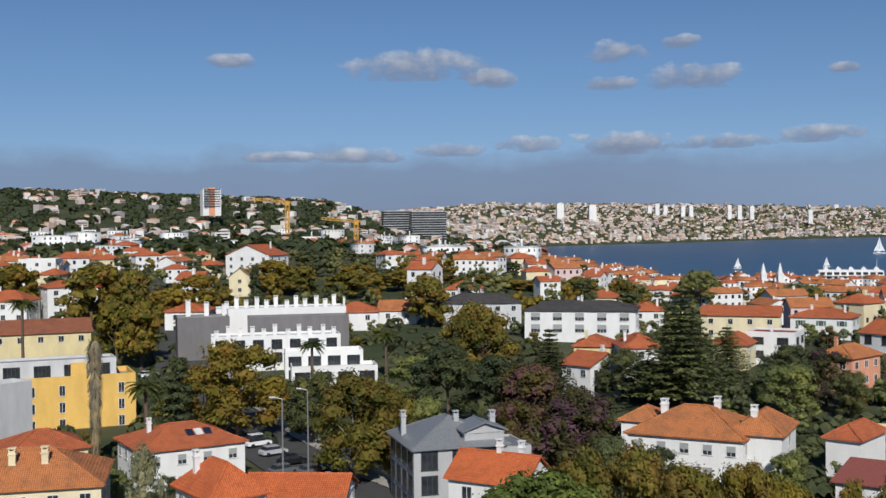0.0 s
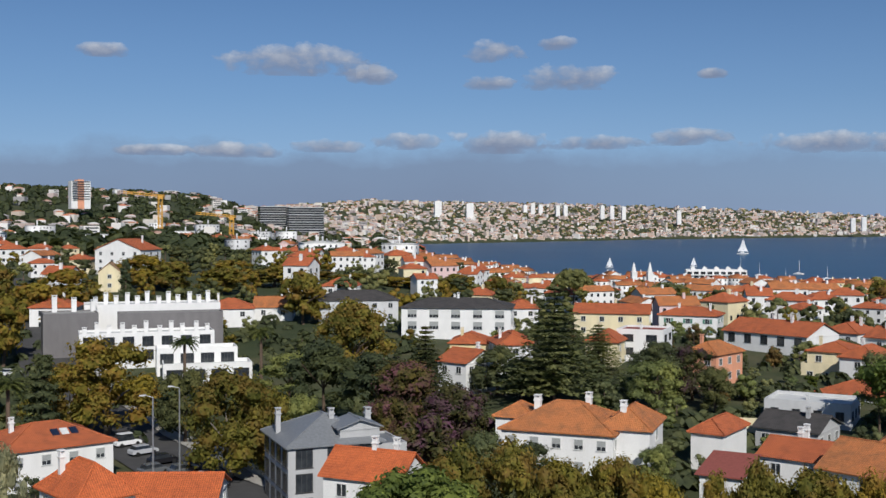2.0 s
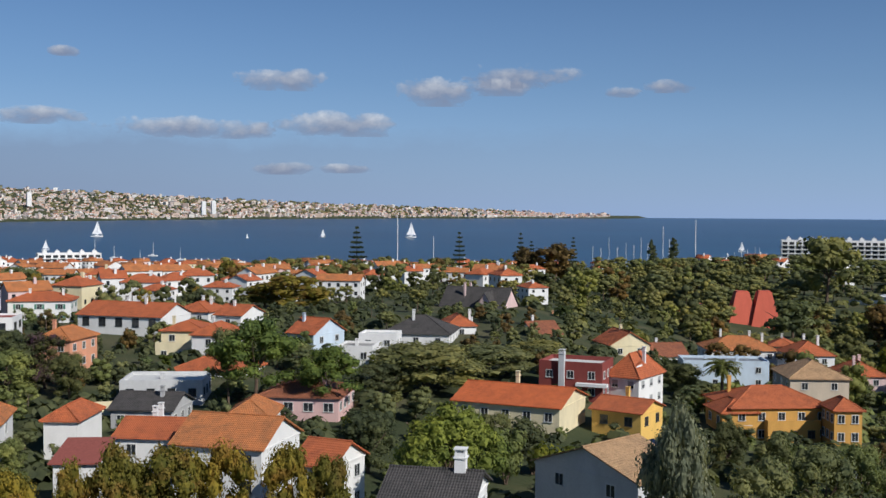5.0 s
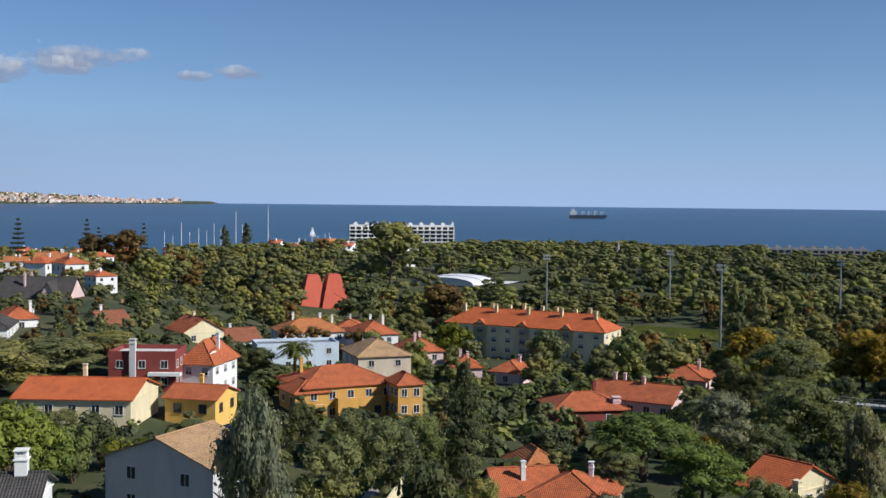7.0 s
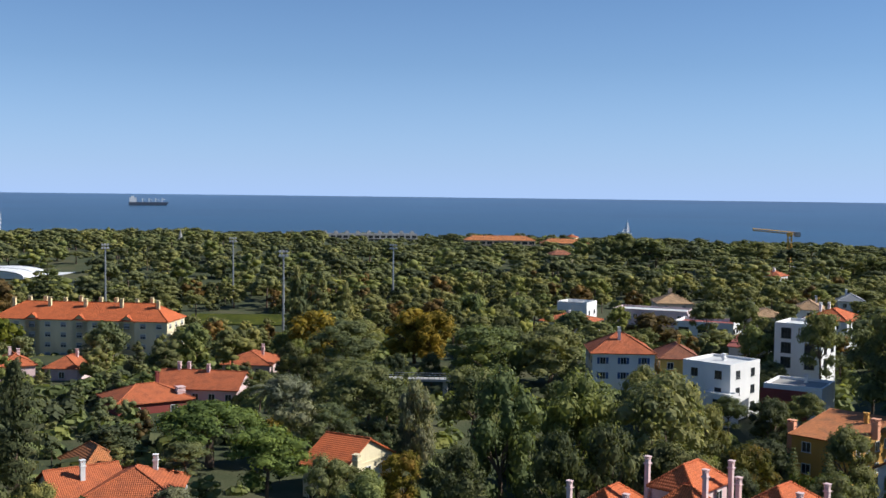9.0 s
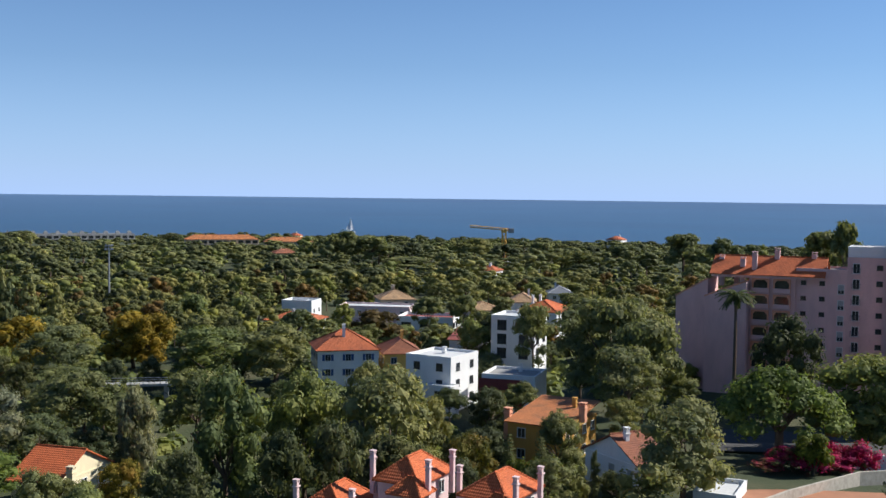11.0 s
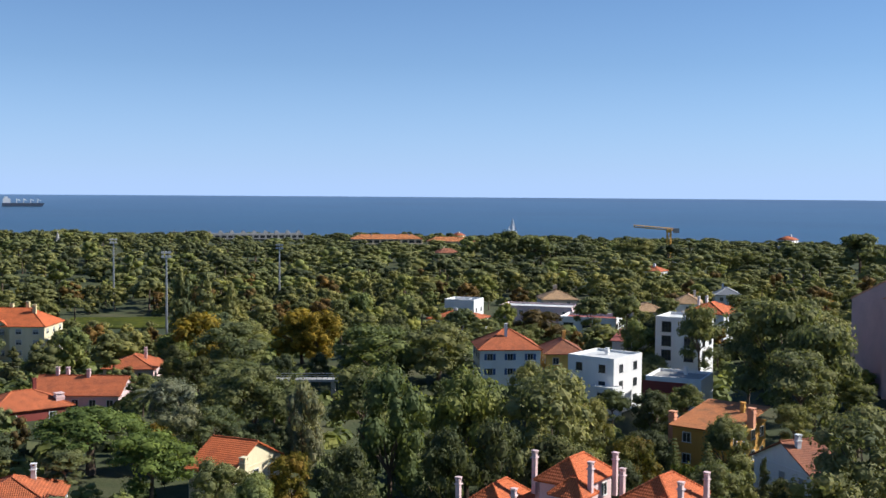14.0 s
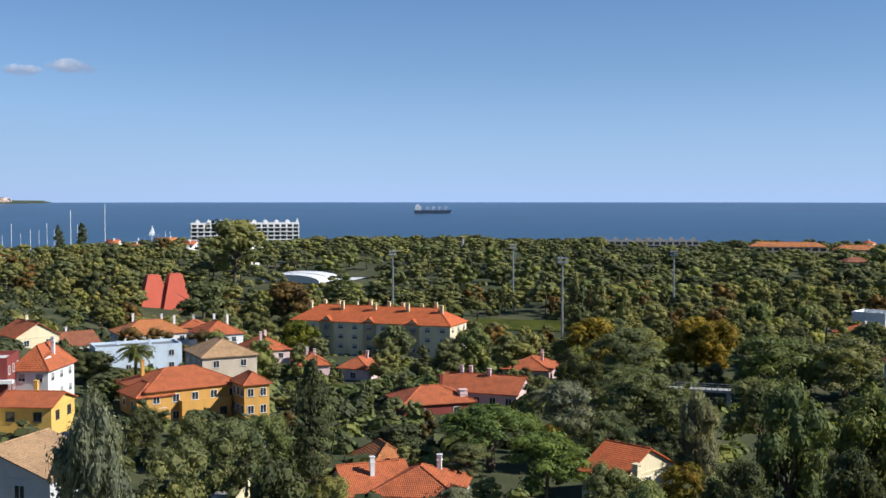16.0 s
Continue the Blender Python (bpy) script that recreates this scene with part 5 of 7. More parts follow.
def loggia(parent, x, y, z, w, h):
    """A deep arched opening with a dark recess, built proud of the wall."""
    bm = bmesh.new()
    for s in (-1, 1):
        box(bm, x + s * w / 2 - 0.14, x + s * w / 2 + 0.14, y - 0.5, y, z, z + h)
    box(bm, x - w / 2 - 0.14, x + w / 2 + 0.14, y - 0.5, y, z + h, z + h + 0.3)
    for s in (-1, 1):
        v = [bm.verts.new((x + s * a, b, z + c)) for b in (y - 0.5, y) for a, c in ((w / 2 - 0.14, h), (w / 2 - 0.14, h - 0.55), (w / 2 - 0.6, h))]
        for f in ((0, 1, 2), (3, 5, 4), (1, 4, 5, 2)):
            bm.faces.new([v[i] for i in f])
    ob = part("loggia", bm, SALMON, parent, "salmon arched surround")
    # dark glass sheet on the wall stands for the shade inside the recess
    bm = bmesh.new()
    box(bm, x - w / 2 + 0.14, x + w / 2 - 0.14, y - 0.03, y + 0.02, z, z + h)
    part("pane", bm, GLASS, ob)
    bm = bmesh.new()
    box(bm, x - w / 2 - 0.1, x + w / 2 + 0.1, y - 0.56, y - 0.5, z, z + 0.85)
    part("parapet", bm, PINK, ob)


def pink_complex(bearing, far):
    x, y = spot(bearing, far)
    ob = thing("apartment_block", x, y, 17.0, radians(-bearing - 4), "pink apartment block with blind gables, arched loggias and clay roofs", "apartment block")
    TAKEN.append((x, y, 20))
    sloped_wing(ob, -32.5, -26.4, -1.5, 9, 19.8, 23.4)
    sloped_wing(ob, -26.4, -18.7, -4.0, 8, 20.2, 23.4)
    block(ob, -14.5, 4, 8.4, 10, -1, 24.4, PINK, "flat", 0.2, FLAT_ROOF, win=None)
    block(ob, -15.5, 3.5, 20.4, 10.5, 24.0, 24.6, PINK, "gable", 3.2, TILE_BRIGHT, win=None, over=0.35)
    for row in range(6):
        for cx in (-16.6, -12.7):
            loggia(ob, cx, -1.0, 21.3 - 3.0 * row, 2.9, 2.35)
    block(ob, -5.8, 4.5, 9.0, 10, -1, 25.6, PINK, "flat", 0.5, FLAT_ROOF, win=None)
    for row in range(7):
        for cx in (-8.9, -5.6):
            window(ob, cx, -0.5, 23.4 - 2.9 * row, 0, 0.8, 0.7, "dark")
        for cx in (-2.3,):
            window(ob, cx, -0.5, 22.4 - 2.9 * row, 0, 1.0, 1.7, "blind")
    block(ob, 2.3, 5, 7.2, 11, -1, 28.0, PINK, "flat", 0.4, FLAT_ROOF, win=None)
    block(ob, 2.0, 4.5, 6.6, 8, 28.4, 30.2, WHITE, "flat", 0.15, WHITE_ROOF, win="plain", storeys=1, sides="fl", ww=1.6, wh=1.1, gap=1.9)
    for row in range(8):
        z = 26.4 - 2.9 * row
        window(ob, 0.3, -0.5, z, 0, 1.1, 1.7, "plain")
        balcony(ob, 0.3, -0.5, z - 0.95, 1.7, 0.5)
        window(ob, 4.3, -0.5, z + 0.2, 0, 0.9, 0.8, "dark")
    block(ob, 9.8, 4, 7.8, 12, -1, 30.4, PINK, "flat", 0.5, FLAT_ROOF, win=None)
    block(ob, 9.6, 5.5, 7.0, 7, 30.9, 33.2, WHITE, "flat", 0.3, WHITE_ROOF, win="dark", storeys=1, sides="fl", ww=1.5, wh=1.5, gap=2.2)
    for row in range(9):
        z = 28.9 - 2.9 * row
        window(ob, 8.9, -2.0, z, 0, 3.0, 1.9, "plain")
        balcony(ob, 8.9, -2.0, z - 1.05, 3.6)
        window(ob, 12.7, -2.0, z + 0.2, 0, 0.8, 0.8, "dark")
    for cx, cy, top in ((-24.5, 2.5, 27.6), (-22.0, 4.5, 27.2), (-17.9, -0.2, 28.6), (-14.2, 3, 29.2), (-7.5, 3.5, 28.6), (-20.2, 0.5, 27.4)):
        chimney(ob, cx, cy, 22, top, PINK, 0.9)
    for cx in (7.4, 10.0, 12.4):
        chimney(ob, cx, 5.5, 33, 34.6, CREAM, 0.8)


pink_complex(119.35, 214)
house(123.71, 194, 8.9, 14.0, 20, 52.2, "tall pink and grey apartment block with balconies", wall=PINK, kind="flat", rise=1.0, win="dark", ww=1.4, wh=1.9, gap=3.4, storeys=10, sides="fl", category="apartment block", chimneys=2)
# ---- white terraced apartment complex ----
o, h = house(-12.50, 260, 11.7, 10.0, 4, 36.6, "white terraced block with grey stone cladding and many chimneys", wall=DARK_GREY, kind="flat", rise=0.3, roof=FLAT_ROOF, win=None, chimneys=0, category="apartment block")
for i in range(3):
    chimney(o, -3 + 4.2 * i, 3, h - 1, h + 3.6 - 0.6 * i, WHITE, 1.1)
o, h = house(-8.52, 271, 31.1, 10.0, 4, 37.7, "white terraced block with roof chimneys in rows", wall=WHITE, kind="flat", rise=0.3, roof=WHITE_ROOF, win=None, chimneys=0, category="apartment block")
for i in range(12):
    chimney(o, -13 + 2.4 * i, -2 + 2 * (i % 3), h - 1, h + 1.6 + 0.9 * (i % 2), WHITE, 1.0)
house(-7.62, 257, 23.1, 6.0, 4, 36.5, "grey stone clad block of the white terraces", wall=DARK_GREY, kind="flat", rise=0.3, roof=FLAT_ROOF, win=None, chimneys=0, category="apartment block")
o, h = house(-8.80, 248, 28.3, 9.0, 4, 32.9, "white terraced block with stepped roof terraces", wall=WHITE, kind="flat", rise=0.5, roof=WHITE_ROOF, win="dark", ww=2.2, wh=2.0, gap=4, chimneys=0, category="apartment block", sides="f")
for i in range(11):
    chimney(o, -13 + 2.6 * i, -3 + 2 * (i % 3), h - 1, h + 1.4 + 0.8 * (i % 2), WHITE, 0.9)
house(-6.34, 239, 16.7, 7.0, 4, 29.9, "white terrace storey with glass balustrade", wall=WHITE, kind="flat", rise=0.8, roof=WHITE_ROOF, win="dark", ww=2.6, wh=2.0, gap=3.6, chimneys=0, category="apartment block", sides="fr")
house(-5.81, 232, 17.9, 8.0, 4, 27.4, "white terrace storey with deep balconies", wall=WHITE, kind="flat", rise=0.8, roof=WHITE_ROOF, win="dark", ww=3, wh=2.0, gap=3.8, chimneys=0, category="apartment block", sides="fr")
# ---- more roofs and trees of the middle ground ----
house(27.71, 230, 7.0, 10.8, -20, 30.9, "house with a clay roof behind the villa", rise=2, chimneys=1)
house(14.48, 305, 11.0, 10.8, -8, 31.3, "white house with a low clay roof", rise=2, chimneys=2)
house(14.96, 240, 7.0, 10.8, -12, 31.7, "cream house with a clay roof", wall=CREAM, rise=2, chimneys=1)
house(10.06, 243, 7.5, 10.8, 6, 31.0, "house with a low clay roof", rise=2, chimneys=1)
house(35.00, 216, 7.0, 8.0, -12, 29.5, "low white house behind the pines", kind="flat", roof=FLAT_ROOF, rise=0.5)
house(44.48, 268, 7.0, 12.0, 24, 26.4, "low house with a brown gabled roof", roof=TILE_BROWN, kind="gable", rise=3)
tree("pine", 77.91, 330, 19.1, 18.8, F_PINE, "full crowned dark green pine tree")
tree("pine", 86.12, 420, 17.6, 26.1, F_PINE, "full crowned dark green pine tree")
tree("pine", 89.68, 430, 19.2, 29.0, F_PINE, "full crowned dark green pine tree")
tree("pine", 84.33, 520, 21.9, 32.3, F_PINE, "full crowned dark green pine tree")
tree("pine", 92.04, 520, 22.7, 32.3, F_PINE, "full crowned dark green pine tree")
tree("pine", 96.74, 520, 26.1, 35.0, F_PINE, "full crowned dark green pine tree")
tree("pine", 104.44, 400, 26.2, 26.9, F_PINE, "full crowned dark green pine tree")
tree("pine", 106.91, 270, 31.0, 23.8, F_PINE, "full crowned dark green pine tree")
tree("pine", 109.05, 240, 31.8, 18.6, F_PINE, "full crowned dark green pine tree")
tree("pine", 79.36, 190, 26.8, 12.8, F_PINE, "full crowned dark green pine tree")
tree("pine", 87.03, 230, 26.6, 16.7, F_PINE, "full crowned dark green pine tree")
tree("pine", 78.20, 150, 26.8, 10.1, F_PINE, "full crowned dark green pine tree")
tree("pine", 85.85, 165, 29.7, 12.8, F_PINE, "full crowned dark green pine tree")
tree("pine", 91.54, 150, 29.1, 13.2, F_PINE, "full crowned dark green pine tree")
tree("pine", 95.39, 155, 30.1, 12.0, F_PINE, "full crowned dark green pine tree")


# ---- landmarks ----
def red_tower(bearing, far, top):
    x, y = spot(bearing, far)
    z = ground_z(x, y)
    ob = thing("pyramid_tower", x, y, z, radians(-bearing + 12), "tall red concrete pyramid tower with a cut top", "tower")
    h = top - z
    bm = bmesh.new()
    box(bm, -6, 6, -6, 6, -0.5, h)
    bm.verts.ensure_lookup_table()
    for v in bm.verts:
        if v.co.z > 1:
            v.co.x, v.co.y = v.co.x * 0.42, v.co.y * 0.42
    part("wall", bm, RED_CONCRETE, ob)
    bm = bmesh.new()
    box(bm, -2.2, 2.2, -2.2, 2.2, h, h + 0.3)
    part("skylight_cap", bm, RED_CONCRETE, ob)


def red_hall(bearing, far, top):
    x, y = spot(bearing, far)
    z = ground_z(x, y)
    ob = thing("museum_hall", x, y, z, radians(-bearing), "low red concrete museum hall", "building")
    block(ob, 0, 0, 20, 12, -1, top - z, RED_CONCRETE, "flat", 0.5, FLAT_ROOF, win=None)


def tent(bearing, far, top, w):
    x, y = spot(bearing, far)
    z = ground_z(x, y)
    ob = thing("arched_hall", x, y, z, radians(-bearing - 20), "white arched membrane hall among trees", "hall")
    h = top - z
    bm = bmesh.new()
    n = 14
    rows = [[bm.verts.new((-w / 2 * math.cos(math.pi * i / n), s, max(0, h * math.sin(math.pi * i / n) ** 0.7))) for i in range(n + 1)] for s in (-16, 0, 16)]
    for a, b in zip(rows, rows[1:]):
        for i in range(n):
            bm.faces.new((a[i], a[i + 1], b[i + 1], b[i]))
    bm.faces.new(rows[0])
    bm.faces.new(rows[2][::-1])
    part("membrane", bm, TARP, ob, smooth=False)
    for s in (-16.1, 0, 16.1):
        bm = bmesh.new()
        for i in range(n):
            p, q = math.pi * i / n, math.pi * (i + 1) / n
            tube(bm, (-w / 2 * math.cos(p), s, h * math.sin(p) ** 0.7), (-w / 2 * math.cos(q), s, h * max(0, math.sin(q)) ** 0.7), 0.2, 0.2, 5)
        part("arch_rib", bm, METAL, ob)


def floodlight(bearing, far, top):
    x, y = spot(bearing, far)
    z = ground_z(x, y)
    h = top - z
    ob = thing("floodlight_mast", x, y, z, radians(-bearing), "grey steel sports ground floodlight mast", "floodlight", "floodlight masts")
    bm = bmesh.new()
    tube(bm, (0, 0, -0.5), (0, 0, h), 0.45, 0.25, 8)
    part("pole", bm, METAL, ob)
    bm = bmesh.new()
    box(bm, -1.6, 1.6, -0.3, 0.3, h - 0.5, h - 0.2)
    box(bm, -1.6, 1.6, -0.3, 0.3, h + 0.9, h + 1.1)
    part("crossarm", bm, METAL, ob)
    for i in range(3):
        for j in (0, 1):
            bm = bmesh.new()
            box(bm, -1.4 + i, -0.7 + i, -0.6, -0.25, h - 0.4 + j * 1.2, h + 0.3 + j * 1.2)
            part("lamp_head", bm, LIGHT_GREY, ob)


def long_block(bearing, far, top, w, d, storeys, label, wall):
    x, y = spot(bearing, far)
    z = ground_z(x, y)
    ob = thing("hotel", x, y, z, radians(-bearing + 6), label, "building")
    h = top - z
    roof = TILE_OLD if wall is BEIGE else WHITE_ROOF
    block(ob, 0, 0, w, d, -1, h, wall, "hip" if wall is BEIGE else "flat", 3 if wall is BEIGE else 0.6, roof, win=None)
    for s in range(storeys):
        zc = h - 1.8 - 3.2 * s
        bm = bmesh.new()
        box(bm, -w / 2 - 0.4, w / 2 + 0.4, -d / 2 - 1.6, -d / 2, zc - 1.7, zc - 1.3)
        part("balcony_slab", bm, wall, ob)
        n = int(w / 5)
        for i in range(n):
            window(ob, -w / 2 + (i + 0.5) * w / n, -d / 2, zc, 0, 3.4, 1.9, "dark")
    for i in range(int(w / 9)):
        bm = bmesh.new()
        a = -w / 2 + 4 + 9 * i
        box(bm, a, a + 3.2, -2, 2, h, h + 2.4)
        box(bm, a + 1, a + 1.8, -1, 0, h + 2.4, h + 3.4)
        part("roof_housing", bm, wall, ob)


def mast(bearing, far, top):
    x, y = spot(bearing, far)
    ob = thing("yacht", x, y, 0, radians(bearing * 7), "moored white yacht with bare tall mast", "yacht", "yachts in the marina")
    yacht_parts(ob, 11, top, False)


def yacht_parts(ob, length, h, sails):
    bm = bmesh.new()
    L, B = length / 2, length * 0.15
    rings = []
    for k, w in ((-1, 0.7), (-0.4, 1), (0.3, 0.9), (0.8, 0.4), (1, 0.05)):
        rings.append([bm.verts.new((k * L, s * w * B * q, zz)) for s, q, zz in ((-1, 0.5, -0.4), (-1, 1, length * 0.1), (1, 1, length * 0.1), (1, 0.5, -0.4))])
    for a, b in zip(rings, rings[1:]):
        for i in range(4):
            bm.faces.new((a[i], a[(i + 1) % 4], b[(i + 1) % 4], b[i]))
    bm.faces.new(rings[0][::-1])
    part("hull", bm, HULL_WHITE, ob)
    bm = bmesh.new()
    box(bm, -0.4 * L, 0.25 * L, -B * 0.55, B * 0.55, length * 0.1, length * 0.17)
    part("cabin", bm, HULL_WHITE, ob)
    bm = bmesh.new()
    tube(bm, (0.1 * L, 0, 0), (0.1 * L, 0, h), 0.16 + h * 0.006, 0.1 + h * 0.004, 6)
    part("mast", bm, HULL_WHITE, ob)
    if sails:
        for a, b in ((-0.85, 0.06), (0.95, 0.14)):
            bm = bmesh.new()
            p = [(a * L, 0.0, length * 0.2), (b * L, 0.0, length * 0.2), (b * L, 0.0, h * 0.95)]
            m = [((a + b) / 2 * L, 0.5, length * 0.25), (b * L, 0.3, h * 0.5), ((a * 0.45 + b * 0.55) * L, 0.55, h * 0.5)]
            v = [bm.verts.new(q) for q in (p[0], m[0], p[1], m[1], p[2], m[2])]
            for f in ((0, 1, 5), (1, 2, 3), (1, 3, 5), (5, 3, 4)):
                bm.faces.new([v[i] for i in f])
            part("sail", bm, TARP, ob)


def sailboat(bearing, far, length):
    x, y = spot(bearing, far)
    ob = thing("sailing_boat", x, y, sea_level(far), radians(-bearing + 20), "white sailing boat out on the bay", "sailing boat", "sailing boats in the bay")
    yacht_parts(ob, length, length * 1.35, far > 1500)


def freighter(bearing, far):
    x, y = spot(bearing, far)
    ob = thing("cargo_ship", x, y, sea_level(far), radians(-bearing), "dark hulled cargo ship with white bridge at sea", "ship")
    k = far * 64 / 1931
    bm = bmesh.new()
    box(bm, -k / 2, k / 2, -8, 8, -2, k * 0.085)
    bm.verts.ensure_lookup_table()
    for v in bm.verts:
        if v.co.x > 0:
            v.co.y *= 0.3
            v.co.x += 4 if v.co.z > 0 else -4
    part("hull", bm, HULL_DARK, ob)
    bm = bmesh.new()
    box(bm, -k * 0.48, -k * 0.3, -7, 7, k * 0.085, k * 0.2)
    box(bm, -k * 0.44, -k * 0.36, -3, 3, k * 0.2, k * 0.25)
    part("bridge", bm, HULL_WHITE, ob)
    for i in range(4):
        bm = bmesh.new()
        a = -k * 0.15 + i * k * 0.17
        box(bm, a - 1.5, a + 1.5, -2, 2, k * 0.085, k * 0.19)
        tube(bm, (a, 0, k * 0.18), (a + k * 0.08, 0, k * 0.14), 0.9, 0.6, 5)
        part("deck_crane", bm, HULL_WHITE, ob)


def spire(bearing, far, top, mat):
    x, y = spot(bearing, far)
    z = ground_z(x, y)
    h = top - z
    ob = thing("church_tower", x, y, z, radians(-bearing + 20), "square tower with a pointed spire", "tower")
    bm = bmesh.new()
    box(bm, -1.7, 1.7, -1.7, 1.7, -1, h - 7)
    box(bm, -1.9, 1.9, -1.9, 1.9, h - 7, h - 6.6)
    part("wall", bm, mat, ob)
    bm = bmesh.new()
    tube(bm, (0, 0, h - 6.6), (0, 0, h - 4.2), 1.7, 1.2, 8)
    tube(bm, (0, 0, h - 4.2), (0, 0, h), 1.2, 0.1, 8)
    part("spire", bm, mat, ob)


def tower_crane(bearing, far, top):
    x, y = spot(bearing, far)
    z = ground_z(x, y)
    h, k = top - z, far / 620
    ob = thing("tower_crane", x, y, z, radians(-bearing + 15), "yellow steel tower crane with a long jib", "crane")
    r = 1.0 * k
    bm = bmesh.new()
    for i in (-1, 1):
        for j in (-1, 1):
            tube(bm, (i * r, j * r, -1), (i * r, j * r, h), 0.22 * k, 0.22 * k, 4)
    n = int(h / (2.5 * k))
    for i in range(n):
        a, b = i * h / n, (i + 1) * h / n
        s = 1 if i % 2 else -1
        for q in (-1, 1):
            tube(bm, (-s * r, q * r, a), (s * r, q * r, b), 0.13 * k, 0.13 * k, 4)
            tube(bm, (q * r, -s * r, a), (q * r, s * r, b), 0.13 * k, 0.13 * k, 4)
    part("lattice_mast", bm, CRANE_YELLOW, ob)
    bm = bmesh.new()
    for a, b in (((-20 * k, 0, h + 2 * k), (5 * k, 0, h)), ((-20 * k, 0, h + 1 * k), (5 * k, 0, h - 1 * k))):
        tube(bm, a, b, 0.25 * k, 0.25 * k, 4)
    for i in range(12):
        p = Vector((-20 * k + 25 * k * i / 12, 0, h + 2 * k - 2 * k * i / 12))
        tube(bm, p, p + Vector((1.0 * k, 0, -1.1 * k)), 0.14 * k, 0.14 * k, 4)
    part("jib", bm, CRANE_YELLOW, ob)
    bm = bmesh.new()
    box(bm, 2.5 * k, 5.5 * k, -1 * k, 1 * k, h - 2.2 * k, h + 0.4 * k)
    part("counterweight", bm, CONCRETE, ob)
    bm = bmesh.new()
    box(bm, -1.5 * k, 1 * k, -1 * k, 1 * k, h - 2 * k, h)
    part("cab", bm, CRANE_YELLOW, ob)


def glass_block(bearing, far, top, w, h):
    x, y = spot(bearing, far)
    z = top - h
    ob = thing("office_tower", x, y, z, radians(-bearing + 10), "dark glazed tower block with banded storeys", "tower block")
    bm = bmesh.new()
    box(bm, -w / 2, w / 2, -12, 12, -12, h)
    part("wall", bm, GLASS, ob)
    for i in range(int(h / 3.6)):
        bm = bmesh.new()
        box(bm, -w / 2 - 0.5, w / 2 + 0.5, -12.6, 12.6, h - 0.9 - 3.6 * i, h - 3.6 * i)
        part("floor_band", bm, CONCRETE if i % 3 else LIGHT_GREY, ob)


def tower_block(bearing, far, top, w, h):
    x, y = spot(bearing, far)
    z = top - h
    ob = thing("tower_block", x, y, z, radians(-bearing + 15), "tall white and red apartment tower on the hill" if far < 3000 else "plain white apartment tower on the far coast", "tower block")
    for s in (-1, 0, 1):
        bm = bmesh.new()
        box(bm, s * w / 3 - w / 6, s * w / 3 + w / 6, -8 - s, 8, -10, h - 2 * abs(s))
        part("wall", bm, WHITE if s != 0 or far > 3000 else SALMON, ob)
    for i in range(int(h / 3.2) if far < 3000 else 0):
        bm = bmesh.new()
        box(bm, -w / 2 + 1, w / 2 - 1, -9.4, -8.9, h - 3.6 - 3.2 * i, h - 2.4 - 3.2 * i)
        part("window_band", bm, GLASS, ob)


def footbridge(bearing, far, top):
    x, y = spot(bearing, far)
    z = ground_z(x, y)
    h = top - z
    ob = thing("footbridge", x, y, z, radians(-bearing - 4), "pale concrete footbridge with railing over a wooded gully", "bridge")
    bm = bmesh.new()
    box(bm, -9, 7, -1.3, 1.3, h - 1.1, h - 0.7)
    part("deck", bm, CONCRETE, ob)
    for s in (-1, 1):
        bm = bmesh.new()
        box(bm, -9, 7, s * 1.2 - 0.05, s * 1.2 + 0.05, h, h + 0.1)
        part("handrail", bm, METAL, ob)
    for i in range(17):
        bm = bmesh.new()
        box(bm, -9 + i, -8.9 + i, -1.22, -1.12, h - 0.7, h)
        part("baluster", bm, METAL, ob)
    for a in (-7, 5):
        bm = bmesh.new()
        box(bm, a - 0.4, a + 0.4, -0.6, 0.6, -2, h - 1.1)
        part("pier", bm, CONCRETE, ob)


CAR_PAINT = [plain("car_paint_" + n, c, 0.25, 0.0, 0.05, spec=0.6) for n, c in (("white", (0.8, 0.8, 0.8)), ("silver", (0.45, 0.46, 0.48)), ("black", (0.015, 0.015, 0.018)), ("grey", (0.12, 0.125, 0.13)))]
TYRE = plain("tyre_rubber", (0.02, 0.02, 0.02), 0.9)


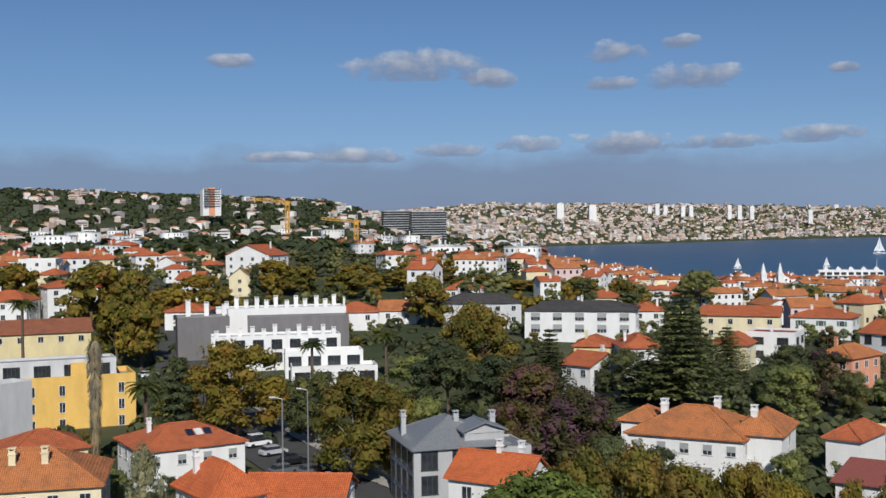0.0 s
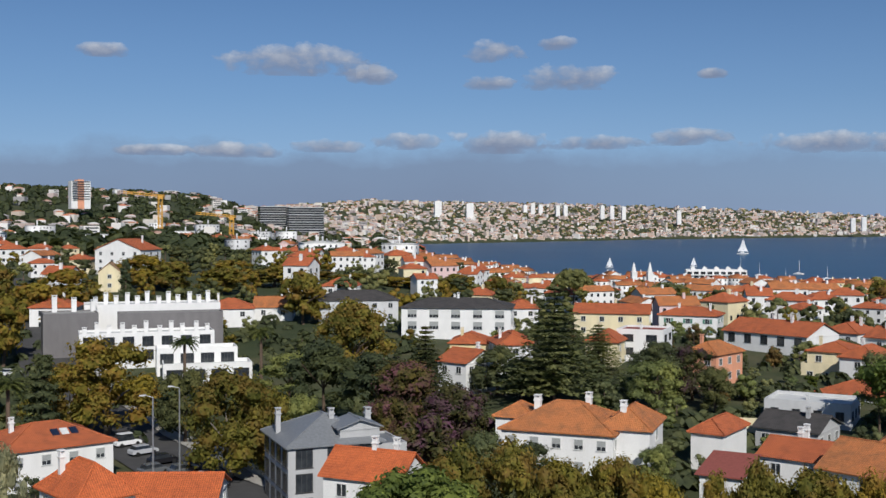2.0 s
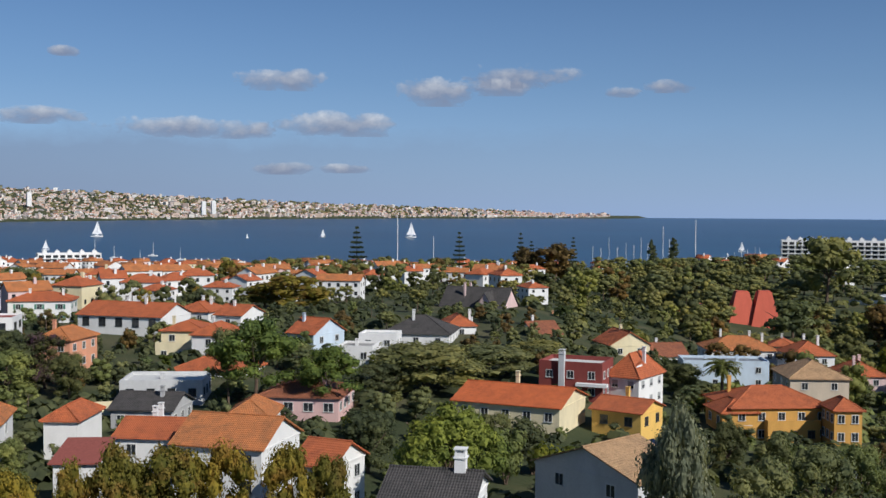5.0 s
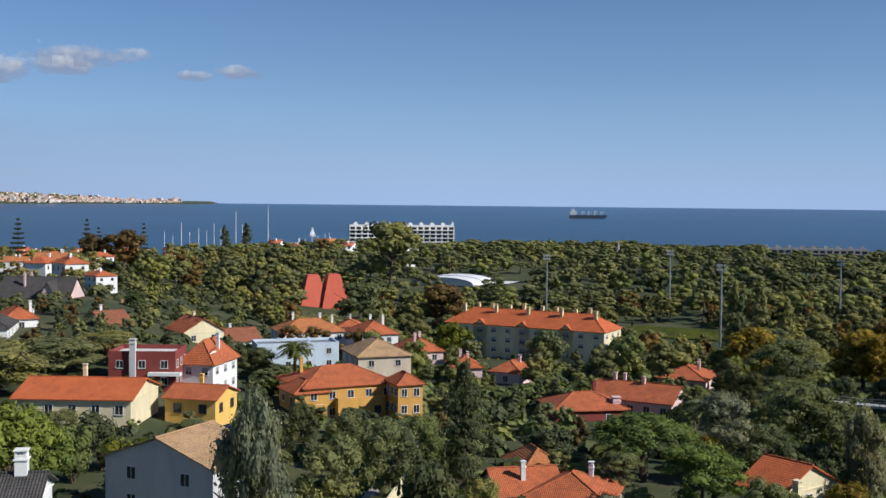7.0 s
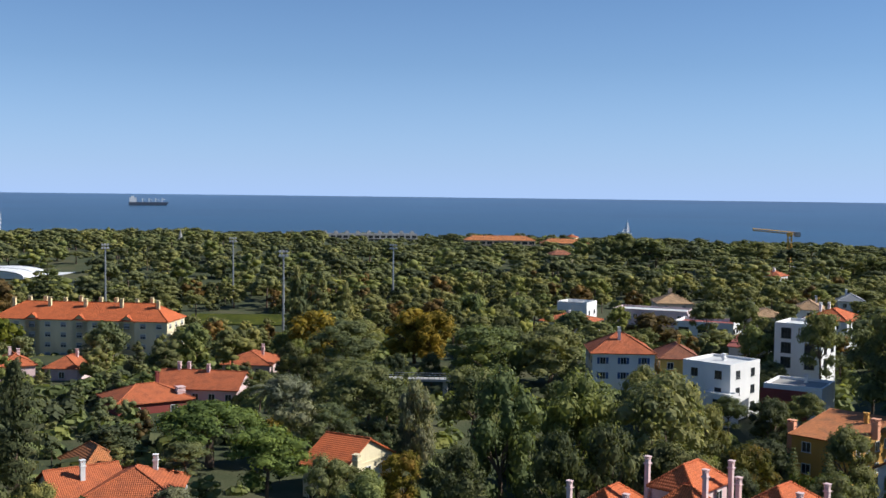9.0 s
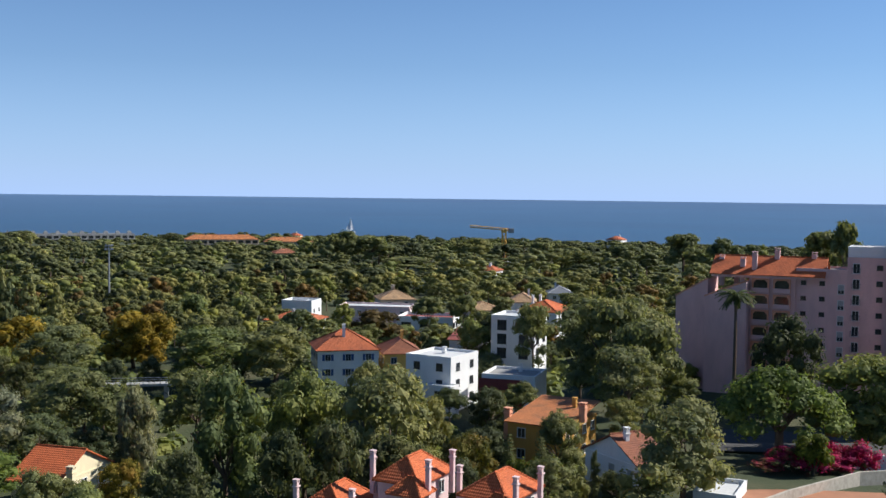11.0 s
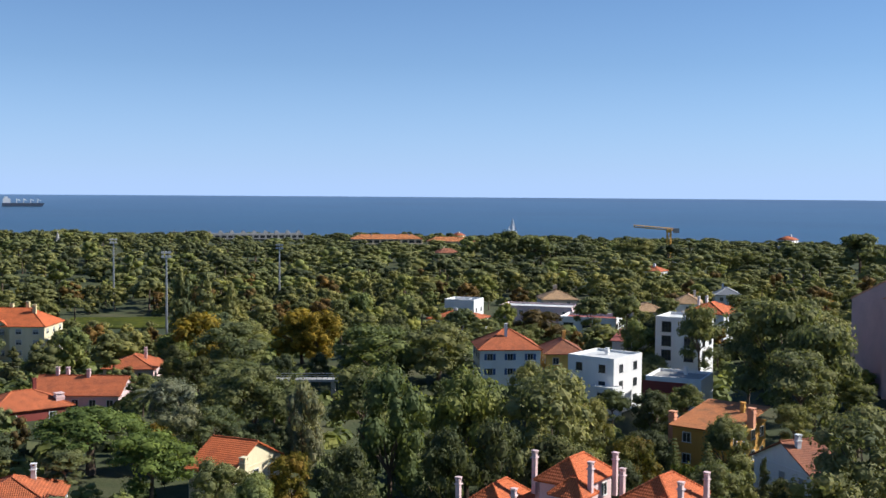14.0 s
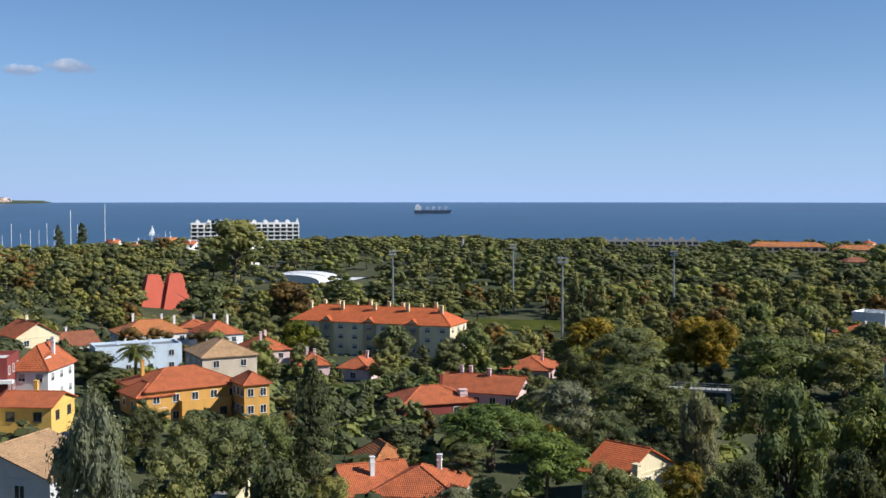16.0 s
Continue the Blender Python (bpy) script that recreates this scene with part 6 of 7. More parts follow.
def car(bearing, far, i):
    x, y = spot(bearing, far)
    paint = CAR_PAINT[(0, 1, 2, 3, 1, 2, 2, 0, 3)[i % 9]]
    name = {0: "white", 1: "silver", 2: "black", 3: "dark grey"}[CAR_PAINT.index(paint)]
    turn = radians(-bearing + (28 if far < 250 else 78))
    ob = thing("car", x, y, ground_z(x, y) + 0.3, turn, name + " car parked beside the street kerb", "car", "parked cars")
    tall = 2.0 if i == 0 else 1.45
    bm = bmesh.new()
    prof = ((-2.1, 0.3), (-2.1, 0.75), (-1.9, 0.92), (1.1, 0.95), (2.0, 0.78), (2.1, 0.55), (2.1, 0.3))
    for s in (-0.86, 0.86):
        bm.faces.new([bm.verts.new((a, s, b)) for a, b in (prof if s < 0 else prof[::-1])])
    bm.verts.ensure_lookup_table()
    n = len(prof)
    for k in range(n):
        bm.faces.new((bm.verts[k], bm.verts[2 * n - 1 - k], bm.verts[2 * n - 1 - (k + 1) % n], bm.verts[(k + 1) % n]))
    part("body", bm, paint, ob)
    bm = bmesh.new()
    box(bm, -1.75, 1.0, -0.8, 0.8, 0.9, tall - 0.08)
    for v in bm.verts:
        if v.co.z > 1:
            v.co.x = v.co.x * 0.72 - 0.12
            v.co.y *= 0.84
    part("windows", bm, GLASS, ob)
    bm = bmesh.new()
    box(bm, -1.42, 0.62, -0.68, 0.68, tall - 0.08, tall)
    part("roof", bm, paint, ob)
    for a in (-1.3, 1.35):
        for s in (-0.86, 0.86):
            bm = bmesh.new()
            tube(bm, (a, s - 0.1, 0.3), (a, s + 0.1, 0.3), 0.31, 0.31, 12)
            part("wheel", bm, TYRE, ob)


def lamp_post(bearing, far, top):
    x, y = spot(bearing, far)
    z = ground_z(x, y)
    h = top - z
    ob = thing("street_lamp", x, y, z, radians(-bearing), "slim grey street lamp post beside parked cars", "street lamp")
    bm = bmesh.new()
    tube(bm, (0, 0, -0.3), (0, 0, h), 0.13, 0.09, 8)
    part("pole", bm, METAL, ob)
    bm = bmesh.new()
    tube(bm, (0, 0, h), (-0.9, 0, h + 0.25), 0.06, 0.05, 6)
    part("arm", bm, METAL, ob)
    bm = bmesh.new()
    box(bm, -1.5, -0.8, -0.14, 0.14, h + 0.18, h + 0.34)
    part("lamp_head", bm, LIGHT_GREY, ob)


def dead_palm(bearing, far, top):
    x, y = spot(bearing, far)
    z = ground_z(x, y)
    h = top - z
    ob = thing("dead_palm", x, y, z, 0.0, "dead palm with a hanging skirt of dry fronds", "palm tree")
    bm = bmesh.new()
    tube(bm, (0, 0, -0.5), (0, 0, h - 1), 0.55, 0.4, 8)
    part("trunk", bm, BARK, ob)
    bm = bmesh.new()
    rng = random.Random(4)
    for i in range(900):
        a, zz = rng.uniform(0, 6.3), h * (0.12 + 0.88 * rng.random() ** 0.7)
        r = 0.5 + 1.05 * (zz / h) ** 0.8
        p = Vector((0.45 * math.cos(a), 0.45 * math.sin(a), zz))
        q = Vector((r * math.cos(a), r * math.sin(a), zz - rng.uniform(0.8, 1.9)))
        s = Vector((-math.sin(a), math.cos(a), 0)) * 0.16
        bm.faces.new([bm.verts.new(v) for v in (p - s, p + s, q)])
    part("dry_fronds", bm, F_DRY, ob)


red_tower(54.71, 455, 24.9)
red_tower(55.80, 455, 25.2)
red_hall(52.15, 470, 17.9)
tent(62.03, 560, 17.9, 34)
tent(64.56, 575, 12.7, 20)
floodlight(66.99, 430, 34.0)
floodlight(73.31, 440, 36.1)
floodlight(75.89, 330, 36.9)
floodlight(81.60, 420, 34.7)
long_block(59.33, 900, 35.5, 86, 16, 5, "white terraced hotel above the trees", WHITE)
long_block(79.38, 900, 21.4, 108, 14, 3, "low dark modern building above the trees", CONCRETE)
freighter(69.07, 3600)
mast(48.01, 1060, 33.1)
mast(49.65, 1060, 33.3)
mast(50.76, 1060, 44.2)
mast(52.40, 1060, 49.9)
mast(48.88, 1060, 27.8)
mast(51.08, 1060, 31.8)
mast(47.17, 1060, 24.0)
mast(47.59, 1060, 22.4)
mast(48.43, 1060, 24.1)
mast(49.28, 1060, 26.3)
mast(49.99, 1060, 27.9)
mast(54.67, 1060, 30.1)
mast(55.35, 1060, 24.7)
mast(54.97, 1060, 23.0)
mast(55.58, 1060, 24.8)
mast(54.33, 1060, 20.2)
mast(56.14, 1060, 17.7)
spire(70.66, 800, 28.1, CONCRETE)
sailboat(21.77, 2400, 25.6)
sailboat(21.65, 1477, 12.8)
sailboat(22.58, 1332, 10.7)
sailboat(23.84, 1213, 9.7)
sailboat(24.48, 1383, 12.9)
sailboat(25.81, 1271, 10.2)
sailboat(37.69, 2400, 25.6)
sailboat(19.35, 1609, 10.7)
sailboat(33.09, 2400, 12.8)
sailboat(29.20, 2266, 7.6)
sailboat(15.09, 1551, 11.4)
mast(36.98, 1010, 52.7)
mast(38.86, 1010, 33.7)
spire(16.34, 700, 34.5, WHITE)
spire(17.15, 700, 34.5, WHITE)
long_block(20.44, 880, 22.6, 46, 16, 3, "white waterfront building with terraces", WHITE)
sailboat(93.75, 1580, 16.0)
sailboat(62.02, 2450, 10.0)
sailboat(54.70, 1700, 11.0)
tower_crane(101.83, 620, 36.9)
long_block(87.15, 780, 23.1, 50, 14, 3, "beige hotel with clay roofs", BEIGE)
long_block(90.54, 800, 20.8, 34, 14, 3, "beige hotel wing with clay roofs", BEIGE)
long_block(102.15, 600, 18.9, 24, 16, 1, "white flat roofed hall", WHITE)
footbridge(82.97, 200, 22.6)
glass_block(-2.41, 1680, 87.9, 44, 50)
glass_block(-0.78, 1660, 86.1, 52, 45)
tower_block(-12.01, 1500, 117.9, 24, 28)
tower_crane(-8.11, 1150, 88.3)
tower_crane(-4.55, 1150, 67.5)
tower_block(6.13, 4000, 153.9, 26, 60)
tower_block(7.80, 4000, 146.1, 26, 60)
for b, top in ((10.7, 152), (11.1, 150), (11.5, 153), (12.4, 151), (12.8, 152), (14.7, 150), (15.2, 148), (15.8, 146), (18.6, 128), (27.0, 100), (27.5, 103)):
    tower_block(b, 4300, top - 6, 15, 44)
car(-9.77, 174, 0)
car(-8.98, 167, 1)
car(-8.02, 160, 2)
car(-6.99, 153, 3)
car(-6.16, 147, 4)
car(-5.52, 143, 5)
car(-15.61, 277, 6)
car(-15.20, 240, 7)
car(-8.46, 154, 8)
car(122.54, 165, 2)
car(123.53, 165, 5)
lamp_post(-8.49, 128, 36.7)
lamp_post(-7.18, 150, 34.5)
dead_palm(-17.79, 165, 40.8)

# ---- streets, plots and garden walls ----
def ribbon(name, points, width, lift, mat, label, category, kind="structure"):
    """A strip that follows the ground along (bearing, distance) points."""
    pts = []
    for (b0, r0), (b1, r1) in zip(points, points[1:]):
        for i in range(8):
            k = i / 8
            pts.append(Vector((*spot(b0 + (b1 - b0) * k, r0 + (r1 - r0) * k), 0)))
    pts.append(Vector((*spot(*points[-1]), 0)))
    bm = bmesh.new()
    rows = []
    for i, p in enumerate(pts):
        d = (pts[min(i + 1, len(pts) - 1)] - pts[max(0, i - 1)]).normalized()
        n = Vector((-d.y, d.x, 0))
        rows.append([bm.verts.new((*(p + n * s)[:2], ground_z(*(p + n * s)[:2]) + lift)) for s in (width / 2, width / 6, -width / 6, -width / 2)])
    for a, b in zip(rows, rows[1:]):
        for i in range(3):
            bm.faces.new((a[i], a[i + 1], b[i + 1], b[i]))
    return link(name, bm, mat, label, category, kind)


def garden_wall(points, height, mat, label):
    bm = bmesh.new()
    for (b0, r0), (b1, r1) in zip(points, points[1:]):
        p, q = Vector((*spot(b0, r0), 0)), Vector((*spot(b1, r1), 0))
        n = Vector((-(q - p).y, (q - p).x, 0)).normalized() * 0.15
        za, zb = ground_z(*p[:2]), ground_z(*q[:2])
        lo = [(*v[:2], z - 1) for v, z in ((p - n, za), (q - n, zb), (q + n, zb), (p + n, za))]
        hi = [(v[0], v[1], v[2] + 1 + height) for v in lo]
        v = [bm.verts.new(c) for c in lo + hi]
        for f in ((3, 2, 1, 0), (4, 5, 6, 7), (0, 1, 5, 4), (1, 2, 6, 5), (2, 3, 7, 6), (3, 0, 4, 7)):
            bm.faces.new([v[i] for i in f])
    return link("garden_wall", bm, mat, label, "wall", "structure")


STREET = [(-15.5, 420), (-14.2, 300), (-13.0, 230), (-9.5, 178), (-5.8, 147), (-1.5, 128), (4.0, 118)]
ribbon("road", STREET, 13, 0.22, ASPHALT, "dark asphalt street with parked cars", "road")
ribbon("pavement", [(b + 1.9, r + 3) for b, r in STREET], 2.6, 0.36, PAVING, "pale stone pavement beside the street", "pavement")
garden_wall([(b + 2.6, r + 4) for b, r in STREET[2:]], 1.2, WHITE, "low white garden wall along the street")
ribbon("lane", [(57.2, 122), (58.6, 140), (60.5, 165), (62.5, 195)], 4, 0.25, PAVING, "pale garden lane between walls", "lane")
garden_wall([(58.2, 122), (59.6, 140), (61.4, 165)], 2.0, CREAM, "cream garden wall along the lane")
garden_wall([(2.0, 139), (4.2, 137), (6.2, 139)], 1.6, CREAM, "cream garden wall below the bougainvillea")
garden_wall([(21.0, 176), (23.5, 176), (25.5, 180)], 2.2, CREAM, "cream garden wall with a gate")
ribbon("building_plot", [(116.2, 110), (119, 113), (123, 116), (130, 120)], 30, 0.35, EARTH, "bare red earth of a building plot", "building plot")
garden_wall([(114.6, 113), (116.6, 122), (119.8, 136), (122, 142)], 1.4, STONE, "rough pale stone wall round the building plot")
garden_wall([(119.5, 150), (123, 152), (128, 150)], 2.0, WHITE, "white wall of the car park")
ribbon("car_park", [(112, 165), (118, 170), (126, 168)], 22, 0.3, ASPHALT, "shaded asphalt car park below the pink block", "car park")
ribbon("sports_field", [(71, 400), (76, 395), (80, 400)], 26, 0.4, F_HEDGE, "flat green sports field between the trees", "field")
for i in range(9):
    b = 115.6 + 0.55 * i
    tree("bush", b, 139 + i * 0.9 + 3 * (i % 2), 24.2 + 0.8 * (i % 3), 4.6, F_MAGENTA, "bright magenta bougainvillea along the plot wall", "bougainvillea", "bush")

# ---- plain houses of the old town and the hill, from a few patterns ----
HOUSE_KINDS = []


def small_house(wall, roof, w, d, h, kind, seed):
    """A pattern for the packed houses: wall with sunk windows, and a roof."""
    rng = random.Random(seed)
    bm = bmesh.new()
    box(bm, -w / 2, w / 2, -d / 2, d / 2, -4, h)
    n = max(2, int(w / 2.8))
    for s in range(int(h / 2.9)):
        for i in range(n):
            if rng.random() < 0.85:
                a, zc = -w / 2 + (i + 0.5) * w / n, h - 1.5 - 2.9 * s
                box(bm, a - 0.5, a + 0.5, -d / 2 - 0.03, -d / 2 + 0.1, zc - 0.65, zc + 0.65, 1)
        for a in (-d / 4, d / 4):
            box(bm, w / 2 - 0.1, w / 2 + 0.03, a - 0.5, a + 0.5, h - 2.1 - 2.9 * s, h - 0.9 - 2.9 * s, 1)
    if kind == "gable":
        for s in (-1, 1):
            bm.faces.new([bm.verts.new(p) for p in ((s * w / 2, -d / 2, h), (s * w / 2, d / 2, h), (s * w / 2, 0, h + d * 0.24))])
    a, b = rng.uniform(-w / 3, w / 3), rng.uniform(-d / 4, d / 4)
    box(bm, a - 0.4, a + 0.4, b - 0.4, b + 0.4, h, h + d * 0.26 + 1.0)
    walls = bpy.data.meshes.new("wall")
    bm.to_mesh(walls)
    bm.free()
    walls.materials.append(wall)
    walls.materials.append(GLASS)
    bm = bmesh.new()
    if kind == "flat":
        box(bm, -w / 2 - 0.2, w / 2 + 0.2, -d / 2 - 0.2, d / 2 + 0.2, h, h + 0.4)
        slope_uv(bm)
    else:
        roof_mesh(bm, kind, w, d, h, d * 0.25, 0.4)
    top = bpy.data.meshes.new("roof")
    bm.to_mesh(top)
    bm.free()
    top.materials.append(roof)
    return walls, top


WORDS = {WHITE: "white", CREAM: "cream", PALE_PINK: "pale pink", PALE_YELLOW: "pale yellow", LIGHT_GREY: "light grey", SALMON: "salmon"}
for i, (wall, roof, w, d, h, kind) in enumerate((
        (WHITE, TILE, 11, 8, 6.5, "hip"), (WHITE, TILE_OLD, 14, 8, 7, "gable"), (CREAM, TILE, 10, 9, 6.5, "hip"), (WHITE, TILE, 8, 8, 7.5, "gable"),
        (PALE_PINK, TILE_OLD, 12, 9, 6.5, "gable"), (WHITE, WHITE_ROOF, 14, 10, 9, "flat"), (PALE_YELLOW, TILE_BROWN, 12, 9, 7, "hip"), (LIGHT_GREY, FLAT_ROOF, 18, 11, 10, "flat"),
        (WHITE, WHITE_ROOF, 22, 12, 12, "flat"), (SALMON, TILE, 12, 9, 7, "hip"))):
    HOUSE_KINDS.append((*small_house(wall, roof, w, d, h, kind, i), WORDS[wall], kind, max(w, d)))


# openings in the planting: before the towers, the hall, the hotels, the street and the plot
CLEAR = ((62.5, 71.5, 262, 312), (53.8, 57.4, 370, 470), (60.6, 66.5, 490, 600), (78, 84.5, 760, 920), (56, 62.2, 800, 920), (85, 92.5, 690, 790), (107, 123, 92, 150), (-13, -2.5, 124, 176), (71.5, 79.5, 362, 412))


def free(x, y, r):
    b, far = math.degrees(math.atan2(x, y)), math.hypot(x, y)
    if any(b0 < b < b1 and r0 < far < r1 for b0, b1, r0, r1 in CLEAR):
        return False
    return all((x - a) ** 2 + (y - b) ** 2 > (r + c) ** 2 for a, b, c in TAKEN)


def put_houses(count, b0, b1, r0, r1, picks, where, seed, scale=1.0, singly=600):
    """Packed houses; those past a distance are joined."""
    rng = random.Random(seed)
    rest = []
    made = tries = 0
    while made < count and tries < count * 12:
        tries += 1
        b, r = rng.uniform(b0, b1), r0 + (r1 - r0) * rng.random() ** 0.8
        if r > steps(b, NEAR_SHORE) - 25:
            continue
        walls, top, word, kind, size = HOUSE_KINDS[rng.choice(picks)]
        x, y = spot(b, r)
        if not free(x, y, size * 0.42 * scale):
            continue
        turn = radians(-b + rng.choice((-70, -25, -15, 5, 15, 30, 60)) + rng.uniform(-6, 6))
        k = scale * rng.uniform(0.85, 1.15)
        size3 = (k, k, k * rng.uniform(0.85, 1.1))
        TAKEN.append((x, y, size * 0.4 * scale))
        made += 1
        if r > singly:
            m = Matrix.Translation((x, y, ground_z(x, y))) @ Matrix.Rotation(turn, 4, "Z") @ Matrix.Diagonal((*size3, 1))
            rest += [(walls, m, tuple(walls.materials)), (top, m, tuple(top.materials))]
            continue
        ob = thing("house", x, y, ground_z(x, y), turn, "%s house with a %s %s" % (word, "flat roof" if kind == "flat" else "clay tiled roof", where), "house", "houses " + where)
        ob.scale = size3
        shared("wall", walls, ob)
        shared("roof", top, ob)
    if rest:
        joined("far_houses", rest, "white and cream houses with clay roofs " + where, "houses")


put_houses(230, 3, 46, 320, 1000, (0, 1, 2, 3, 0, 1, 4, 3, 1, 0), "in the old town", 1)
put_houses(26, 46, 60, 640, 1050, (0, 1, 3, 5), "by the marina", 2)
put_houses(45, -26, 10, 330, 620, (0, 1, 2, 3, 0, 1), "below the hill", 3)
put_houses(70, -26, 5, 620, 1300, (0, 1, 5, 7, 8, 4, 5, 9, 2, 6), "on the wooded hill", 4, 1.15)
put_houses(6, 84, 122, 380, 900, (0, 6, 5, 2), "among the pines", 5)

# ---- distant town round the bay and woods too far to tell apart ----
def far_town(name, count, place, label, seed):
    rng = random.Random(seed)
    verts, faces, mats = [], [], []
    for _ in range(count):
        x, y, z, w, d, h = place(rng)
        a = rng.uniform(0, 3.1)
        c, s = math.cos(a), math.sin(a)
        n = len(verts)
        for zz, k in ((-6, 1), (h, 1), (h + (1.8 if h < 11 else 0.4), 0.35 if h < 11 else 0.9)):
            for p, q in ((-1, -1), (1, -1), (1, 1), (-1, 1)):
                verts.append((x + (p * w * c - q * d * s) * k / 2, y + (p * w * s + q * d * c) * k / 2, z + zz))
        for i in range(4):
            j = (i + 1) % 4
            faces.append((n + i, n + j, n + 4 + j, n + 4 + i))
            mats.append(0)
            faces.append((n + 4 + i, n + 4 + j, n + 8 + j, n + 8 + i))
            mats.append(1 if h < 11 else 0)
        faces.append((n + 8, n + 9, n + 10, n + 11))
        mats.append(1 if h < 11 else 0)
        for i in range(int(h / 3)):
            m = len(verts)
            for p, q in ((-0.4, -0.6), (0.4, -0.6), (0.4, 0.6), (-0.4, 0.6)):
                verts.append((x + p * w * c + 0.51 * d * s * -1 * -1, y + p * w * s - 0.51 * d * c, z + 1.5 + 3 * i + q))
            faces.append((m, m + 1, m + 2, m + 3))
            mats.append(2)
    me = bpy.data.meshes.new(name)
    me.from_pydata(verts, [], faces)
    for k, m in enumerate((FAR_WALL, FAR_ROOF, GLASS)):
        me.materials.append(m)
    me.polygons.foreach_set("material_index", mats)
    return tagged(new(name, me), label, "town", kind="stuff")


FAR_WALL, _nt, _b0 = material("distant_painted_walls", 0.9)
_g = _nt.nodes.new("ShaderNodeNewGeometry")
_nt.links.new(ramp(_nt, _g.outputs["Random Per Island"], [(0.0, (0.74, 0.72, 0.70)), (0.3, (0.62, 0.57, 0.50)), (0.55, (0.56, 0.44, 0.35)), (0.8, (0.50, 0.40, 0.37)), (1.0, (0.30, 0.29, 0.28))]), _b0.inputs["Base Color"])
FAR_ROOF, _nt, _b0 = material("distant_roofs", 0.9)
_g = _nt.nodes.new("ShaderNodeNewGeometry")
_nt.links.new(ramp(_nt, _g.outputs["Random Per Island"], [(0.0, (0.5, 0.18, 0.09)), (0.5, (0.42, 0.2, 0.12)), (0.75, (0.6, 0.58, 0.55)), (1.0, (0.3, 0.28, 0.27))]), _b0.inputs["Base Color"])


def coast_spot(rng):
    b = -4 + 52 * rng.random() ** 1.3
    far = steps(b, FAR_SHORE)
    while True:
        r = far + 15 + (4860 - far) * rng.random() ** 1.3 if b > 2.6 else rng.uniform(1900, 4300)
        if r < 4870:
            break
    x, y = spot(b, r)
    big = rng.random()
    w, h = (rng.uniform(7, 15), rng.uniform(3, 6)) if big < 0.86 else (rng.uniform(14, 30), rng.uniform(7, 15))
    return x, y, ground_z(x, y) - 0.5, w, rng.uniform(6, 10), h


def hill_spot(rng):
    b, r = rng.uniform(-27, 4), rng.uniform(950, 2400)
    x, y = spot(b, r)
    return x, y, ground_z(x, y), rng.uniform(9, 18), rng.uniform(8, 12), rng.choice((5, 6, 7, 9, 12))


far_town("far_town", 6000, coast_spot, "white and pink houses spread over the far coast", 7)
far_town("hill_town", 400, hill_spot, "pale houses scattered over the wooded hill", 8)


def far_woods(name, count, place, mat, label, seed, leaves=22):
    rng = random.Random(seed)
    verts, faces = [], []
    for _ in range(count):
        x, y, z, s = place(rng)
        for k in range(leaves):
            n = Vector((rng.gauss(0, 1), rng.gauss(0, 1), abs(rng.gauss(0.3, 0.8)))).normalized()
            c = Vector((x, y, z)) + Vector((n.x * s * 0.5, n.y * s * 0.5, s * 0.25 + n.z * s * 0.45)) * rng.uniform(0.8, 1.1)
            n = (n + Vector((rng.uniform(-0.5, 0.5), rng.uniform(-0.5, 0.5), 0.3))).normalized()
            a = n.orthogonal().normalized()
            b = n.cross(a)
            m = len(verts)
            q = s * 1.13 / math.sqrt(leaves) * rng.uniform(0.6, 1.3)
            verts += [tuple(c + a * q * u + b * q * v) for u, v in ((-1, -0.6), (0.4, -1), (1, 0.5), (-0.3, 1))]
            faces.append((m, m + 1, m + 2, m + 3))
    me = bpy.data.meshes.new(name)
    me.from_pydata(verts, [], faces)
    me.materials.append(mat)
    return tagged(new(name, me), label, "woods", kind="stuff")


def hill_tree(rng):
    b, r = rng.uniform(-28, 5), 600 + 1800 * rng.random() ** 0.8
    x, y = spot(b, r)
    return x, y, ground_z(x, y), rng.uniform(7, 15)


def coast_tree(rng):
    b = rng.uniform(-3, 43)
    far = steps(b, FAR_SHORE)
    r = far + 30 + (4850 - far) * rng.random() if b > 2.6 else rng.uniform(2000, 4400)
    x, y = spot(b, min(r, 4870))
    return x, y, ground_z(x, y), rng.uniform(8, 18)


def headland_shrub(rng):
    b, r = rng.uniform(44, 126), math.sqrt(rng.uniform(300 ** 2, 1050 ** 2))
    r = min(r, steps(b, NEAR_SHORE) - 60)
    x, y = spot(b, r)
    return x, y, ground_z(x, y) - 0.5, rng.uniform(4, 6) if free(x, y, 3) else 2.0


def gully_tree(rng):
    b, r = rng.uniform(54, 122), rng.uniform(118, 320)
    x, y = spot(b, r)
    s = rng.uniform(2.5, 5)
    return x, y, ground_z(x, y) - 0.8, s if free(x, y, 2) and not 110 < b < 122 else 0.5


def street_shrub(rng):
    b, r = rng.uniform(-26, 74), rng.uniform(110, 520)
    x, y = spot(b, r)
    return x, y, ground_z(x, y) - 0.5, rng.uniform(2.2, 4.6) if free(x, y, 1.5) else 0.5


far_woods("hill_woods", 2600, hill_tree, F_DARK, "dark pine woods between houses on the hill", 11)
# paler grey leaf colour here puts distance haze into the coast trees
far_woods("coast_woods", 1200, coast_tree, F_GREY, "dark trees between houses on the far coast", 12)
far_woods("headland_scrub", 2800, headland_shrub, F_PINE, "low dark scrub under the headland pines", 18, 26)
far_woods("gully_scrub", 1300, gully_tree, F_GREEN, "dense green scrub under the pines", 14, 40)
far_woods("garden_scrub", 2600, street_shrub, F_DARK, "low dark garden shrubs between the houses", 15, 36)


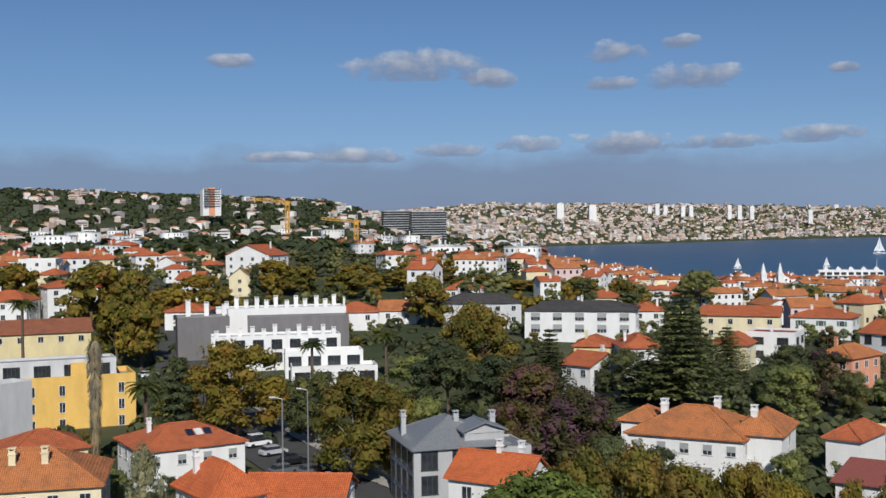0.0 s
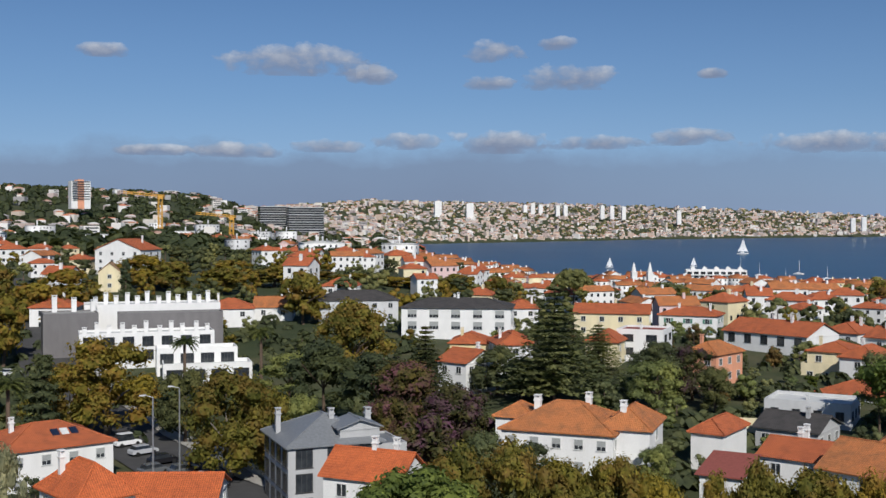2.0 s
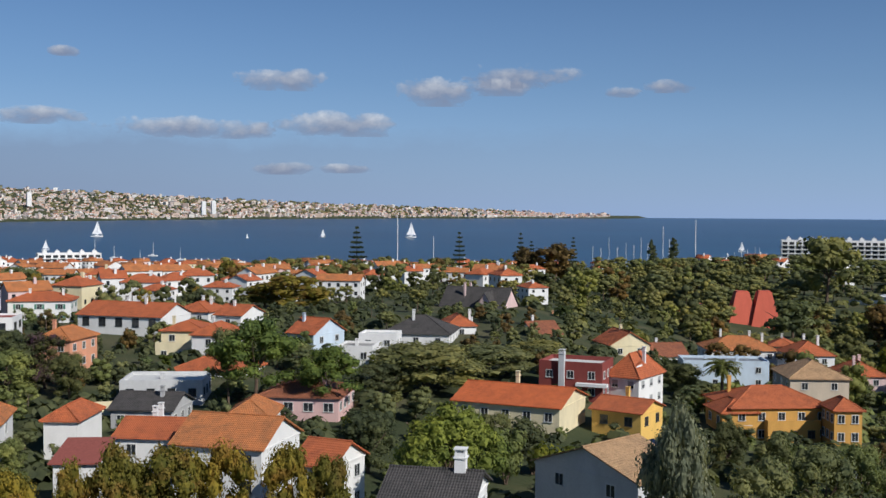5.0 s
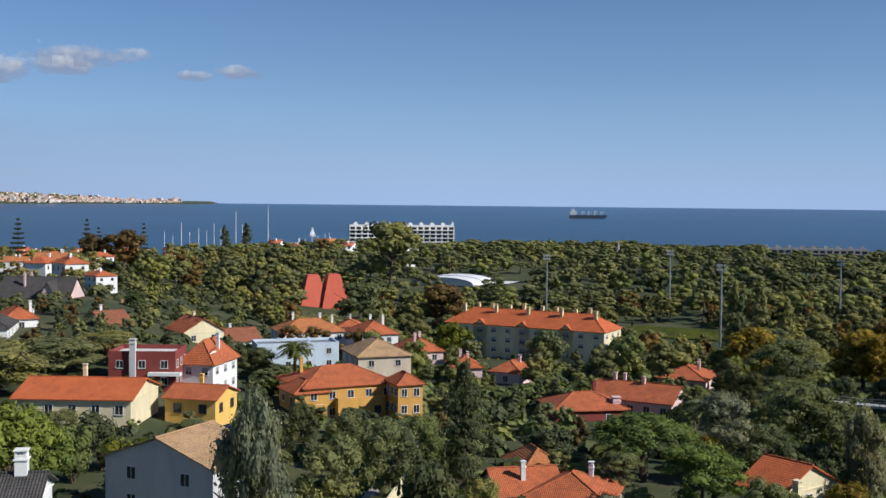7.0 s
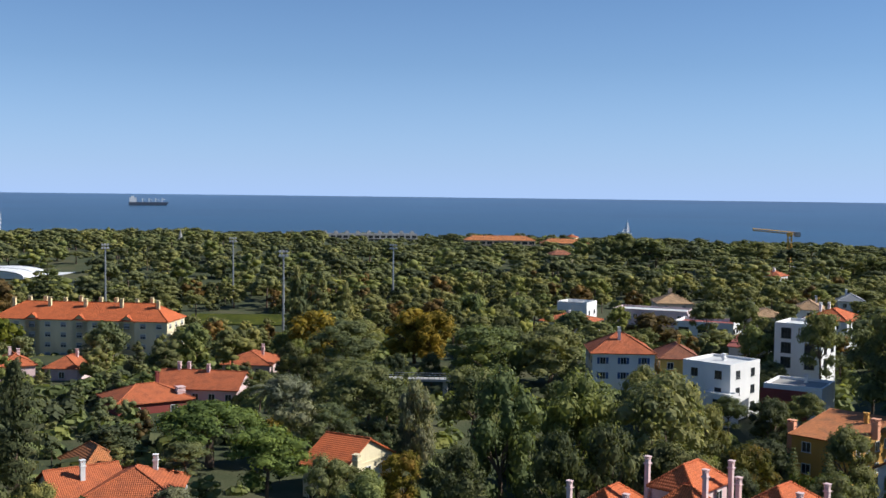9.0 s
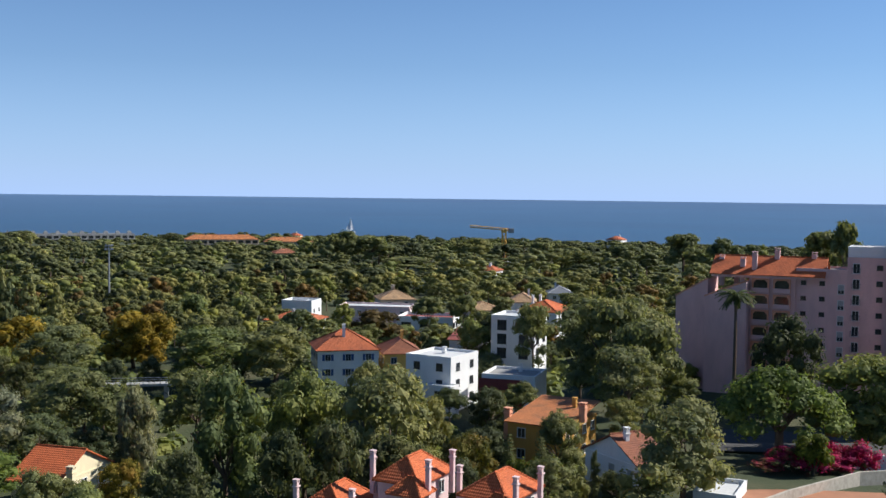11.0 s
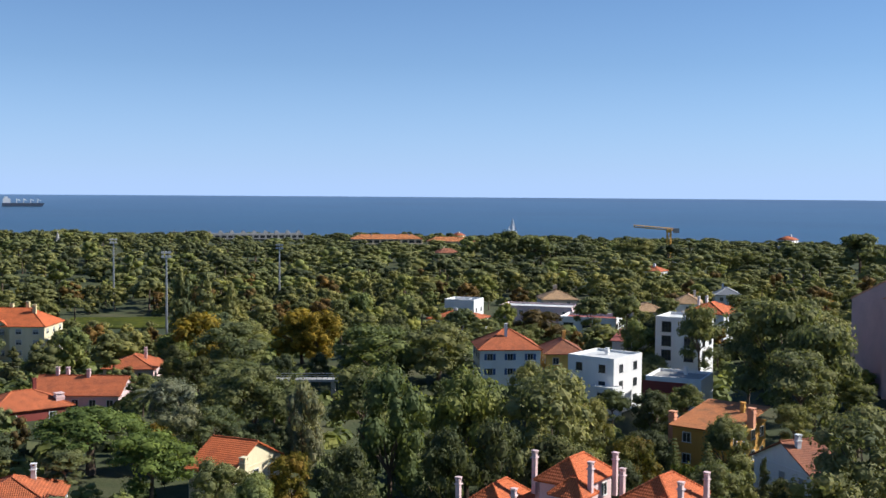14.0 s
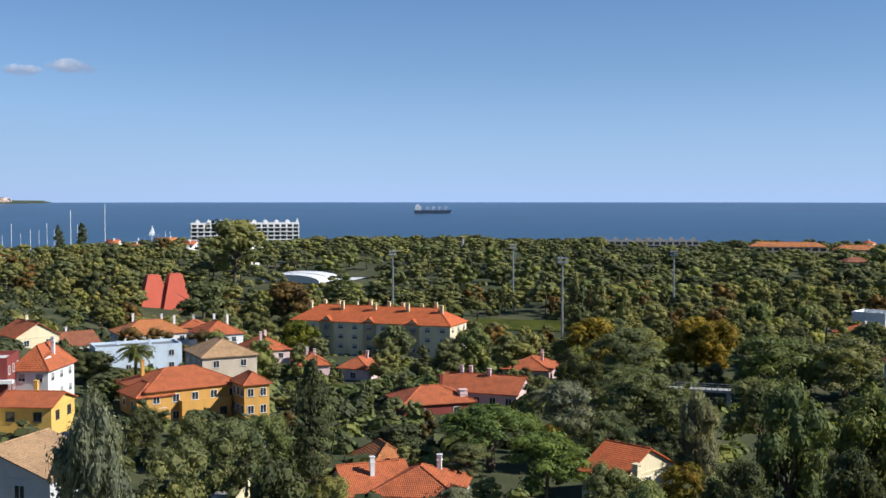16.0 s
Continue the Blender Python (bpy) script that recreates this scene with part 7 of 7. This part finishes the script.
# ---- trees between ----
def put_trees(count, b0, b1, r0, r1, kinds, h0, h1, seed, where):
    rng = random.Random(seed)
    made = tries = 0
    while made < count and tries < count * 10:
        tries += 1
        b, r = rng.uniform(b0, b1), math.sqrt(rng.uniform(r0 * r0, r1 * r1))
        if r > steps(b, NEAR_SHORE) - 40:
            continue
        x, y = spot(b, r)
        if not free(x, y, 2.2):
            continue
        kind, mat, word = rng.choice(kinds)
        h = rng.uniform(h0, h1)
        tree(kind, b, r, ground_z(x, y) + h, h * {"round": 0.85, "pine": 0.9, "column": 0.32, "conifer": 0.6, "umbrella": 1.1, "bush": 1.2}[kind], mat, "%s tree %s" % (word, where), group="trees " + where)
        made += 1


PINES = (("pine", F_PINE, "dark green pine"), ("pine", F_PINE, "full crowned pine"), ("round", F_DARK, "dark evergreen"), ("pine", F_OLIVE, "olive green pine"), ("umbrella", F_PINE, "umbrella pine"), ("round", F_GREEN, "green broadleaf"))
MIXED = (("round", F_DARK, "dark evergreen"), ("round", F_OLIVE, "olive green"), ("round", F_AUTUMN, "brown autumn"), ("pine", F_PINE, "green pine"), ("round", F_GREEN, "green broadleaf"), ("column", F_DARK, "slim dark cypress"))
put_trees(40, 62, 112, 230, 330, PINES, 7, 12, 22, "on the wooded slope")
put_trees(55, 74, 112, 112, 240, PINES + MIXED, 5, 9, 23, "in the wooded gully")
PINE_WOOD = (("pine", F_PINE), ("pine", F_PINE), ("pine", F_OLIVE), ("umbrella", F_PINE), ("umbrella", F_PINE), ("umbrella", F_DARK), ("round", F_DARK), ("round", F_PINE), ("round", F_GREEN))
SLOPE_WOOD = (("pine", F_PINE), ("pine", F_OLIVE), ("round", F_DARK), ("round", F_OLIVE), ("round", F_GREEN), ("umbrella", F_PINE), ("column", F_DARK), ("round", F_RUST))
STREET_WOOD = (("round", F_AUTUMN), ("round", F_AUTUMN), ("round", F_OLIVE), ("pine", F_DARK), ("round", F_DARK), ("umbrella", F_PINE))


def headland_tree(rng, b):
    r = math.sqrt(rng.uniform(430 ** 2, 1080 ** 2))
    if r > 640:
        return r, rng.uniform(4.5, 8) + (2.5 if b < 72 else 0), rng.uniform(10, 17)
    return r, rng.choice((7, 8, 9, 10, 11, 13)), rng.uniform(11, 18)


def slope_tree(rng, b):
    r = math.sqrt(rng.uniform(235 ** 2, 470 ** 2))
    h = rng.uniform(3, 5) if 89 < b < 107 and r < 350 else rng.uniform(5.5, 10)
    return r, h, h * rng.uniform(0.85, 1.3)


def villa_tree(rng, b):
    r = math.sqrt(rng.uniform(300 ** 2, 760 ** 2))
    h = rng.uniform(4, 7) if r < 430 else rng.uniform(7, 12)
    return r, h, h * rng.uniform(0.8, 1.3)


def town_tree(rng, b):
    h = rng.uniform(6, 9.5)
    return rng.uniform(290, 620), h, h * rng.uniform(0.8, 1.2)


def garden_tree(rng, b):
    h = rng.uniform(2.4, 5.2)
    return math.sqrt(rng.uniform(135 ** 2, 300 ** 2)), h, h * rng.uniform(0.75, 1.2)


woods("headland_woods", 1700, 50, 128, headland_tree, PINE_WOOD, "dense pine woods with rounded crowns on the headland by the sea", 13)
woods("slope_woods", 640, 52, 126, slope_tree, SLOPE_WOOD, "mixed olive green woods behind the villas", 16, True)
woods("villa_woods", 330, 27, 56, villa_tree, SLOPE_WOOD, "dark mixed trees between the villas and the shore", 24)
woods("street_woods", 190, -27, 28, town_tree, STREET_WOOD, "brown and green street trees between the roofs", 26)
woods("garden_woods", 260, 8, 76, garden_tree, SLOPE_WOOD, "dense garden trees between the houses", 31, True, 1.6)
woods("garden_woods", 90, -26, 8, garden_tree, STREET_WOOD, "dense garden trees between the street houses", 32, True, 1.6)

SHRUBS = (("bush", F_GREEN), ("bush", F_OLIVE), ("round", F_DARK), ("bush", F_HEDGE), ("round", F_GREEN), ("bush", F_DARK))


def shrub(rng, b):
    h = rng.uniform(1.6, 3.8)
    return math.sqrt(rng.uniform(106 ** 2, 215 ** 2)), h, h * rng.uniform(0.9, 1.5)


woods("garden_shrubs", 240, -24, 82, shrub, SHRUBS, "low green garden shrubs and hedges between the near houses", 33, True, 1.2)

# ---- clouds and haze painted on glowing sheets far behind everything ----
HAZE_BLUE, BANK_GREY = (0.325, 0.47, 0.755, 1), (0.215, 0.265, 0.37, 1)


def cloud_material(name, haze):
    m = bpy.data.materials.new(name)
    m.use_nodes = True
    nt = m.node_tree
    nt.nodes.clear()
    out = nt.nodes.new("ShaderNodeOutputMaterial")
    mixer = nt.nodes.new("ShaderNodeMixShader")
    clear = nt.nodes.new("ShaderNodeBsdfTransparent")
    glow = nt.nodes.new("ShaderNodeEmission")
    uv = nt.nodes.new("ShaderNodeUVMap")
    sep = nt.nodes.new("ShaderNodeSeparateXYZ")
    nt.links.new(uv.outputs[0], sep.inputs[0])
    if haze:
        # haze painted as a glow, strongest at the horizon and fading upwards
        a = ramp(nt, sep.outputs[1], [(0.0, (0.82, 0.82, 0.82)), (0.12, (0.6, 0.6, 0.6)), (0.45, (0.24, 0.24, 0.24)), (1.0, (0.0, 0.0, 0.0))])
        if haze == 2:
            edge = nt.nodes.new("ShaderNodeMath")
            edge.operation = "MULTIPLY_ADD"
            edge.inputs[1].default_value = -0.5
            nt.links.new(noise_tex(nt, 0.0022, detail=5, stretch=(1, 1, 1.5)), edge.inputs[0])
            nt.links.new(sep.outputs[1], edge.inputs[2])
            up = ramp(nt, edge.outputs[0], [(0.0, (0.85, 0.85, 0.85)), (0.4, (0.72, 0.72, 0.72)), (0.6, (0, 0, 0))])
            a = mix(nt, "MULTIPLY", 1.0, up, ramp(nt, sep.outputs[0], [(0.0, (0.8, 0.8, 0.8)), (0.55, (1, 1, 1)), (0.85, (0.25, 0.25, 0.25)), (1.0, (0, 0, 0))]))
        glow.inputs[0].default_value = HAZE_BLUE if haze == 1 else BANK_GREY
    else:
        # flat base, puffed top: an oval in the sheet, torn by noise at two sizes
        def math_node(kind, p, q, r=None):
            n = nt.nodes.new("ShaderNodeMath")
            n.operation = kind
            for k, v in enumerate((p, q, r)):
                if v is None:
                    continue
                if isinstance(v, (int, float)):
                    n.inputs[k].default_value = v
                else:
                    nt.links.new(v, n.inputs[k])
            return n.outputs[0]
        across = math_node("MULTIPLY_ADD", sep.outputs[0], 2.0, -1.0)
        rise = math_node("MULTIPLY_ADD", sep.outputs[1], 1.7, -0.62)
        oval = math_node("SUBTRACT", 1.0, math_node("ADD", math_node("MULTIPLY", across, across), math_node("MULTIPLY", rise, rise)))
        puffs = noise_tex(nt, 0.011, detail=6, rough=0.55, stretch=(1, 1, 1.5))
        torn = noise_tex(nt, 0.0042, detail=3, stretch=(1, 1, 2.2))
        body = math_node("ADD", math_node("MULTIPLY_ADD", puffs, 1.5, -0.82), math_node("MULTIPLY_ADD", torn, 1.2, -0.68))
        full = math_node("ADD", math_node("MULTIPLY_ADD", oval, 0.95, -0.04), body)
        a = ramp(nt, full, [(0.18, (0, 0, 0)), (0.42, (0.5, 0.5, 0.5)), (0.8, (0.85, 0.85, 0.85))])
        # cloud shading painted into the glow: bright tops, grey undersides
        light = math_node("ADD", math_node("MULTIPLY", sep.outputs[1], 0.75), math_node("MULTIPLY_ADD", puffs, 0.9, -0.3))
        nt.links.new(ramp(nt, light, [(0.3, (0.24, 0.275, 0.37)), (0.55, (0.40, 0.42, 0.48)), (0.85, (0.66, 0.67, 0.69))]), glow.inputs[0])
    nt.links.new(a, mixer.inputs[0])
    nt.links.new(clear.outputs[0], mixer.inputs[1])
    nt.links.new(glow.outputs[0], mixer.inputs[2])
    nt.links.new(mixer.outputs[0], out.inputs[0])
    return m


def sky_sheet(name, b0, b1, e0, e1, r, mat, label):
    n = max(2, int((b1 - b0) / 1.5))
    bm = bmesh.new()
    layer = bm.loops.layers.uv.verify()
    z0, z1 = EYE_Z + r * math.tan(radians(e0)), EYE_Z + r * math.tan(radians(e1))
    rows = [[bm.verts.new((*spot(b0 + (b1 - b0) * i / n, r), z)) for i in range(n + 1)] for z in (z0, z1)]
    for i in range(n):
        f = bm.faces.new((rows[0][i], rows[0][i + 1], rows[1][i + 1], rows[1][i]))
        for l, uvc in zip(f.loops, ((i / n, 0), ((i + 1) / n, 0), ((i + 1) / n, 1), (i / n, 1))):
            l[layer].uv = uvc
    return link(name, bm, mat, label, "sky", "structure")


HAZE, BANK, CLOUD = cloud_material("painted_haze", 1), cloud_material("cloud_bank", 2), cloud_material("cloud", 0)
# glowing sheet that paints haze and a bluer tint over the low sky
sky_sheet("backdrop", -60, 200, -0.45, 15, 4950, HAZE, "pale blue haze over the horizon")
sky_sheet("backdrop_bank", -60, 62, -0.3, 5.2, 4930, BANK, "grey bank of cloud lying over the far coast")


def cloud(b, e, w, h):
    sky_sheet("backdrop_cloud", b - w / 2, b + w / 2, e - h / 2, e + h / 2, 4900, CLOUD, "soft grey and white cloud in the blue sky")


cloud(-0.9, 8.85, 10.0, 2.1)
cloud(2.55, 8.05, 3.2, 1.3)
cloud(-10.8, 8.9, 3.4, 0.9)
cloud(9.1, 9.25, 4.2, 1.4)
cloud(12.3, 9.6, 3.0, 0.9)
cloud(8.9, 7.65, 3.4, 1.0)
cloud(12.9, 7.95, 6.6, 1.7)
cloud(20.3, 7.9, 2.0, 0.7)
cloud(31.0, 6.95, 6.0, 1.5)
cloud(38.9, 6.45, 5.2, 1.9)
cloud(42.2, 6.6, 5.0, 1.1)
cloud(43.4, 7.25, 7.6, 1.6)
cloud(48.6, 6.3, 2.6, 0.7)
cloud(51.1, 6.6, 3.4, 0.9)
cloud(-8.4, 4.0, 5.0, 0.7)
cloud(-4.0, 4.1, 7.0, 1.0)
cloud(0.2, 4.35, 5.5, 0.9)
cloud(4.6, 4.6, 5.0, 1.1)
cloud(9.2, 4.65, 7.0, 1.6)
cloud(14.2, 4.5, 8.0, 0.9)
cloud(19.0, 4.75, 5.5, 1.1)
cloud(26.4, 4.35, 12.0, 1.3)
cloud(33.6, 4.7, 8.5, 1.6)
cloud(31.2, 2.3, 4.0, 0.8)
cloud(34.2, 2.3, 4.0, 0.6)
